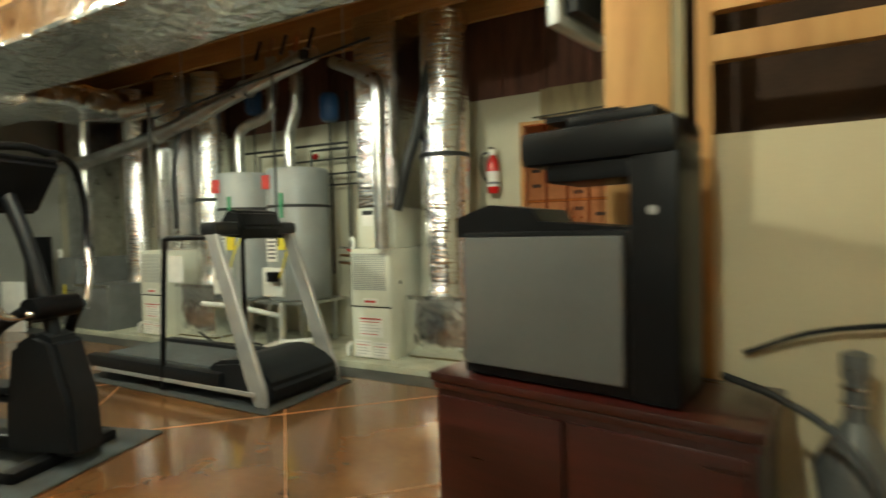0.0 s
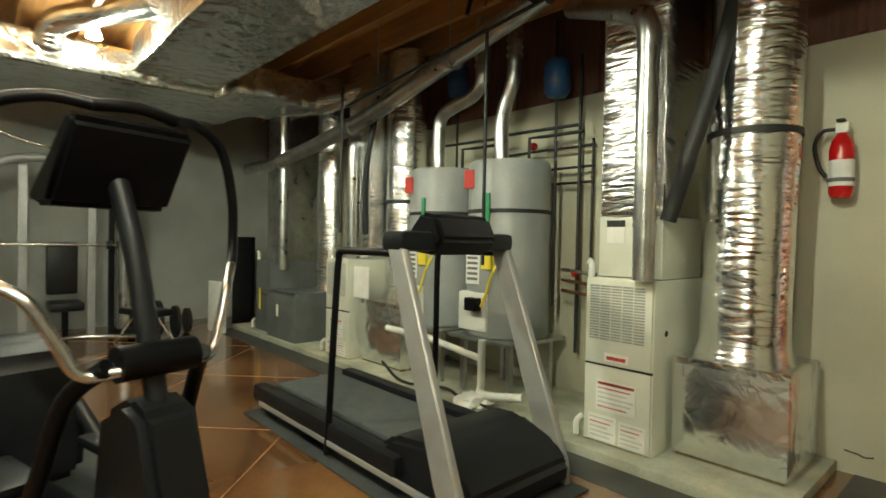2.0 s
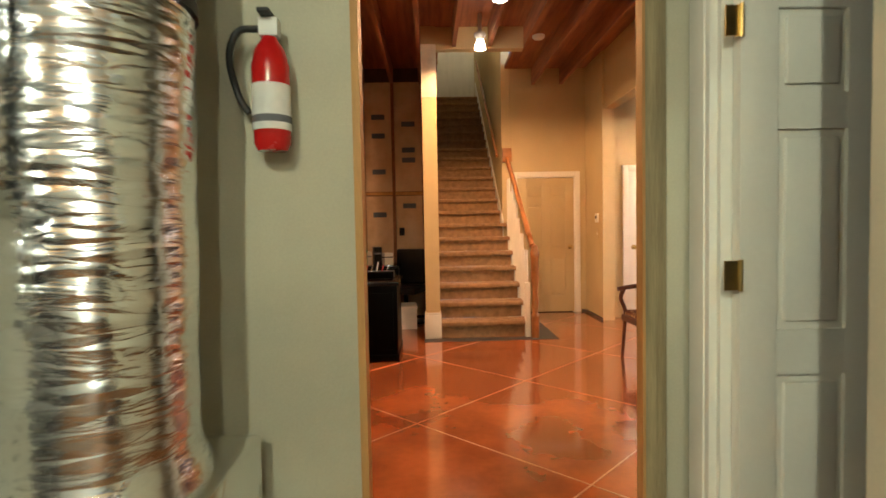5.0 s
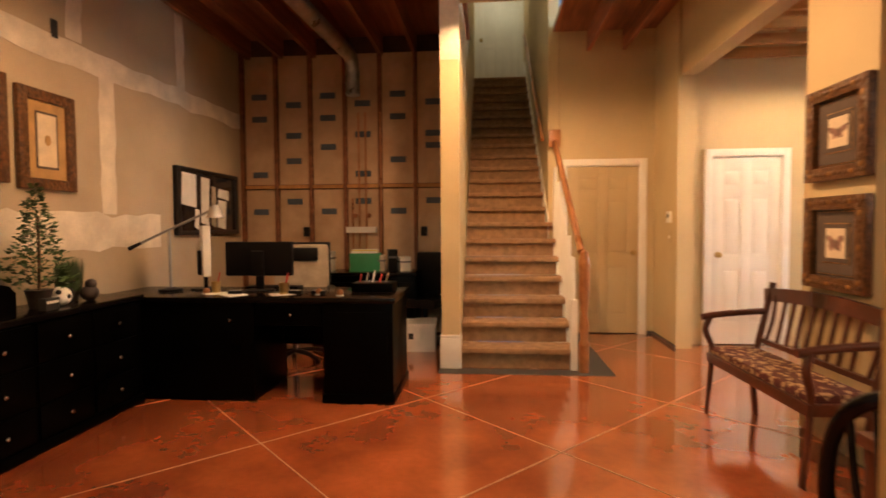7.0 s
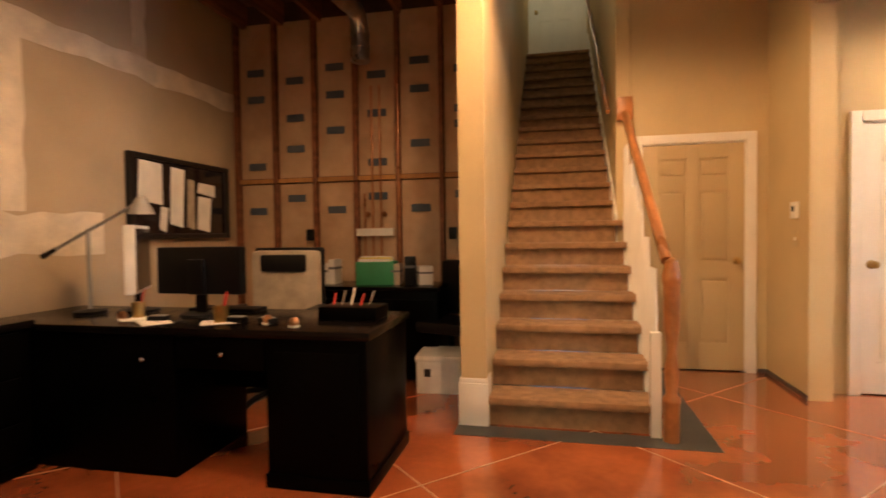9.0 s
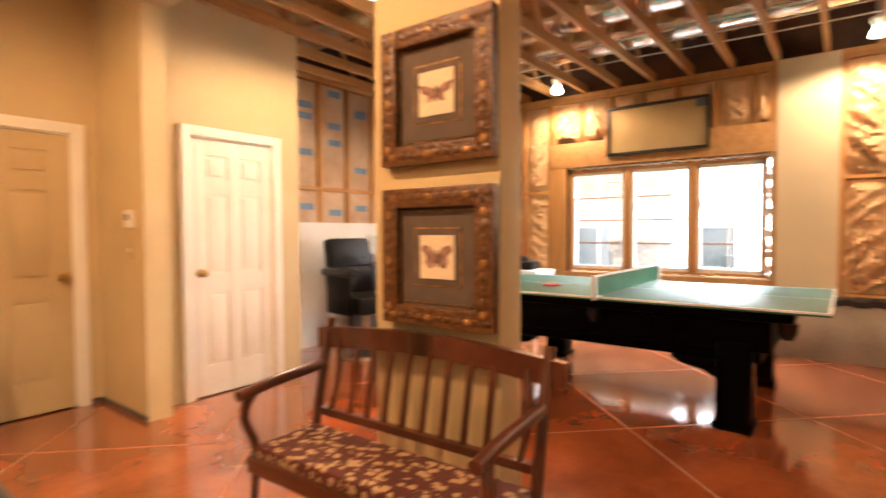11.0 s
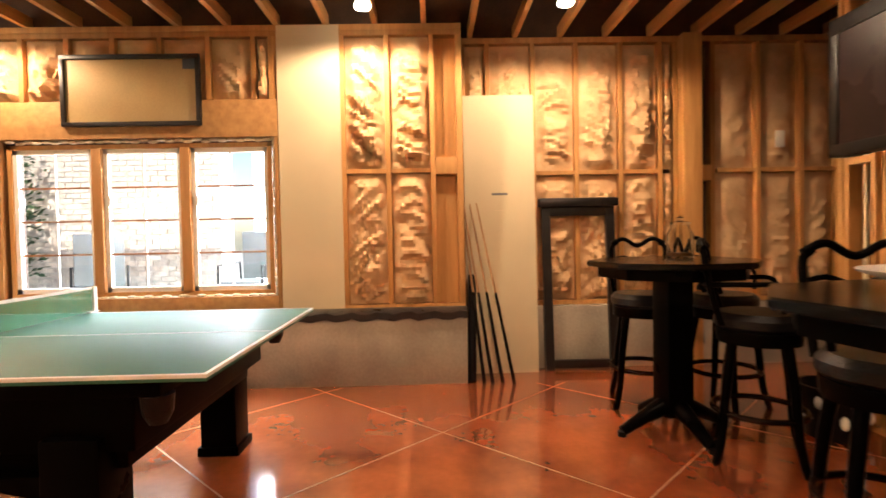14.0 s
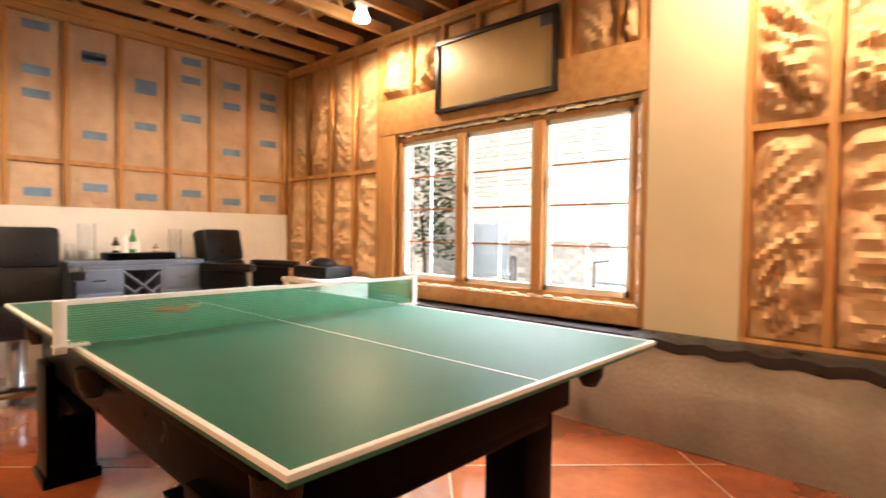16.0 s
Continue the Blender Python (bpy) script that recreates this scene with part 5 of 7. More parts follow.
for s in (-1, 1):
    part("side_rail", B((-1.07, 0.60, s * 0.36 - 0.05, s * 0.36 + 0.05, 0.09, 0.20), bevel=0.025), GREYPLA, tm)
    part("trim_strip", B((-0.95, 0.95, s * 0.405 - 0.008, s * 0.405 + 0.008, 0.075, 0.105), bevel=0.003), SILVER, tm, "silver trim strip")
bm = bmesh.new()
prism(bm, [(0.42, 0.02), (1.05, 0.02), (1.06, 0.14), (0.98, 0.22), (0.75, 0.30), (0.50, 0.27), (0.36, 0.17)], -0.36, 0.36)
bmesh.ops.bevel(bm, geom=bm.edges[:], offset=0.03, segments=2, affect="EDGES")
part("motor_hood", bm, GREYPLA, tm)
for s in (-1, 1):
    bm = bmesh.new()
    prism(bm, [(0.93, 0.0), (1.04, 0.0), (1.03, 0.12), (0.60, 1.22), (0.48, 1.22), (0.86, 0.16)], s * 0.37 - 0.022, s * 0.37 + 0.022)
    bmesh.ops.bevel(bm, geom=bm.edges[:], offset=0.008, segments=1, affect="EDGES")
    part("upright", bm, SILVER, tm, "silver upright")
    part("handrail", made(tube, [(0.52, s * 0.37, 1.17), (0.1, s * 0.37, 1.17), (0.03, s * 0.37, 1.16), (0.0, s * 0.37, 1.10), (-0.02, s * 0.385, 0.6), (-0.04, s * 0.40, 0.02)], 0.02), BLKPLA, tm, "black tubular handrail")
bm = bmesh.new()
prism(bm, [(0.40, 1.18), (0.60, 1.16), (0.68, 1.24), (0.62, 1.36), (0.50, 1.38), (0.40, 1.28)], -0.20, 0.20)
bmesh.ops.bevel(bm, geom=bm.edges[:], offset=0.02, segments=2, affect="EDGES")
part("console", bm, BLKPLA, tm, "black console")
part("crossbar", B((0.44, 0.62, -0.40, 0.40, 1.18, 1.28), bevel=0.035), GREYPLA, tm)
part("feet", B((0.9, 1.0, -0.36, 0.36, 0.0, 0.03)), STRAP, tm)

# elliptical trainer
em = thing("rubber_mat", "thin dark rubber mat under an elliptical trainer", "mat", -3.3, 1.25, 0.004, 15, "gym mats")
part("sheet", B((-1.25, 0.95, -0.45, 0.45, 0, 0.008), bevel=0.003), RUBBER, em)
el = thing("elliptical_trainer", "grey elliptical trainer with black console and curved handlebars", "exercise machine", -2.66, 1.42, 0.012, 15)
bm = bmesh.new()
prism(bm, [(-1.62, 0.08), (-0.98, 0.08), (-0.95, 0.30), (-1.05, 0.66), (-1.22, 0.74), (-1.50, 0.72), (-1.63, 0.52)], -0.22, 0.22)
bmesh.ops.bevel(bm, geom=bm.edges[:], offset=0.05, segments=3, affect="EDGES")
part("drive_housing", bm, GREYPLA, el, "grey rear drive housing")
part("yellow_badge", B((-1.50, -1.30, -0.223, -0.219, 0.28, 0.36)), BRASS, el)
part("base_rail", B((-1.4, 0.1, -0.06, 0.06, 0.05, 0.13), bevel=0.02), BLKPLA, el)
for x in (-1.5, 0.05):
    part("foot_bar", B((x - 0.05, x + 0.05, -0.30, 0.30, 0, 0.06), bevel=0.015), BLKPLA, el)
part("mast", made(tube, [(0.12, 0, 0.08), (0.05, 0, 0.6), (-0.10, 0, 1.12), (-0.24, 0, 1.42)], 0.038), GREYPLA, el)
bm = bmesh.new()
prism(bm, [(-0.22, 0.05), (0.24, 0.05), (0.22, 0.35), (0.12, 0.66), (0.0, 0.70), (-0.16, 0.62), (-0.18, 0.3)], -0.10, 0.10)
bmesh.ops.bevel(bm, geom=bm.edges[:], offset=0.03, segments=2, affect="EDGES")
part("front_shroud", bm, GREYPLA, el)
bm = bmesh.new()
prism(bm, [(-0.44, 1.37), (-0.40, 1.33), (-0.28, 1.33), (-0.10, 1.60), (-0.13, 1.645)], -0.21, 0.21)
bmesh.ops.bevel(bm, geom=bm.edges[:], offset=0.02, segments=2, affect="EDGES")
part("console", bm, BLKPLA, el, "black wedge-shaped console")
for s in (-1, 1):
    part("handlebar", made(tube, [(-0.12, s * 0.12, 1.66), (-0.18, s * 0.26, 1.67), (-0.22, s * 0.40, 1.60), (-0.24, s * 0.47, 1.40), (-0.26, s * 0.49, 1.20), (-0.20, s * 0.44, 1.10)], 0.021), BLKPLA, el)
    part("link_arm", made(tube, [(-0.20, s * 0.44, 1.11), (-0.08, s * 0.34, 1.04), (-0.03, s * 0.28, 0.92), (0.0, s * 0.22, 0.80), (0.05, s * 0.12, 0.80)], 0.02), CHROME, el, "bright steel link arm")
    part("swing_arm", made(tube, [(0.04, s * 0.16, 0.82), (-0.10, s * 0.22, 0.70), (-0.24, s * 0.24, 0.42), (-0.40, s * 0.24, 0.2)], 0.03), BLKPLA, el)
    part("pedal_arm", made(tube, [(-0.35, s * 0.22, 0.22), (-0.7, s * 0.2, 0.26), (-1.1, s * 0.2, 0.45)], 0.032), GREYPLA, el)
    bm = bmesh.new()
    box(bm, -0.85, -0.48, s * 0.20 - 0.08, s * 0.20 + 0.08, 0.28, 0.33, bevel=0.02)
    part("pedal", bm, GREYPLA, el)
    part("roller", made(rod, (-0.45, s * 0.17, 0.16), (-0.45, s * 0.23, 0.16), 0.05), PVC, el)
part("top_bar", made(tube, [(-0.12, -0.14, 1.66), (-0.10, 0, 1.675), (-0.12, 0.14, 1.66)], 0.022), BLKPLA, el)
part("pivot", made(rod, (0.03, -0.13, 0.82), (0.03, 0.13, 0.82), 0.06), BLKPLA, el)

# multi-gym
mg = thing("cable_machine", "tall dual-column cable multi-gym with chrome guards and barbell", "exercise machine", -8.0, 1.75, 0)
for y in (-0.72, 0.62):
    part("column_guard", made(rod, (0.0, y, 0.12), (0.0, y, 2.05), 0.10, seg=16), CHROME, mg, "bright metal column guard")
    part("column_frame", B((-0.13, -0.07, y - 0.16, y - 0.10, 0, 2.1)), BLKPLA, mg)
    part("pulley_arm", made(tube, [(0.0, y, 2.05), (0.05, y, 2.2), (0.14, y + 0.05, 2.22)], 0.03), IRON, mg)
    part("handle", made(tube, [(0.1, y - 0.03, 2.1), (0.12, y - 0.06, 1.9), (0.12, y + 0.06, 1.9), (0.1, y + 0.03, 2.1)], 0.012), IRON, mg)
    part("foot", B((-0.5, 0.35, y - 0.04, y + 0.04, 0, 0.07)), BLKPLA, mg)
for y in (-0.35, 0.30):
    part("inner_post", B((-0.25, -0.17, y - 0.04, y + 0.04, 0, 2.0)), SILVER, mg)
part("arch", made(tube, [(-0.05, -0.65, 1.95), (-0.1, -0.35, 2.08), (-0.1, 0.3, 2.08), (-0.05, 0.6, 1.95)], 0.05), SILVER, mg)
part("pull_bar", made(tube, [(0.1, -0.68, 2.34), (0.12, -0.3, 2.22), (0.12, 0.0, 2.18), (0.12, 0.35, 2.2), (0.1, 0.65, 2.3)], 0.016), CHROME, mg)
part("barbell", made(rod, (0.0, -1.15, 1.12), (0.0, 0.55, 1.12), 0.016), CHROME, mg)
for y in (-1.1, -0.95, 0.45):
    part("collar", made(rod, (0.0, y - 0.03, 1.12), (0.0, y + 0.03, 1.12), 0.05), IRON, mg)
part("seat", B((0.05, 0.42, -0.16, 0.16, 0.40, 0.50), bevel=0.03), LEATHER, mg)
part("backrest", B((-0.12, -0.02, -0.15, 0.15, 0.55, 1.15), bevel=0.03), LEATHER, mg)
part("seat_post", B((0.15, 0.22, -0.03, 0.03, 0, 0.40)), BLKPLA, mg)
part("stay", made(tube, [(0.2, -0.3, 0.05), (0.45, 0.1, 0.12), (0.5, 0.7, 0.08)], 0.025), CHROME, mg)
for i, (x, y, r) in enumerate(((0.15, 0.95, 0.22), (0.25, 1.12, 0.19), (0.1, 1.3, 0.16))):
    wp = thing("weight_plate", "black iron weight plate standing on edge", "weight plate", -8.0 + x, 1.75 + y, 0, 0, "weight plates")
    part("disc", made(rod, (0, -0.02, r), (0, 0.02, r), r, seg=24), IRON, wp)
wb = thing("weight_bench", "black padded bench on bright steel legs", "bench", -7.35, 2.45, 0, 20)
part("pad", B((-0.3, 0.3, -0.14, 0.14, 0.34, 0.42), bevel=0.03), LEATHER, wb)
for x in (-0.24, 0.24):
    part("leg", made(tube, [(x, -0.2, 0.02), (x * 0.8, 0, 0.34), (x, 0.2, 0.02)], 0.018, smooth=False), CHROME, wb)
bd = thing("white_board", "plain white board leaning beside the pad", "board", -7.75, 3.36, 0, 12)
part("sheet", B((-0.19, 0.19, 0, 0.03, 0, 0.66), bevel=0.003), PAPER, bd)
bp = thing("black_board", "tall black panel standing against the wall", "panel", -8.3, 3.9, 0, 10)
part("sheet", B((-0.25, 0.25, 0, 0.06, 0, 1.25), bevel=0.01), BLKPLA, bp)

# printer on its cabinet
pc = thing("printer_cabinet", "dark mahogany storage cabinet", "cabinet", -0.446, 1.648, 0, -10)
pc.scale = (1.110, 1.0, 0.927)
part("body", B((0.01, 0.95, 0.02, 0.44, 0.05, 0.67), bevel=0.004), MAHOG, pc)
part("top", B((-0.01, 0.97, 0.0, 0.46, 0.675, 0.71), bevel=0.008), MAHOG, pc)
part("moulding", B((0.0, 0.96, 0.008, 0.45, 0.645, 0.672), bevel=0.006), MAHOG, pc)
part("plinth", B((0.03, 0.93, 0.04, 0.42, 0, 0.05)), MAHOG, pc)
for a in (0.03, 0.49):
    part("door", B((a, a + 0.44, 0.004, 0.02, 0.08, 0.62), bevel=0.003), MAHOG, pc)
pt = thing("laser_printer", "large black and grey multifunction laser printer", "printer", -0.357, 1.670, 0.660, -10)
pt.scale = (1.421, 1.0, 1.421)
part("body", B((0.02, 0.545, 0.02, 0.30, 0.0, 0.365), bevel=0.02), BLKPLA, pt)
part("side_panel", B((0.03, 0.44, 0.0, 0.022, 0.03, 0.35), bevel=0.012), PANELG, pt, "plain grey side panel")
part("tower", B((0.45, 0.55, 0.01, 0.29, 0.0, 0.53), bevel=0.015), BLKPLA, pt)
bm = bmesh.new()
prism(bm, [(0.0, 0.35), (0.0, 0.40), (0.10, 0.43), (0.22, 0.415), (0.24, 0.385), (0.46, 0.365), (0.46, 0.35)], 0.03, 0.29)
part("output_tray", bm, BLKPLA, pt)
part("scanner", B((0.20, 0.55, 0.0, 0.29, 0.51, 0.59), bevel=0.02), BLKPLA, pt, "black scanner lid")
part("scanner_step", B((0.26, 0.55, 0.02, 0.28, 0.47, 0.515), bevel=0.01), BLKPLA, pt)
part("feeder", B((0.30, 0.50, 0.06, 0.28, 0.59, 0.62), bevel=0.012), BLKPLA, pt)
part("feed_tray", B((0.24, 0.42, 0.08, 0.27, 0.615, 0.628)), BLKPLA, pt)
part("button", made(rod, (0.50, 0.008, 0.40), (0.50, 0.014, 0.40), 0.01), SILVER, pt)
part("cable", made(tube, [(0.60, 0.2, 0.05), (0.70, 0.15, 0.03), (0.80, 0.10, -0.02), (0.86, 0.02, -0.12), (0.84, -0.02, -0.35)], 0.008), STRAP, pt)
tv0 = thing("wall_monitor", "flat monitor in a silver case on a wall bracket, seen edge-on", "monitor", -0.05, 2.6, 2.15, -14)
part("case", B((-0.06, 0.0, -0.3, 0.2, -0.05, 0.5), bevel=0.01), SILVER, tv0)
part("back", B((0.0, 0.07, -0.25, 0.15, 0.0, 0.45), bevel=0.01), BLKPLA, tv0)
part("arm", B((0.06, 0.20, -0.05, 0.0, 0.15, 0.25)), PVC, tv0)
gs = thing("acoustic_guitar_case", "dim grey shapely case standing against the partition", "case", 0.86, 1.86, 0)
gs.scale = (0.9, 0.9, 0.81)
part("body", made(lathe, [(0.0, 0.0), (0.13, 0.02), (0.15, 0.2), (0.10, 0.42), (0.12, 0.55), (0.06, 0.70), (0.034, 0.74), (0.0, 0.74)]), GREYMET, gs)
part("neck", made(lathe, [(0.0, 0.735), (0.036, 0.735), (0.032, 0.88), (0.042, 0.90), (0.042, 0.98), (0.0, 1.0)]), GREYMET, gs)
for z in (0.80, 0.86, 0.93):
    part("band", made(ring, 0, 0, z, 0.034, 0.008, 0.012, 16), CHROME, gs, "bright band")
hk = thing("hose_on_wall", "grey hose hung along the partition", "hose", 0.58, 2.02, 0.74)
part("hose", made(tube, [(0, 0, 0.0), (0.25, -0.02, 0.10), (0.7, -0.02, 0.14), (1.2, 0, 0.12)], 0.009), GREYPLA, hk)
OFFSET = Vector((0, 0, 0))


# ---- office ----
def knob(bm, x, y, z, ax="y", s=-1):
    ball(bm, (x + (0.02 * s if ax == "x" else 0), y + (0.02 * s if ax == "y" else 0), z), 0.014)


dk = thing("desk", "black executive desk with pedestals and kneehole", "desk", -2.75, 7.64, 0)
part("top", B((-0.72, 1.56, -0.02, 0.66, 0.725, 0.765), bevel=0.008), BLKWOODG, dk)
part("pedestal", B((1.03, 1.54, 0.0, 0.64, 0.05, 0.724), bevel=0.006), BLKWOOD, dk)
part("plinth", B((1.02, 1.55, -0.01, 0.65, 0.0, 0.07), bevel=0.006), BLKWOOD, dk)
part("pedestal", B((-0.71, 0.52, 0.0, 0.62, 0.0, 0.724), bevel=0.006), BLKWOOD, dk)
part("drawer", B((0.53, 1.02, 0.0, 0.5, 0.56, 0.715), bevel=0.005), BLKWOOD, dk)
part("modesty_panel", B((0.52, 1.03, 0.57, 0.60, 0.30, 0.724)), BLKWOOD, dk)
part("drawer_knob", made(knob, 0.80, 0.0, 0.64), CHROME, dk, "small bright knob")
part("drawer_knob", made(knob, 0.35, 0.0, 0.60), CHROME, dk)
part("panel", B((1.07, 1.50, -0.006, 0.002, 0.12, 0.66), bevel=0.004), BLKWOOD, dk)
cz = thing("credenza", "long low black chest of drawers along the wall", "cabinet", -3.47, 5.78, 0)
part("body", B((0.0, 0.40, 0.0, 1.83, 0.06, 0.748), bevel=0.006), BLKWOOD, cz)
part("top", B((0.0, 0.43, -0.02, 1.835, 0.75, 0.79), bevel=0.008), BLKWOODG, cz)
part("plinth", B((0.0, 0.425, 0.0, 1.83, 0.0, 0.06), bevel=0.01), BLKWOOD, cz)
for a in (0.07, 0.50, 0.93, 1.36):
    for z0, z1 in ((0.075, 0.265), (0.28, 0.50), (0.515, 0.735)):
        dr_ = part("drawer", B((0.40, 0.414, a, a + 0.40, z0, z1), bevel=0.005), BLKWOOD, cz)
        part("drawer_knob", made(knob, 0.414, a + 0.20, (z0 + z1) / 2, "x", 1), CHROME, dr_, "small bright knob")
ht = thing("desk_hutch", "black desktop hutch with scrolled end", "cabinet", -3.46, 5.95, 0.791)
part("case", B((0.0, 0.34, 0.0, 0.52, 0.0, 0.34), bevel=0.006), BLKWOOD, ht)
bm = bmesh.new()
prism(bm, [(0.52, 0.0), (0.68, 0.0), (0.68, 0.13), (0.64, 0.17), (0.58, 0.185), (0.545, 0.23), (0.535, 0.30), (0.52, 0.34)], 0.02, 0.36, "x")
part("scroll_end", bm, BLKWOOD, ht)


def leafy(bm, c, rx, rz, n, seed, size=0.03, taper=True):
    r = random.Random(seed)
    for _ in range(n):
        f = r.random() ** 0.7 if taper else r.random()
        h = 1 - f if taper else r.random()
        rad = rx * (f if taper else 1) * math.sqrt(r.random()) * (0.75 + 0.5 * r.random())
        a = r.uniform(0, 6.283)
        p = Vector(c) + Vector((rad * math.cos(a), rad * math.sin(a), rz * h))
        d = Vector((math.cos(a), math.sin(a), r.uniform(-0.3, 0.7))).normalized() * size * r.uniform(0.7, 1.4)
        w = d.cross(Vector((r.uniform(-1, 1), r.uniform(-1, 1), 1))).normalized() * size * 0.35
        v = [bm.verts.new(p), bm.verts.new(p + d * 0.5 + w), bm.verts.new(p + d), bm.verts.new(p + d * 0.5 - w)]
        bm.faces.new(v)


tr = thing("potted_tree", "small conical green potted tree on a credenza", "plant", -3.24, 6.93, 0.791)
part("pot", made(lathe, [(0.05, 0), (0.07, 0.1), (0.075, 0.11), (0.06, 0.11)]), POT, tr)
part("trunk", made(tube, [(0, 0, 0.1), (0.01, 0, 0.3), (0, 0.01, 0.55)], 0.008), BARK, tr)
bm = bmesh.new()
leafy(bm, (0, 0, 0.13), 0.19, 0.62, 900, 3, 0.032)
part("crown", bm, LEAF, tr)
bs = thing("potted_grass", "dense dark green grass clump in a pot", "plant", -3.30, 7.23, 0.791)
part("pot", made(lathe, [(0.05, 0), (0.065, 0.08), (0.055, 0.08)]), POT, bs)
bm = bmesh.new()
r_ = random.Random(5)
for _ in range(380):
    a, q = r_.uniform(0, 6.283), 0.075 * math.sqrt(r_.random())
    p = Vector((q * math.cos(a), q * math.sin(a), 0.07))
    t_ = Vector((0.02 * math.cos(a), 0.02 * math.sin(a), r_.uniform(0.17, 0.23)))
    w_ = Vector((-math.sin(a), math.cos(a), 0)) * 0.004
    bm.faces.new([bm.verts.new(p - w_), bm.verts.new(p + w_), bm.verts.new(p + t_)])
part("blades", bm, LEAF, bs)
sb = thing("ornament_ball", "white and black patterned ball ornament", "ornament", -3.18, 7.02, 0.791)
part("ball", made(ball, (0, 0, 0.06), 0.06), PAPER, sb)
for a in range(6):
    part("patch", made(ball, (0.052 * math.cos(a * 1.05), 0.052 * math.sin(a * 1.05), 0.06 + 0.03 * (a % 2)), 0.016), STRAP, sb)
br = thing("bear_ornament", "small dark lumpy ornament", "ornament", -3.18, 7.26, 0.791)
bm = made(ball, (0, 0, 0.05), 0.055)
ball(bm, (0.01, 0.0, 0.11), 0.035)
part("body", bm, POT, br)
cb = thing("calendar_block", "small dark box with white lettering bars", "ornament", -3.14, 6.86, 0.791)
part("box", B((0, 0.05, -0.05, 0.05, 0, 0.07)), STRAP, cb)
for k in range(5):
    part("bar", B((0.05, 0.0515, -0.04 + 0.017 * k, -0.028 + 0.017 * k, 0.04, 0.055)), PAPER, cb)


def framed(name, label, m, w, h, fw, frame_m, layers, depth=0.035):
    """A picture: moulded frame round flat layers, local x across, z up, front towards -y. layers: (margin, material)."""
    p = new(name)
    p.matrix_world = m
    tagged(p, label, "picture", "framed pictures")
    part("backing", B((-w / 2 + 0.005, w / 2 - 0.005, -0.010, -0.002, 0.005, h - 0.005)), MATBRN, p)
    for k, b in enumerate(((-w / 2, -w / 2 + fw, 0, h), (w / 2 - fw, w / 2, 0, h), (-w / 2 + fw, w / 2 - fw, 0, fw), (-w / 2 + fw, w / 2 - fw, h - fw, h))):
        fr_ = part("frame_side", B((b[0], b[1], -depth, -0.001, b[2], b[3]), bevel=0.008), frame_m, p)
    for k, (mg_, mt_) in enumerate(layers):
        y = -0.012 - 0.0025 * k
        part("mount" if k < len(layers) - 1 else "print_sheet", B((-w / 2 + mg_, w / 2 - mg_, y - 0.002, y, mg_, h - mg_)), mt_, p)
    return p


def wing(p, cx, cz, s, y, up):
    for sx in (-1, 1):
        bm = bmesh.new()
        poly = [(0, 0.02), (0.35, 0.45), (0.75, 0.55), (0.85, 0.30), (0.55, 0.02), (0.62, -0.25), (0.42, -0.52), (0.2, -0.42), (0, -0.1)] if up else [(0, 0.1), (0.45, 0.35), (0.95, 0.42), (0.80, 0.05), (0.45, -0.08), (0.5, -0.38), (0.28, -0.40), (0, -0.15)]
        prism(bm, [(cx + sx * a * s, cz + b * s) for a, b in poly], y - 0.0015, y)
        part("wing", bm, WING, p)
    part("body", B((cx - 0.05 * s, cx + 0.05 * s, y - 0.002, y, cz - 0.4 * s, cz + 0.3 * s)), MATBRN, p)


lay = [(0.075, MATOCH), (0.14, MATBRN), (0.155, CREAM)]
q = framed("framed_picture", "dark carved frame with small antique print, on drywall", pose(-3.476, 6.745, 1.55, 0, 0, 90), 0.475, 0.665, 0.075, FRAMEBR, lay)
part("figure", made(ball, (0, -0.022, 0.33), 0.04, 0.8, 0.1, 1.3), DARKBAR, q)
part("figure", made(ball, (0.01, -0.022, 0.39), 0.03, 0.8, 0.1, 0.8), DARKBAR, q)
q = framed("framed_picture", "dark carved frame with small faded print, on drywall", pose(-3.476, 7.28, 1.525, 0, 0, 90), 0.46, 0.655, 0.075, FRAMEBR, lay)
part("figure", made(ball, (0, -0.022, 0.33), 0.03, 0.8, 0.1, 1.2), MATOCH, q)
for z, lab, u in ((1.508, "carved brown frame with a moth print, on a column", False), (0.895, "carved brown frame with a butterfly print, on a column", True)):
    q = framed("framed_picture", lab, pose(1.403, 7.072, z, 0, 0, -90), 0.522, 0.525, 0.075, FRAMEBR, [(0.085, FRAMEGO), (0.09, MATBRN), (0.15, FRAMEGO), (0.156, MATBRN), (0.18, CREAM)], 0.05)
    wing(q, 0.0, 0.262, 0.085, -0.0245, u)
    for k in range(12):
        a = -0.238 + k * 0.476 / 11
        for zz in (0.035, 0.490):
            part("carving", made(ball, (a, -0.052, zz), 0.013, 1.3, 0.3, 1, 8, 6), FRAMEGO if k % 4 == 1 else FRAMEBR, q)
        if 0 < k < 11:
            for xx in (-0.224, 0.224):
                part("carving", made(ball, (xx, -0.052, 0.02 + k * 0.045), 0.013, 1, 0.3, 1.3, 8, 6), FRAMEGO if k % 4 == 1 else FRAMEBR, q)

ntv = thing("pin_board", "black framed dark board with pinned white papers", "notice board", -3.476, 8.70, 1.20)
part("board", B((0.0, 0.03, 0.0, 1.2, 0.0, 0.66), bevel=0.005), SCREEN, ntv)
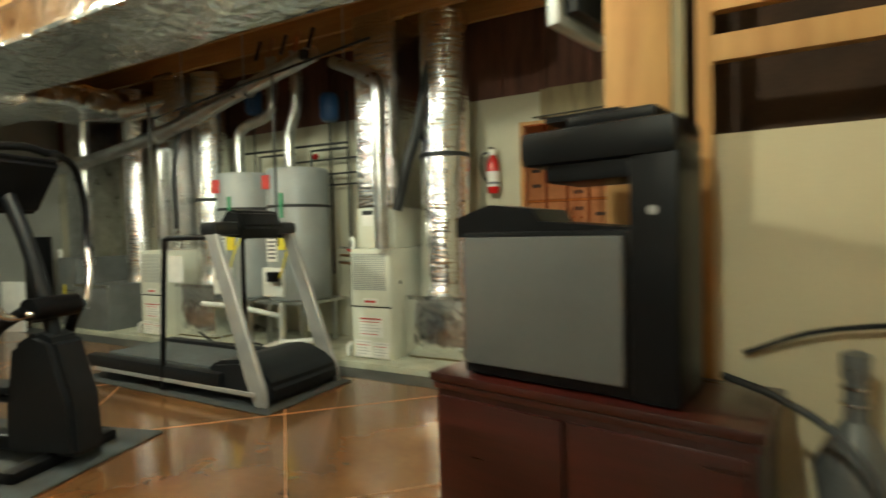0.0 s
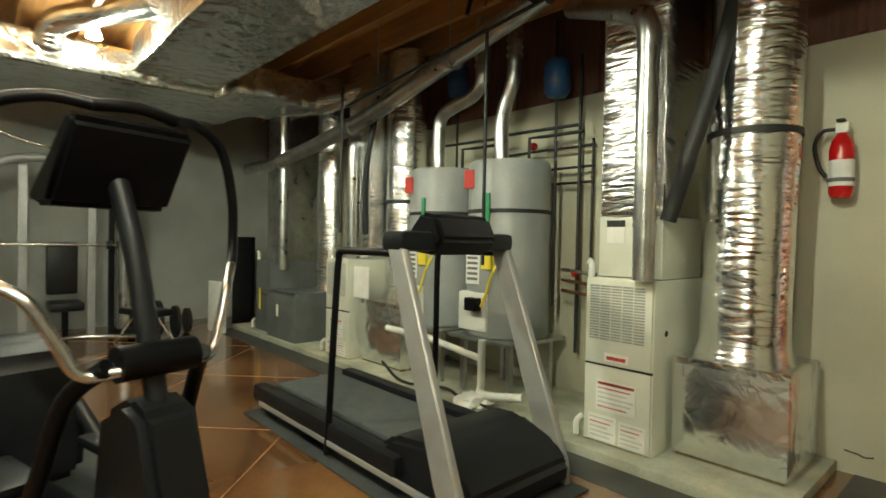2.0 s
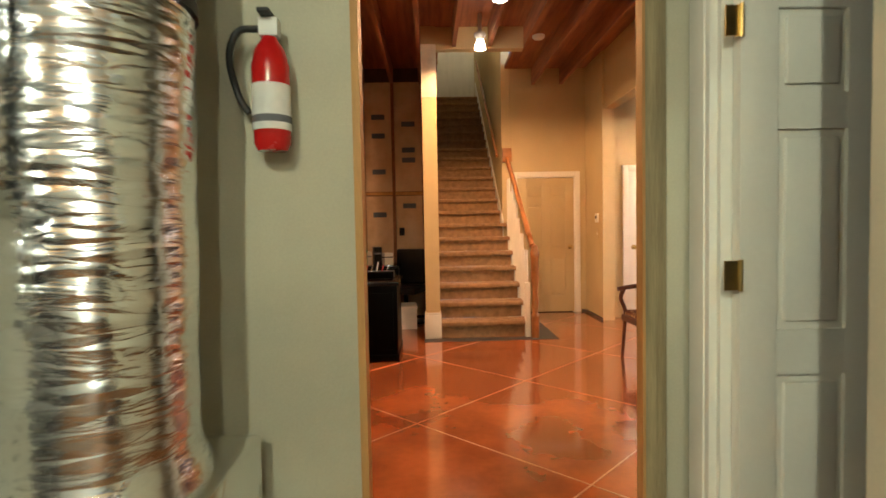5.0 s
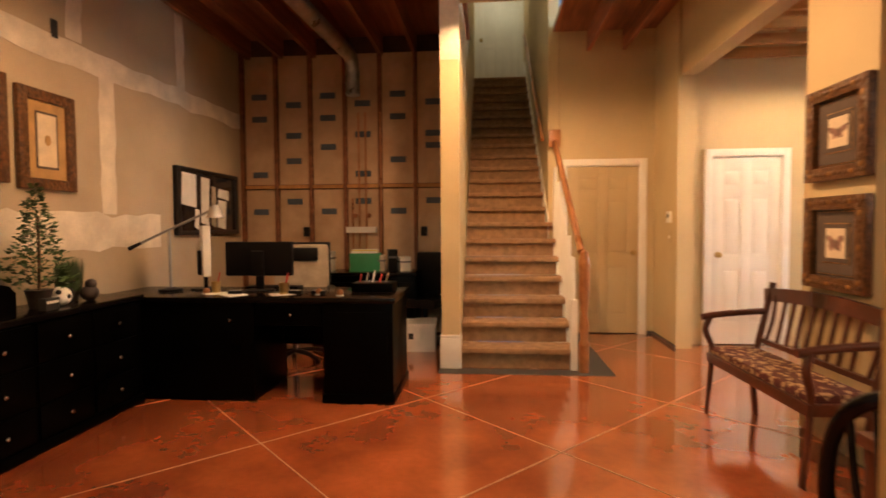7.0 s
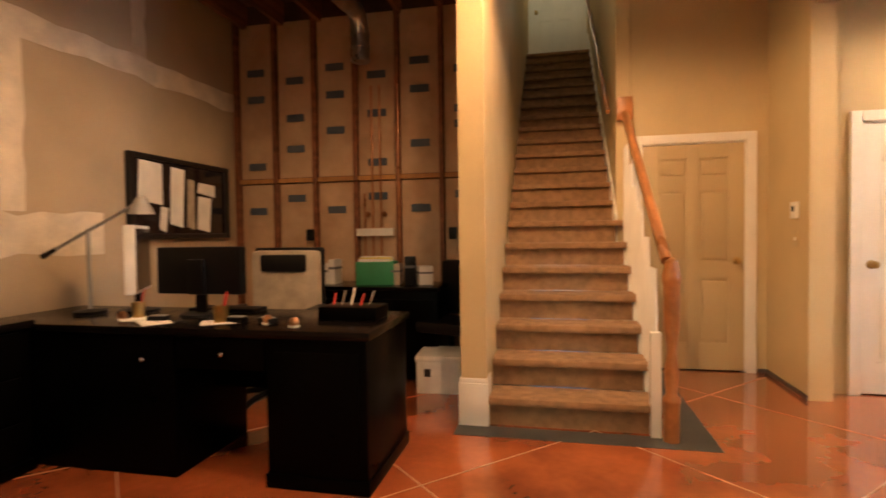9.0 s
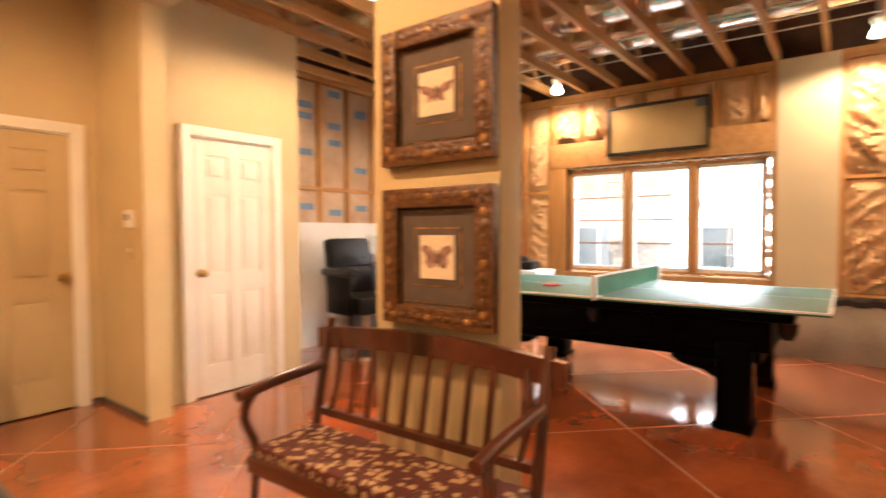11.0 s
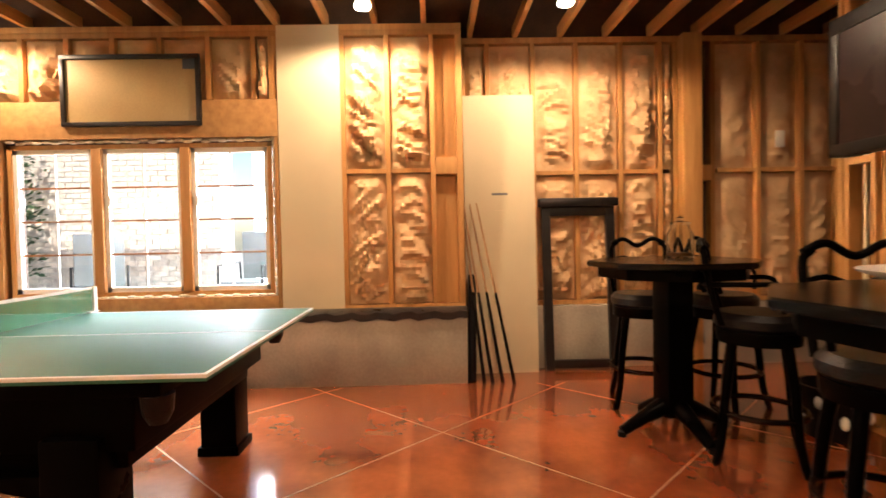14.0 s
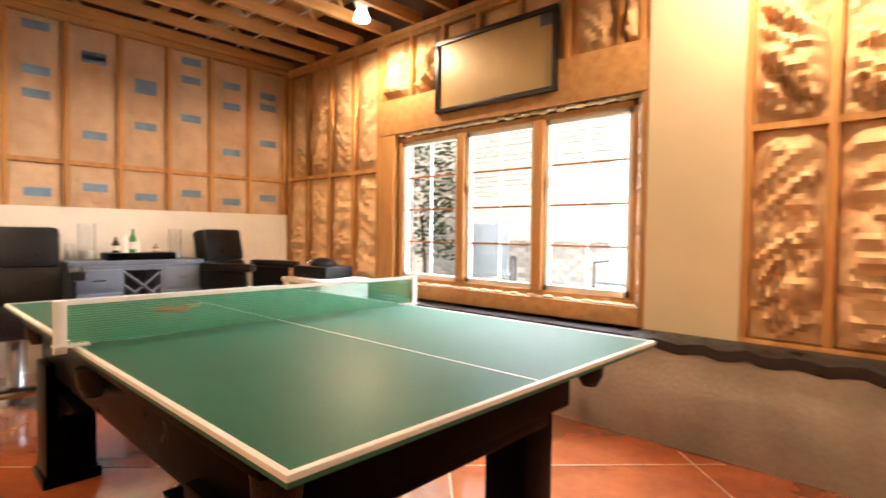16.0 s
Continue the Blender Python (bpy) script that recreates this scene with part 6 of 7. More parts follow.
for b in ((0.0, 0.05, 0.0, 0.05, 0.0, 0.66), (0.0, 0.05, 1.15, 1.2, 0.0, 0.66), (0.0, 0.05, 0.05, 1.15, 0.0, 0.04), (0.0, 0.05, 0.05, 1.15, 0.62, 0.66)):
    part("frame_side", B(b, bevel=0.005), FRAMEB, ntv)
for k, (y0, y1, z0, z1) in enumerate(((0.08, 0.34, 0.30, 0.60), (0.42, 0.60, 0.12, 0.58), (0.62, 0.72, 0.1, 0.5), (0.75, 0.95, 0.08, 0.36), (0.76, 1.0, 0.40, 0.48), (0.3, 0.4, 0.08, 0.25))):
    bm = bmesh.new()
    prism(bm, [(y0, z0), (y1 - 0.03 * (k % 2), z0 - 0.03), (y1, z1), (y0 + 0.02, z1 + 0.01)], 0.031, 0.033, "x")
    part("paper", bm, PAPER if k != 2 else TANLEA, ntv)


def swing_lamp(x, y, z):
    l_ = thing("desk_lamp", "swing-arm desk lamp with long grey arm and black shade", "lamp", x, y, z)
    part("base", made(lathe, [(0.0, 0), (0.09, 0.0), (0.09, 0.018), (0.02, 0.03), (0, 0.03)]), BLKPLA, l_)
    part("pole", made(rod, (0, 0, 0.02), (0, 0, 0.50), 0.012), SILVER, l_)
    part("arm", made(tube, [(-0.33, 0.02, 0.35), (0.0, 0.0, 0.49), (0.38, -0.03, 0.645)], 0.01, smooth=False), SILVER, l_)
    part("counterweight", made(rod, (-0.355, 0.02, 0.338), (-0.25, 0.015, 0.385), 0.018, 0.012), BLKPLA, l_)
    part("shade", made(lathe, [(0.02, 0.06), (0.035, 0.04), (0.07, -0.04), (0.065, -0.04), (0.03, 0.03)], (0.40, -0.03, 0.62)), SILVER, l_)
    return l_


swing_lamp(-3.06, 7.97, 0.766)


def monitor(name, label, x, y, z, rz, w, h, front=SCREEN, back=BLKPLA):
    m_ = thing(name, label, "monitor", x, y, z, rz)
    part("foot", made(lathe, [(0, 0), (0.12, 0.0), (0.11, 0.012), (0, 0.016)]), BLKPLA, m_)
    part("stand", B((-0.03, 0.03, -0.015, 0.015, 0.01, 0.18), bevel=0.004), BLKPLA, m_)
    part("housing", B((-w / 2, w / 2, -0.03, 0.03, 0.12, 0.12 + h), bevel=0.012), back, m_)
    part("screen", B((-w / 2 + 0.02, w / 2 - 0.02, 0.028, 0.032, 0.14, 0.10 + h)), front, m_)
    part("bracket", B((-0.05, 0.05, -0.06, -0.028, 0.12, 0.32), bevel=0.01), BLKPLA, m_)
    return m_


monitor("computer_monitor", "black flat monitor seen from behind on a desk", -2.345, 8.02, 0.766, 0, 0.54, 0.27)
monitor("computer_monitor", "white all-in-one computer angled on a desk", -2.84, 8.10, 0.766, -58, 0.46, 0.40, SCREEN, PVC)
oc = thing("office_chair", "high-back beige leather executive chair with black headrest", "chair", -2.36, 8.80, 0, 186)
for k in range(5):
    a = k * 2 * math.pi / 5
    part("base_leg", made(tube, [(0, 0, 0.10), (0.18 * math.cos(a), 0.18 * math.sin(a), 0.09), (0.31 * math.cos(a), 0.31 * math.sin(a), 0.05)], 0.022), BLKPLA, oc)
    part("caster", made(ball, (0.31 * math.cos(a), 0.31 * math.sin(a), 0.028), 0.028), BLKPLA, oc)
part("column", made(rod, (0, 0, 0.09), (0, 0, 0.42), 0.03), CHROME, oc)
part("seat", B((-0.27, 0.27, -0.26, 0.26, 0.42, 0.53), bevel=0.05), TANLEA, oc)
bm = bmesh.new()
box(bm, -0.27, 0.27, -0.33, -0.23, 0.50, 1.10, bevel=0.045)
part("backrest", bm, TANLEA, oc)
part("headrest", B((-0.18, 0.18, -0.235, -0.20, 0.94, 1.07), bevel=0.02), LEATHER, oc, "black headrest panel")
part("back_shell", B((-0.28, 0.28, -0.36, -0.325, 0.48, 1.12), bevel=0.02), LEATHER, oc)
for s in (-1, 1):
    part("armrest", B((s * 0.31 - 0.035, s * 0.31 + 0.035, -0.2, 0.18, 0.66, 0.70), bevel=0.018), LEATHER, oc)
    part("arm_support", made(tube, [(s * 0.26, 0.1, 0.46), (s * 0.32, 0.1, 0.55), (s * 0.31, 0.05, 0.66)], 0.018), BLKPLA, oc)
bc = thing("back_cabinet", "black office cabinet against the insulated wall", "cabinet", -2.45, 9.55, 0)
part("body", B((0.0, 1.14, 0.0, 0.5, 0.0, 0.74), bevel=0.006), BLKWOOD, bc)
part("top", B((-0.02, 1.16, -0.02, 0.5, 0.742, 0.775), bevel=0.006), BLKWOODG, bc)
for a in (0.03, 0.40, 0.77):
    part("door", B((a, a + 0.35, -0.012, 0.001, 0.06, 0.67), bevel=0.004), BLKWOOD, bc)
bk = thing("task_chair", "black high-backed chair beside the cabinet", "chair", -1.22, 9.66, 0, 160)
part("seat", B((-0.22, 0.22, -0.22, 0.22, 0.40, 0.5), bevel=0.04), LEATHER, bk)
part("backrest", B((-0.22, 0.22, -0.28, -0.2, 0.5, 0.98), bevel=0.04), LEATHER, bk)
part("column", made(rod, (0, 0, 0.02), (0, 0, 0.42), 0.03), BLKPLA, bk)
part("foot", made(lathe, [(0, 0), (0.25, 0.0), (0.22, 0.03), (0.03, 0.05)]), BLKPLA, bk)
gb = thing("file_box", "green open folder box with yellow files", "box", -1.90, 9.78, 0.776, 6)
part("box", B((-0.17, 0.17, -0.10, 0.10, 0, 0.20), bevel=0.006), GRNL, gb)
for k in range(5):
    part("folder", B((-0.15, 0.13, -0.08 + 0.035 * k, -0.07 + 0.035 * k, 0.02, 0.225 + 0.01 * (k % 3))), YELL if k % 2 else PAPER, gb)
for i, (x, w, h, m_) in enumerate(((-2.30, 0.06, 0.22, PAPER), (-1.72, 0.08, 0.18, TANLEA), (-1.60, 0.10, 0.24, BLKPLA), (-1.47, 0.12, 0.16, PAPER), (-2.38, 0.05, 0.18, PVC))):
    it = thing("desk_item", "upright stationery item on a black cabinet", "stationery", x, 9.78, 0.776, 8 * i)
    part("body", B((-w / 2, w / 2, -0.08, 0.08, 0, h), bevel=0.006), m_, it)
    part("band", B((-w / 2 - 0.001, w / 2 + 0.001, -0.081, 0.081, h * 0.6, h * 0.7)), DARKBAR, it)
fb = thing("file_storage_box", "white lidded file box on the floor", "box", -1.40, 9.20, 0, 4)
part("body", B((0, 0.33, 0, 0.38, 0, 0.26), bevel=0.006), PAPER, fb)
part("lid", B((-0.008, 0.338, -0.008, 0.388, 0.245, 0.285), bevel=0.006), PAPER, fb)
part("handle_hole", B((0.06, 0.11, -0.003, 0.0, 0.13, 0.19)), STRAP, fb)
r_ = random.Random(11)
for i in range(12):
    x, y = -2.68 + 1.35 * r_.random(), 7.70 + 0.16 * r_.random()
    if -2.2 < x < -1.9 and y > 7.95:
        continue
    it = thing("desk_item", "small loose item on a black desk", "stationery", x, y, 0.766, r_.uniform(-40, 40))
    kind_ = i % 4
    if kind_ == 0:
        part("sheet", B((-0.09, 0.09, -0.07, 0.07, 0, 0.004)), PAPER, it)
        part("edge", B((-0.08, 0.08, -0.06, 0.06, 0.004, 0.007)), PAPER, it)
    elif kind_ == 1:
        part("cup", made(lathe, [(0, 0), (0.03, 0), (0.035, 0.09), (0.03, 0.09), (0.026, 0.01)]), BRASS, it)
        part("pen", made(rod, (0, 0, 0.01), (0.03, 0.01, 0.16), 0.004), REDL, it)
    elif kind_ == 2:
        part("body", B((-0.05, 0.05, -0.03, 0.03, 0, 0.03), bevel=0.006), BLKPLA, it)
        part("keys", B((-0.04, 0.04, -0.02, 0.02, 0.03, 0.033)), SILVER, it)
    else:
        part("body", made(ball, (0, 0, 0.025), 0.025), COPPER, it)
        part("foot", B((-0.02, 0.02, -0.02, 0.02, 0, 0.01)), PAPER, it)
kb = thing("keyboard", "black computer keyboard on a desk", "keyboard", -2.3, 8.20, 0.766)
part("body", B((-0.22, 0.22, -0.07, 0.07, 0, 0.02), bevel=0.005), BLKPLA, kb)
tb_ = thing("desk_tray", "black desktop tray with pens and red items", "tray", -1.42, 8.02, 0.766)
part("tray", B((-0.16, 0.16, -0.1, 0.1, 0, 0.07), bevel=0.006), BLKWOOD, tb_)
for k in range(5):
    part("pen", made(rod, (-0.12 + 0.05 * k, 0, 0.05), (-0.11 + 0.055 * k, 0.02, 0.13 + 0.015 * (k % 3)), 0.006), (REDL, CHROME, PAPER)[k % 3], tb_)
ov = thing("office_duct", "galvanised round duct hanging below dark joists", "duct", -2.08, 8.12, 3.19)
part("horizontal_run", made(tube, [(-0.2, -2.6, 0.02), (-0.08, 0, 0.0), (0.02, 1.5, -0.02)], 0.08, 14), GALV, ov)
part("drop", made(tube, [(0.02, 1.45, -0.02), (0.04, 1.62, -0.05), (0.05, 1.68, -0.2), (0.05, 1.68, -0.46)], 0.075, 14), GALV, ov)
for z in (-0.22, -0.33, -0.44):
    part("crimp", made(ring, 0.05, 1.68, z, 0.074, 0.008, 0.02, 16), GALV, ov)

# ---- hall ----
bn = thing("settee", "dark wooden slat-back settee with floral upholstered seat", "bench", 0.925, 7.635, 0, -88)
W_, D_ = 1.06, 0.34
part("seat_cushion", B((0.02, W_ - 0.02, 0.02, D_ - 0.02, 0.39, 0.455), bevel=0.025), SEATF, bn, "dark red floral seat")
for b in ((0.0, W_, 0.0, 0.03), (0.0, W_, D_ - 0.03, D_), (0.0, 0.03, 0.03, D_ - 0.03), (W_ - 0.03, W_, 0.03, D_ - 0.03)):
    part("seat_rail", B((b[0], b[1], b[2], b[3], 0.35, 0.41), bevel=0.006), BENCHW, bn)
for x in (0.02, W_ - 0.02):
    part("front_leg", made(tube, [(x, 0.02, 0.66), (x - (0.02 if x < 0.5 else -0.02), -0.005, 0.56), (x, 0.03, 0.44), (x, 0.02, 0.25), (x, 0.0, 0.0)], 0.02, radii=(0.021, 0.015)), BENCHW, bn)
    part("back_leg", made(tube, [(x, D_ - 0.02, 0.0), (x, D_ - 0.04, 0.22), (x, D_ - 0.02, 0.42), (x, D_ + 0.03, 0.66), (x, D_ + 0.08, 0.88)], 0.02), BENCHW, bn)
    part("armrest", made(tube, [(x, D_ + 0.02, 0.69), (x, 0.2, 0.68), (x, 0.05, 0.665), (x, -0.04, 0.65)], 0.022), BENCHW, bn)
bm = bmesh.new()
for k in range(14):
    f0, f1 = k / 14, (k + 1) / 14
    z0, z1 = 0.80 + 0.035 * math.sin(math.pi * f0), 0.80 + 0.035 * math.sin(math.pi * f1)
    prism(bm, [(f0 * 1.14 - 0.04, z0 - 0.05), (f1 * 1.14 - 0.04, z1 - 0.05), (f1 * 1.14 - 0.04, z1 + 0.035), (f0 * 1.14 - 0.04, z0 + 0.035)], D_ + 0.055, D_ + 0.09)
bmesh.ops.remove_doubles(bm, verts=bm.verts[:], dist=0.0005)
part("top_rail", bm, BENCHW, bn)
part("lower_rail", B((0.03, W_ - 0.03, D_ - 0.01, D_ + 0.02, 0.485, 0.515)), BENCHW, bn)
for k in range(8):
    x = 0.20 + k * 0.092
    bm = bmesh.new()
    rot = Matrix.Translation((x, D_ + 0.005, 0.505)) @ Matrix.Rotation(radians(-11), 4, "X")
    box(bm, -0.012, 0.012, -0.006, 0.006, 0.0, 0.31, rot=rot)
    part("slat", bm, BENCHW, bn)
for x in (0.09, W_ - 0.09):
    part("side_slat", made(tube, [(x, D_, 0.50), (x + 0.02, D_ + 0.03, 0.65), (x, D_ + 0.06, 0.80)], 0.012), BENCHW, bn)

wc = thing("windsor_chair", "dark bow-back Windsor chair beside a table", "chair", 0.52, 5.22, 0, -58)
wc.scale = (0.93, 0.93, 0.93)
part("seat", made(lathe, [(0.0, 0.42), (0.20, 0.425), (0.225, 0.445), (0.21, 0.465), (0.12, 0.455), (0, 0.452)], seg=24), BLKWOODG, wc)
part("bow", made(tube, [(-0.20, -0.14, 0.46), (-0.21, -0.19, 0.70), (-0.15, -0.23, 0.90), (0, -0.25, 0.98), (0.15, -0.23, 0.90), (0.21, -0.19, 0.70), (0.20, -0.14, 0.46)], 0.02), BLKWOODG, wc)
for k in range(6):
    a = -0.135 + 0.054 * k
    part("spindle", made(tube, [(a * 0.8, -0.17, 0.46), (a, -0.21, 0.72), (a * 1.05, -0.235, 0.935 - 1.3 * a * a)], 0.009), BLKWOODG, wc)
for sx in (-1, 1):
    for sy in (-1, 1):
        part("leg", made(tube, [(sx * 0.13, sy * 0.13, 0.44), (sx * 0.17, sy * 0.17, 0.22), (sx * 0.20, sy * 0.20, 0.0)], 0.018), BLKWOODG, wc)
ht_ = thing("side_table", "small brown wooden table", "table", 0.70, 5.10, 0)
part("top", B((-0.30, 0.30, -0.30, 0.30, 0.70, 0.735), bevel=0.008), BENCHW, ht_)
for sx in (-1, 1):
    for sy in (-1, 1):
        part("leg", B((sx * 0.26 - 0.025, sx * 0.26 + 0.025, sy * 0.26 - 0.025, sy * 0.26 + 0.025, 0, 0.70), bevel=0.004), BENCHW, ht_)

# ---- game room ----
pl = thing("pool_table", "heavy black billiard table under a tennis top", "pool table", 4.185, 7.28, 0)
part("apron", B((-0.66, 0.66, -1.08, 1.08, 0.50, 0.74), bevel=0.012), BLKWOOD, pl)
part("cabinet", B((-0.60, 0.60, -1.02, 1.02, 0.42, 0.50), bevel=0.01), BLKWOOD, pl)
part("rail_cap", B((-0.72, 0.72, -1.20, 1.20, 0.70, 0.762), bevel=0.015), BLKWOOD, pl)
for sx in (-1, 1):
    for sy in (-1, 1):
        lg = part("leg", B((sx * 0.60 - 0.10, sx * 0.60 + 0.10, sy * 0.88 - 0.10, sy * 0.88 + 0.10, 0.0, 0.56), bevel=0.012), BLKWOOD, pl)
        part("foot", B((sx * 0.60 - 0.115, sx * 0.60 + 0.115, sy * 0.88 - 0.115, sy * 0.88 + 0.115, 0.0, 0.05), bevel=0.008), BLKWOOD, lg)
        bm = bmesh.new()
        prism(bm, [(sy * 0.78, 0.42), (sy * 0.50, 0.42), (sy * 0.56, 0.38), (sy * 0.70, 0.35), (sy * 0.78, 0.30)], sx * 0.60 - 0.05, sx * 0.60 + 0.05, "x")
        part("bracket", bm, BLKWOOD, lg)
        part("pocket", made(lathe, [(0.03, -0.10), (0.05, -0.06), (0.055, 0.0), (0.045, 0.0)], (sx * 0.66, sy * 1.16, 0.70)), LEATHER, pl)
part("pocket", made(lathe, [(0.03, -0.10), (0.05, -0.06), (0.055, 0.0), (0.045, 0.0)], (-0.70, 0, 0.70)), LEATHER, pl)
tt = thing("tennis_table_top", "green table tennis conversion top with white lines", "table tennis", 4.185, 7.28, 0.764)
part("board", B((-0.7625, 0.7625, -1.37, 1.37, 0.0, 0.022), bevel=0.003), TTGREEN, tt)
for b in ((-0.7625, -0.7485, -1.37, 1.37), (0.7485, 0.7625, -1.37, 1.37), (-0.7485, 0.7485, -1.37, -1.356), (-0.7485, 0.7485, 1.356, 1.37)):
    part("edge_line", B((*b, 0.0218, 0.0238)), LINE, tt)
part("edge_band", B((-0.7632, -0.7622, -1.37, 1.37, 0.012, 0.0225), (-0.7632, 0.7632, -1.3708, -1.3698, 0.012, 0.0225)), LINE, tt)
part("centre_line", B((-0.0025, 0.0025, -1.35, 1.35, 0.0218, 0.0232)), LINE, tt)
nt_ = thing("table_tennis_net", "green table tennis net with white tape and posts", "net", 4.185, 7.25, 0.787)
bm = bmesh.new()
for k in range(180):
    x = -0.80 + 1.6 * k / 179
    box(bm, x - 0.0016, x + 0.0016, -0.0008, 0.0008, 0.004, 0.142)
for k in range(16):
    z = 0.008 + 0.0085 * k
    box(bm, -0.80, 0.80, -0.0009, 0.0007, z - 0.0015, z + 0.0015)
tagged(part("mesh", bm, NETM, nt_), kind="stuff")
part("tape", B((-0.80, 0.80, -0.003, 0.003, 0.138, 0.154)), LINE, nt_)
for s in (-1, 1):
    part("post", B((s * 0.80 - 0.018, s * 0.80 + 0.018, -0.012, 0.012, -0.02, 0.155), bevel=0.003), PVC, nt_)
    part("clamp", B((min(s * 0.72, s * 0.82), max(s * 0.72, s * 0.82), -0.025, 0.025, 0.001, 0.008)), PVC, nt_)
pdl = thing("table_tennis_bat", "red rubber table tennis bat", "bat", 3.95, 7.85, 0.789, 20)
part("blade", made(lathe, [(0, 0), (0.075, 0.0), (0.075, 0.012), (0, 0.012)], seg=24), REDL, pdl)
part("handle", B((0.07, 0.17, -0.014, 0.014, 0.0, 0.02), bevel=0.005), CUEW, pdl)

mrr = thing("framed_board", "black framed mirror above the window, its reflection painted tan", "picture", 6.10, 7.04, 2.145)
# Tan panel and blue corner paint what the glass reflects
part("panel", B((0.0, 0.012, 0.02, 1.10, 0.02, 0.555)), OCHRE, mrr)
for b in ((0.0, 1.12, 0.0, 0.035), (0.0, 1.12, 0.54, 0.575), (0.0, 0.035, 0.035, 0.54), (1.085, 1.12, 0.035, 0.54)):
    part("frame_side", B((-0.02, 0.016, b[0], b[1], b[2], b[3]), bevel=0.005), FRAMEB, mrr)
part("blue_reflection_corner", B((-0.0025, 0.0, 0.036, 0.14, 0.455, 0.538)), BLUEGREY, mrr)

ln = thing("drywall_sheet", "cut drywall sheet leaning on studs with a slot", "drywall", 6.28, 4.27, 0)
bm = bmesh.new()
prism(bm, [(0.0, 0.0), (0.014, 0.0), (0.124, 2.43), (0.110, 2.43)], 0.0, 0.62)
part("sheet", bm, SHEET, ln)
part("slot", B((0.067, 0.08, 0.24, 0.38, 1.55, 1.57)), DARKBAR, ln)
part("scored_box", B((0.06, 0.0745, 0.245, 0.36, 1.415, 1.418)), CREAM, ln)
cues = thing("billiard_cue", "wooden billiard cue leaning in the corner", "cue", 6.16, 4.80, 0, 0, "cues")
part("shaft", made(rod, (0, 0, 0.72), (0.20, 0.10, 1.48), 0.011, 0.006), CUEW, cues)
part("butt", made(rod, (-0.19, -0.09, 0.0), (0, 0, 0.72), 0.016, 0.012), BLKWOODG, cues, "black butt")
for k, (dx, dy, r) in enumerate(((0.0, -0.07, 4), (0.03, 0.04, -8), (-0.05, -0.14, 10))):
    copy_thing(cues, pose(6.16 + dx, 4.80 + dy, 0, 0, 0, r))
bx = thing("cue_tube", "black cue carrying tube standing in the corner", "tube", 6.05, 4.87, 0)
part("tube", made(rod, (0, 0, 0.0), (0.22, -0.03, 0.86), 0.035), BLKPLA, bx)

ef = thing("empty_frame", "empty black mirror frame with cornice leaning on the wall", "frame", 6.30, 3.55, 0)
for b in ((0.0, 0.075, 0.0, 1.44), (0.575, 0.65, 0.0, 1.44)):
    bm = bmesh.new()
    prism(bm, [(0.0, b[2]), (0.045, b[2]), (0.165, b[3]), (0.12, b[3])], b[0], b[1])
    part("stile", bm, FRAMEB, ef)
part("rail", B((0.0, 0.05, 0.075, 0.575, 0.02, 0.09), bevel=0.006), FRAMEB, ef)
part("rail", B((0.115, 0.16, 0.075, 0.575, 1.36, 1.44), bevel=0.006), FRAMEB, ef)
part("cornice", B((0.07, 0.18, -0.03, 0.68, 1.44, 1.52), bevel=0.02), FRAMEB, ef)


def pub_table(x, y, rz):
    p = thing("pub_table", "tall black octagonal pub table on a pedestal", "table", x, y, 0, rz, "pub tables")
    oct_ = [(0.50 * math.cos(math.pi / 8 + k * math.pi / 4), 0.50 * math.sin(math.pi / 8 + k * math.pi / 4)) for k in range(8)]
    bm = made(prism, oct_, 1.005, 1.04, "z")
    bmesh.ops.bevel(bm, geom=bm.edges[:], offset=0.008, segments=2, affect="EDGES")
    part("top", bm, BLKWOODG, p)
    part("apron", made(prism, [(a * 0.86, b * 0.86) for a, b in oct_], 0.94, 1.004, "z"), BLKWOOD, p)
    part("column", B((-0.085, 0.085, -0.085, 0.085, 0.10, 0.94), bevel=0.02), BLKWOOD, p)
    for k in range(4):
        a = k * math.pi / 2
        part("foot", made(tube, [(0.06 * math.cos(a), 0.06 * math.sin(a), 0.16), (0.2 * math.cos(a), 0.2 * math.sin(a), 0.10), (0.34 * math.cos(a), 0.34 * math.sin(a), 0.03)], 0.045, radii=(0.055, 0.03)), BLKWOOD, p)
        part("glide", made(rod, (0.34 * math.cos(a), 0.34 * math.sin(a), 0.0), (0.34 * math.cos(a), 0.34 * math.sin(a), 0.03), 0.025), BLKPLA, p)
    return p


pub_table(4.87, 3.74, 10)
pub_table(3.00, 3.82, 12)


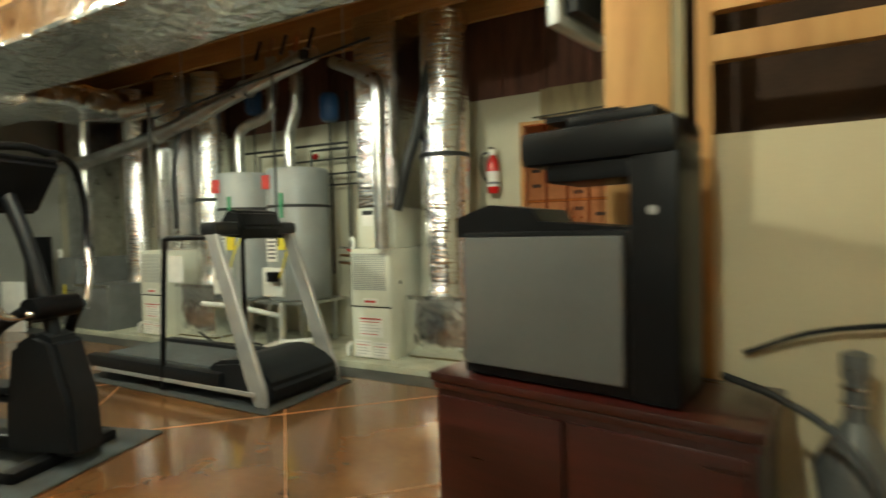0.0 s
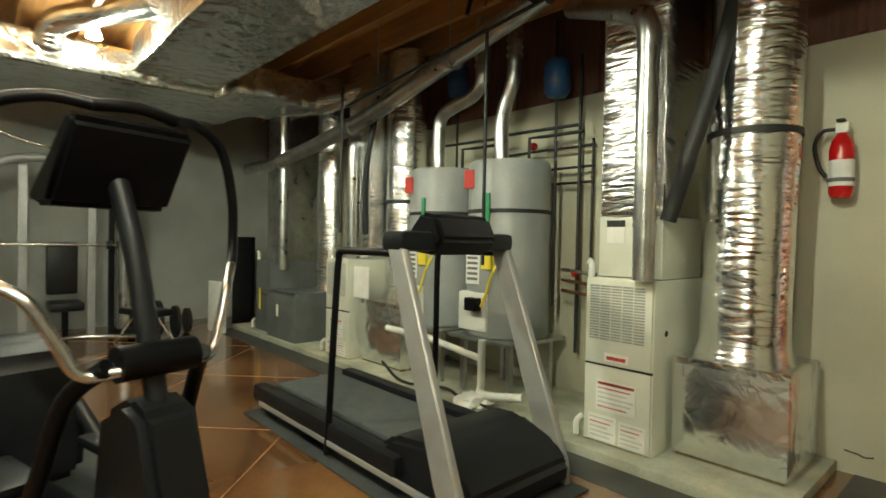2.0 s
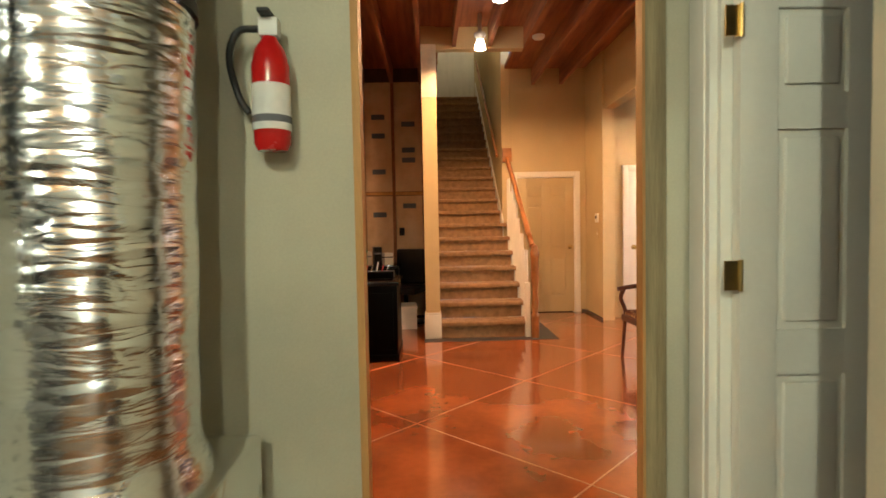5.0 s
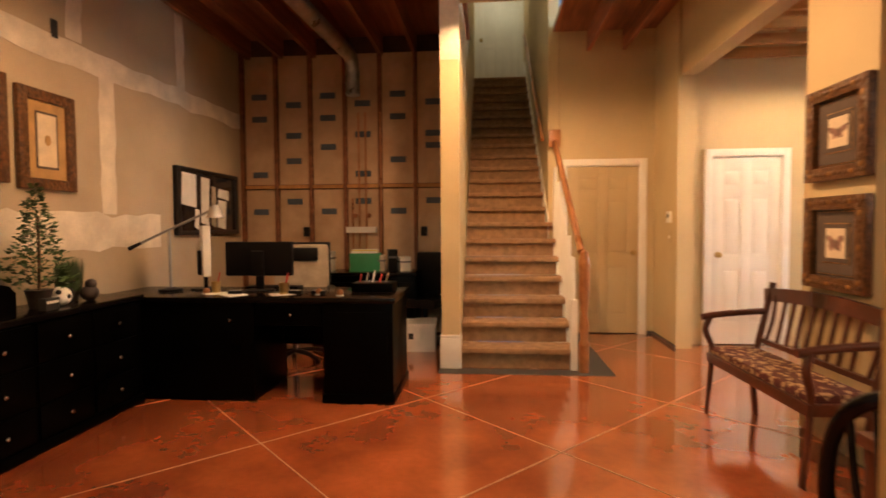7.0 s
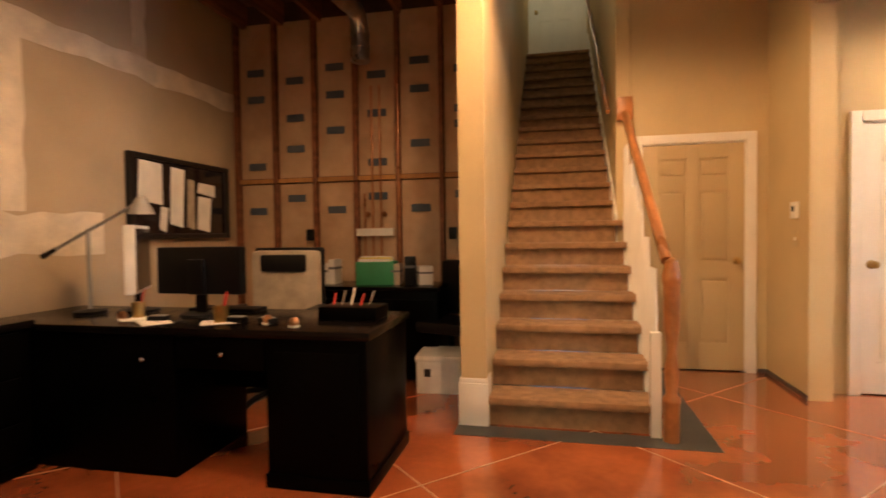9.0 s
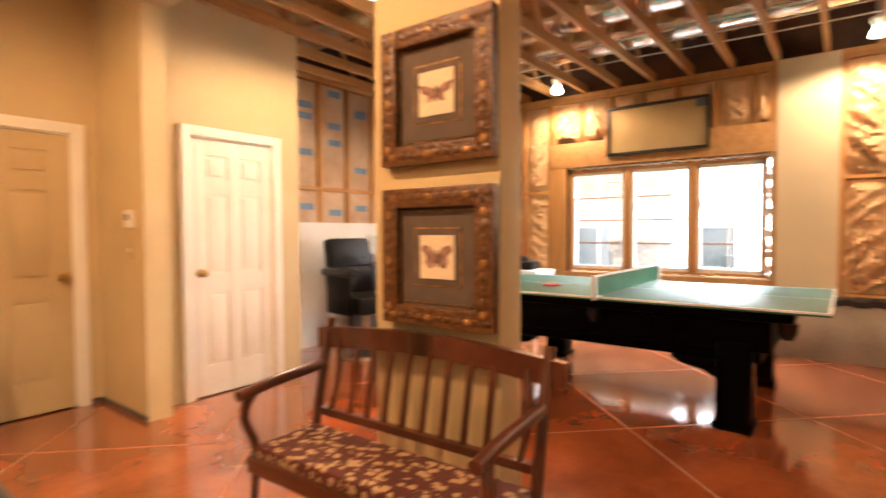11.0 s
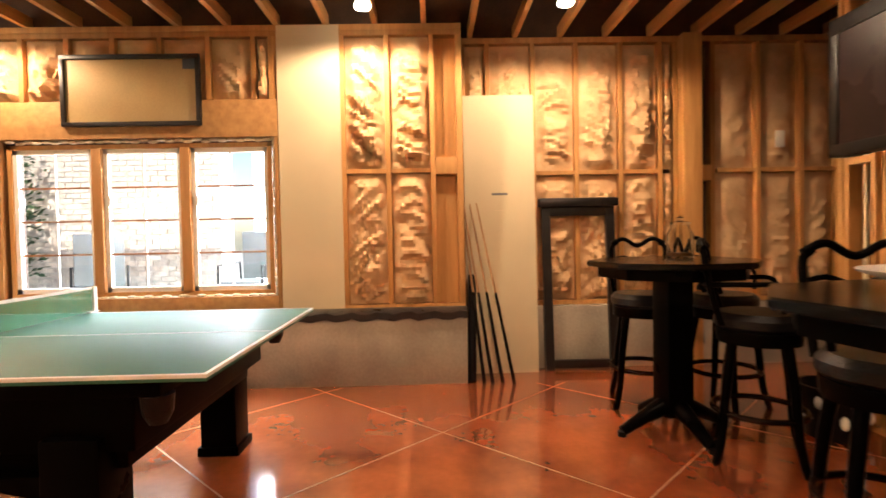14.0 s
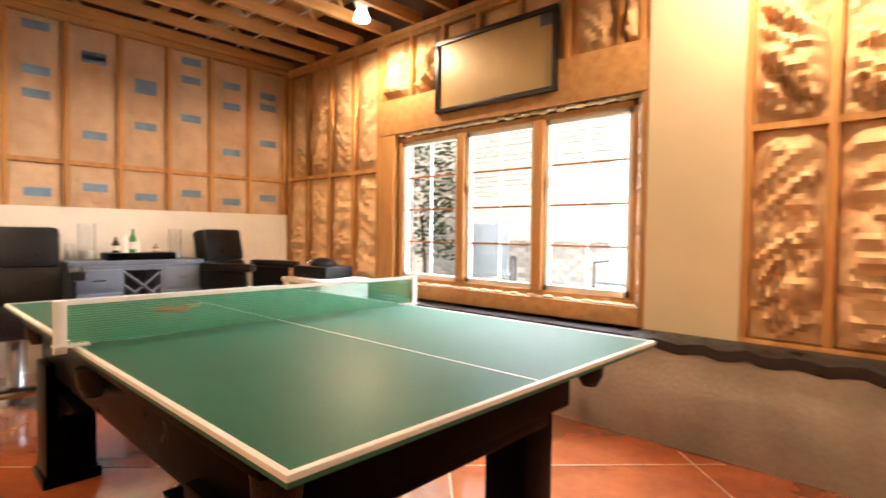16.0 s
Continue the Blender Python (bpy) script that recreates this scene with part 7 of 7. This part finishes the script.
def bar_stool(x, y, rz):
    s = thing("bar_stool", "black wooden swivel bar stool with scrolled ladder back", "stool", x, y, 0, rz, "bar stools")
    part("seat", made(lathe, [(0.0, 0.69), (0.19, 0.69), (0.215, 0.71), (0.215, 0.75), (0.19, 0.78), (0, 0.785)], seg=24), LEATHER, s)
    part("seat_ring", made(lathe, [(0.12, 0.62), (0.20, 0.62), (0.205, 0.69), (0.12, 0.69)], seg=24), BLKWOOD, s)
    for sx in (-1, 1):
        for sy in (-1, 1):
            part("leg", made(tube, [(sx * 0.12, sy * 0.12, 0.65), (sx * 0.15, sy * 0.15, 0.4), (sx * 0.17, sy * 0.17, 0.15), (sx * 0.20, sy * 0.20, 0.0)], 0.022, radii=(0.026, 0.02)), BLKWOOD, s)
    part("foot_ring", made(tube, [(0.22 * math.cos(k * math.pi / 8), 0.22 * math.sin(k * math.pi / 8), 0.26) for k in range(17)], 0.016, steps=2), BLKWOODG, s)
    for sx in (-1, 1):
        part("back_post", made(tube, [(sx * 0.17, -0.17, 0.72), (sx * 0.18, -0.22, 0.90), (sx * 0.19, -0.25, 1.08), (sx * 0.15, -0.265, 1.13)], 0.017), BLKWOOD, s)
        part("armrest", made(tube, [(sx * 0.185, -0.22, 0.93), (sx * 0.24, -0.05, 0.94), (sx * 0.22, 0.08, 0.93), (sx * 0.2, 0.1, 0.80)], 0.014), BLKWOOD, s)
    for z, rise in ((1.12, 0.035), (1.0, 0.02), (0.90, 0.015)):
        part("back_rail", made(tube, [(-0.19, -0.25, z), (-0.10, -0.275, z + rise), (0, -0.285, z - rise * 0.5), (0.10, -0.275, z + rise), (0.19, -0.25, z)], 0.017 if z > 1.1 else 0.012), BLKWOOD, s)
    return s


for x, y, rz in ((5.42, 3.70, 75), (4.48, 3.46, 150), (3.50, 3.62, 70), (3.30, 3.22, 160), (5.28, 3.20, 120)):
    bar_stool(x, y, rz)
bw = thing("serving_bowl", "wide shallow white bowl on a pub table", "bowl", 2.97, 3.86, 1.041)
part("bowl", made(lathe, [(0.0, 0.0), (0.10, 0.002), (0.16, 0.03), (0.245, 0.062), (0.25, 0.068), (0.24, 0.069), (0.15, 0.042), (0.09, 0.014), (0, 0.012)], seg=36), PORC, bw)
jr = thing("glass_jar", "clear lidded glass jar on a pub table", "jar", 5.02, 3.62, 1.041)
part("jar", made(lathe, [(0, 0), (0.075, 0.0), (0.08, 0.02), (0.08, 0.15), (0.055, 0.19), (0.055, 0.21), (0.051, 0.21), (0.051, 0.19), (0.075, 0.15), (0.075, 0.02), (0, 0.012)], seg=24), JARG, jr)
part("lid", made(lathe, [(0.0, 0.21), (0.06, 0.21), (0.06, 0.225), (0.015, 0.235), (0.02, 0.255), (0, 0.265)], seg=20), JARG, jr)
part("contents", made(lathe, [(0, 0.014), (0.07, 0.014), (0.07, 0.035), (0, 0.04)], seg=20), CUEW, jr)
tv = thing("television", "large black flat television mounted on open studs", "television", 4.19, 2.80, 1.62, 180)
part("housing", B((-0.60, 0.60, -0.03, 0.06, 0.0, 0.78), bevel=0.015), BLKPLA, tv)
for b in ((-0.61, 0.61, 0.0, 0.07), (-0.61, 0.61, 0.70, 0.79), (-0.61, -0.54, 0.07, 0.70), (0.54, 0.61, 0.07, 0.70)):
    part("bezel", B((b[0], b[1], -0.045, -0.028, b[2], b[3]), bevel=0.006), BLKPLA, tv)
part("screen", B((-0.54, 0.54, -0.036, -0.031, 0.07, 0.70)), PLUM, tv)
part("badge", B((0.02, 0.08, -0.047, -0.045, 0.03, 0.045)), CHROME, tv)
part("mount", B((-0.2, 0.2, 0.06, 0.205, 0.2, 0.6)), IRON, tv)
sk = thing("sill_items", "dark bottles and box on a pine sill", "clutter", 4.3, 2.54, 1.10)
part("box", B((-0.2, 0.15, -0.05, 0.05, 0, 0.04)), BLKPLA, sk)
part("bottle", made(lathe, [(0, 0), (0.03, 0), (0.03, 0.12), (0.012, 0.16), (0.012, 0.2), (0, 0.2)], (0.3, 0, 0)), BLUET, sk)
ws = thing("basket", "dark patterned basket on the floor by the studs", "basket", 4.75, 2.85, 0)
part("body", made(lathe, [(0, 0), (0.15, 0), (0.19, 0.30), (0.17, 0.30), (0.14, 0.02)], seg=20), BLKPLA, ws)
for k in range(9):
    a = k * 0.7
    part("patch", made(ball, (0.172 * math.cos(a), 0.172 * math.sin(a), 0.12 + 0.1 * (k % 2)), 0.04, 0.6, 0.6, 1), PAPER, ws)

# Black buffet, given the sky's reflection as its base colour
bf = thing("wine_buffet", "low black buffet with lattice wine rack, sky reflection put into its colour", "cabinet", 4.0, 10.02, 0)
part("body", B((0.0, 0.36, 0.0, 0.42, 0.08, 0.88), bevel=0.005), BLUEGREY, bf)
part("body", B((0.64, 0.97, 0.0, 0.42, 0.08, 0.88), bevel=0.005), BLUEGREY, bf)
part("back", B((0.36, 0.64, 0.38, 0.42, 0.08, 0.88)), STRAP, bf)
part("shelf", B((0.36, 0.64, 0.0, 0.42, 0.08, 0.12)), BLUEGREY, bf)
part("shelf", B((0.36, 0.64, 0.0, 0.42, 0.84, 0.88)), BLUEGREY, bf)
part("top", B((-0.03, 1.0, -0.02, 0.44, 0.882, 0.92), bevel=0.006), BLUEGREY, bf)
part("plinth", B((0.02, 0.95, 0.02, 0.40, 0.0, 0.08)), BLUEGREY, bf)
for k in range(6):
    for s in (1, -1):
        z0 = (0.13 if s > 0 else 0.27) + 0.14 * k * 0.8
        z1 = z0 + s * 0.14 * 1.0
        a, b = Vector((0.36, 0.012 + 0.006 * s, z0)), Vector((0.64, 0.012 + 0.006 * s, z1 + s * 0.10))
        if max(a.z, b.z) > 0.83 or min(a.z, b.z) < 0.12:
            continue
        part("lattice_slat", made(rod, a, b, 0.011, None, 6), BLUEGREY, bf)
for a in (0.02, 0.66):
    part("door", B((a, a + 0.32 - (0.02 if a > 0.5 else 0), -0.012, 0.0, 0.12, 0.66), bevel=0.004), BLUEGREY, bf)
    part("drawer", B((a, a + 0.32 - (0.02 if a > 0.5 else 0), -0.012, 0.0, 0.68, 0.85), bevel=0.004), BLUEGREY, bf)
    part("pull", B((a + 0.12, a + 0.20, -0.02, -0.012, 0.76, 0.77)), CHROME, bf)
for i, (x, r, h) in enumerate(((0.14, 0.06, 0.30), (0.82, 0.05, 0.27), (0.02, 0.03, 0.14))):
    g = thing("glass_vase", "clear glass cylinder vase on a buffet", "vase", 4.0 + x, 10.2, 0.921, 0, "glass vases")
    part("glass", made(lathe, [(0, 0), (r, 0), (r, h), (r - 0.004, h), (r - 0.004, 0.01), (0, 0.01)], seg=20), JARG, g)
    part("fill", made(lathe, [(0, 0.012), (r - 0.006, 0.012), (r - 0.006, 0.08), (0, 0.08)], seg=16), PAPER, g)
ty = thing("drinks_tray", "black serving tray on a buffet", "tray", 4.52, 10.18, 0.921)
part("tray", B((-0.26, 0.26, -0.12, 0.12, 0.0, 0.06), bevel=0.008), BLKWOOD, ty)
for i, (x, h, m_) in enumerate(((-0.18, 0.13, STRAP), (-0.11, 0.16, PAPER), (-0.05, 0.20, GRNL), (-0.02, 0.14, PAPER), (0.13, 0.07, CUEW))):
    bt = thing("bottle", "small bottle standing on a drinks tray", "bottle", 4.52 + x, 10.17, 0.982, 0, "bottles")
    part("glass", made(lathe, [(0, 0), (0.028, 0), (0.028, h * 0.6), (0.01, h * 0.8), (0.01, h), (0, h)], seg=14), m_, bt)
    part("label", made(lathe, [(0.0285, h * 0.15), (0.0285, h * 0.45)], seg=14), PAPER, bt)


def recliner(x, y, rz):
    c = thing("barber_chair", "black leather barber chair with chrome base and footrest", "chair", x, y, 0, rz, "barber chairs")
    part("base", made(lathe, [(0, 0), (0.30, 0.0), (0.29, 0.03), (0.08, 0.06), (0.055, 0.10), (0.055, 0.44), (0, 0.44)], seg=28), CHROME, c, "round chrome base")
    part("seat", B((-0.27, 0.27, -0.26, 0.28, 0.44, 0.62), bevel=0.05), LEATHER, c)
    bm = bmesh.new()
    rot = Matrix.Translation((0, -0.24, 0.54)) @ Matrix.Rotation(radians(10), 4, "X")
    box(bm, -0.27, 0.27, -0.10, 0.03, 0.0, 0.36, bevel=0.045, rot=rot)
    box(bm, -0.255, 0.255, -0.11, 0.04, 0.35, 0.66, bevel=0.05, rot=rot)
    part("backrest", bm, LEATHER, c)
    for a in (-0.12, 0.12):
        for z in (0.25, 0.45):
            part("button", made(ball, (a, -0.20 - 0.10 * (z - 0.2), 0.54 + z), 0.012), BLKPLA, c)
    for s in (-1, 1):
        part("armrest", B((s * 0.34 - 0.05, s * 0.34 + 0.05, -0.24, 0.30, 0.82, 0.89), bevel=0.025), LEATHER, c)
        part("arm_panel", B((s * 0.32 - 0.02, s * 0.32 + 0.02, -0.22, 0.2, 0.44, 0.83), bevel=0.015), BLKPLA, c)
    part("footrest", B((-0.2, 0.2, 0.40, 0.62, 0.16, 0.20), bevel=0.012), CHROME, c)
    part("footrest_arm", made(tube, [(0, 0.2, 0.40), (0, 0.34, 0.26), (0, 0.48, 0.17)], 0.03), CHROME, c)
    return c


recliner(5.38, 9.88, 205)
recliner(3.62, 9.75, 170)
sp = thing("white_side_table", "small white square side table", "table", 5.62, 9.05, 0)
part("top", B((-0.22, 0.28, -0.30, 0.30, 0.74, 0.78), bevel=0.005), PVC, sp)
for sx in (-0.19, 0.25):
    for sy in (-0.27, 0.27):
        part("leg", B((sx - 0.02, sx + 0.02, sy - 0.02, sy + 0.02, 0, 0.74)), PVC, sp)
part("side", B((-0.20, 0.26, -0.295, -0.28, 0.45, 0.74)), PVC, sp)
ph = thing("black_turntable", "low black audio device with knobs", "audio device", 5.66, 9.10, 0.781, 10)
part("body", B((-0.17, 0.17, -0.2, 0.2, 0, 0.10), bevel=0.02), BLKPLA, ph)
part("dome", made(ball, (0.0, 0.0, 0.10), 0.12, 1, 1, 0.6), BLKPLA, ph)
part("arm", made(tube, [(0.1, -0.1, 0.1), (0.05, 0.05, 0.16), (-0.1, 0.12, 0.12)], 0.01), CHROME, ph)

# foil ducts above the trusses
for x, seed in ((5.25, 3.0), (4.45, 6.0), (3.3, 9.0)):
    dd = thing("ceiling_duct", "crinkled foil-wrapped duct lying in the trusses", "duct", x, 6.2, 3.22)
    bm = bmesh.new()
    jacket(bm, 0, 0, -4.3, 4.3, 0.16, 20, seed, 0.012)
    bmesh.ops.rotate(bm, verts=bm.verts[:], cent=(0, 0, 0), matrix=Matrix.Rotation(radians(90), 3, "X"))
    for v in bm.verts:
        v.co.z *= 0.85
    part("jacket", bm, FOIL, dd)
    for k in range(5):
        bm = made(ring, 0, 0, 0, 0.158, 0.006, 0.05, 20)
        bmesh.ops.rotate(bm, verts=bm.verts[:], cent=(0, 0, 0), matrix=Matrix.Rotation(radians(90), 3, "X"))
        for v in bm.verts:
            v.co.z *= 0.85
            v.co.y += -3.4 + 1.7 * k
        part("tape", bm, FOILBIG, dd)
wr = thing("ceiling_cables", "white cables stapled along the trusses", "cable", 5.0, 7.0, 3.05)
for k in range(3):
    part("cable", made(tube, [(0.5 - 0.3 * k, -3.5, 0.03), (0.45 - 0.3 * k, -1.0, -0.02), (0.55 - 0.3 * k, 1.0, 0.04), (0.5 - 0.3 * k, 3.4, 0.0)], 0.007), PVC, wr)

# ---- outside the window ----
hs = thing("brick_house_wing", "pale brick wing of the house across a patio", "house", 9.6, 9.3, -0.2)
part("core", B((0.06, 0.5, -1.0, 5.5, 0.0, 4.5)), MORTAR, hs)
bw_, bh_ = 0.215, 0.068
brick_mesh = None
r_ = random.Random(2)
count = 0
wall_part = part("wall", B((0.03, 0.06, -1.0, 5.5, 0.0, 4.5)), MORTAR, hs)
big = bmesh.new()
for j in range(44):
    for i in range(29):
        y = -1.0 + i * 0.225 + (0.11 if j % 2 else 0)
        z = 0.02 + j * 0.078
        if y + bw_ > 5.5:
            continue
        if count < 300 and 6 <= j <= 30 and i < 14:
            if brick_mesh is None:
                brick_mesh = mesh_of("brick", B((0, 0.03, 0, bw_, 0, bh_)), BRICK, False)
            b_ = new("brick", brick_mesh)
            b_.parent = wall_part
            b_.location = (r_.uniform(-0.003, 0.003), y, z)
            count += 1
        else:
            box(big, r_.uniform(-0.003, 0.003), 0.031, y, y + bw_, z, z + bh_)
tagged(part("brickwork", big, BRICK, wall_part), kind="stuff")


structure("patio_slab", B((6.45, 12.0, 4.0, 13.0, -0.2, 0.25), bevel=0.01), PATIO, "pale concrete patio slab outside the window")
# Emissive panel added to whiten the view and throw light through the window
structure("backdrop_sky", B((15, 15.2, -9, 9.6, -0.2, 7)), glow("glare_emission", (0.86, 0.93, 1.0), 20.0), "glowing panel standing in for bright daylight beyond the patio")


def patio_chair(x, y, rz):
    c = thing("patio_chair", "dark mesh patio armchair on a thin metal frame", "chair", x, y, 0.25, rz, "patio chairs")
    part("seat", B((-0.25, 0.25, -0.25, 0.25, 0.42, 0.45), bevel=0.01), GREYMET, c)
    part("backrest", B((-0.25, 0.25, -0.30, -0.27, 0.45, 1.05), bevel=0.01), GREYMET, c)
    for sx in (-1, 1):
        part("frame_loop", made(tube, [(sx * 0.28, 0.25, 0), (sx * 0.28, 0.24, 0.64), (sx * 0.28, -0.25, 0.66), (sx * 0.28, -0.32, 0.0)], 0.014, smooth=False), IRON, c)
    return c


patio_chair(8.2, 9.2, -60)
patio_chair(8.25, 7.42, 80)
shr = thing("shrub", "leafy green shrub beside the brick wing", "shrub", 8.9, 11.1, 0.25)
part("stems", made(tube, [(0, 0, 0), (0.03, 0, 0.5), (0, 0.05, 1.2)], 0.03), BARK, shr)
bm = bmesh.new()
leafy(bm, (0, 0, 0.5), 0.5, 1.9, 1500, 8, 0.09, False)
part("leaves", bm, LEAF, shr)
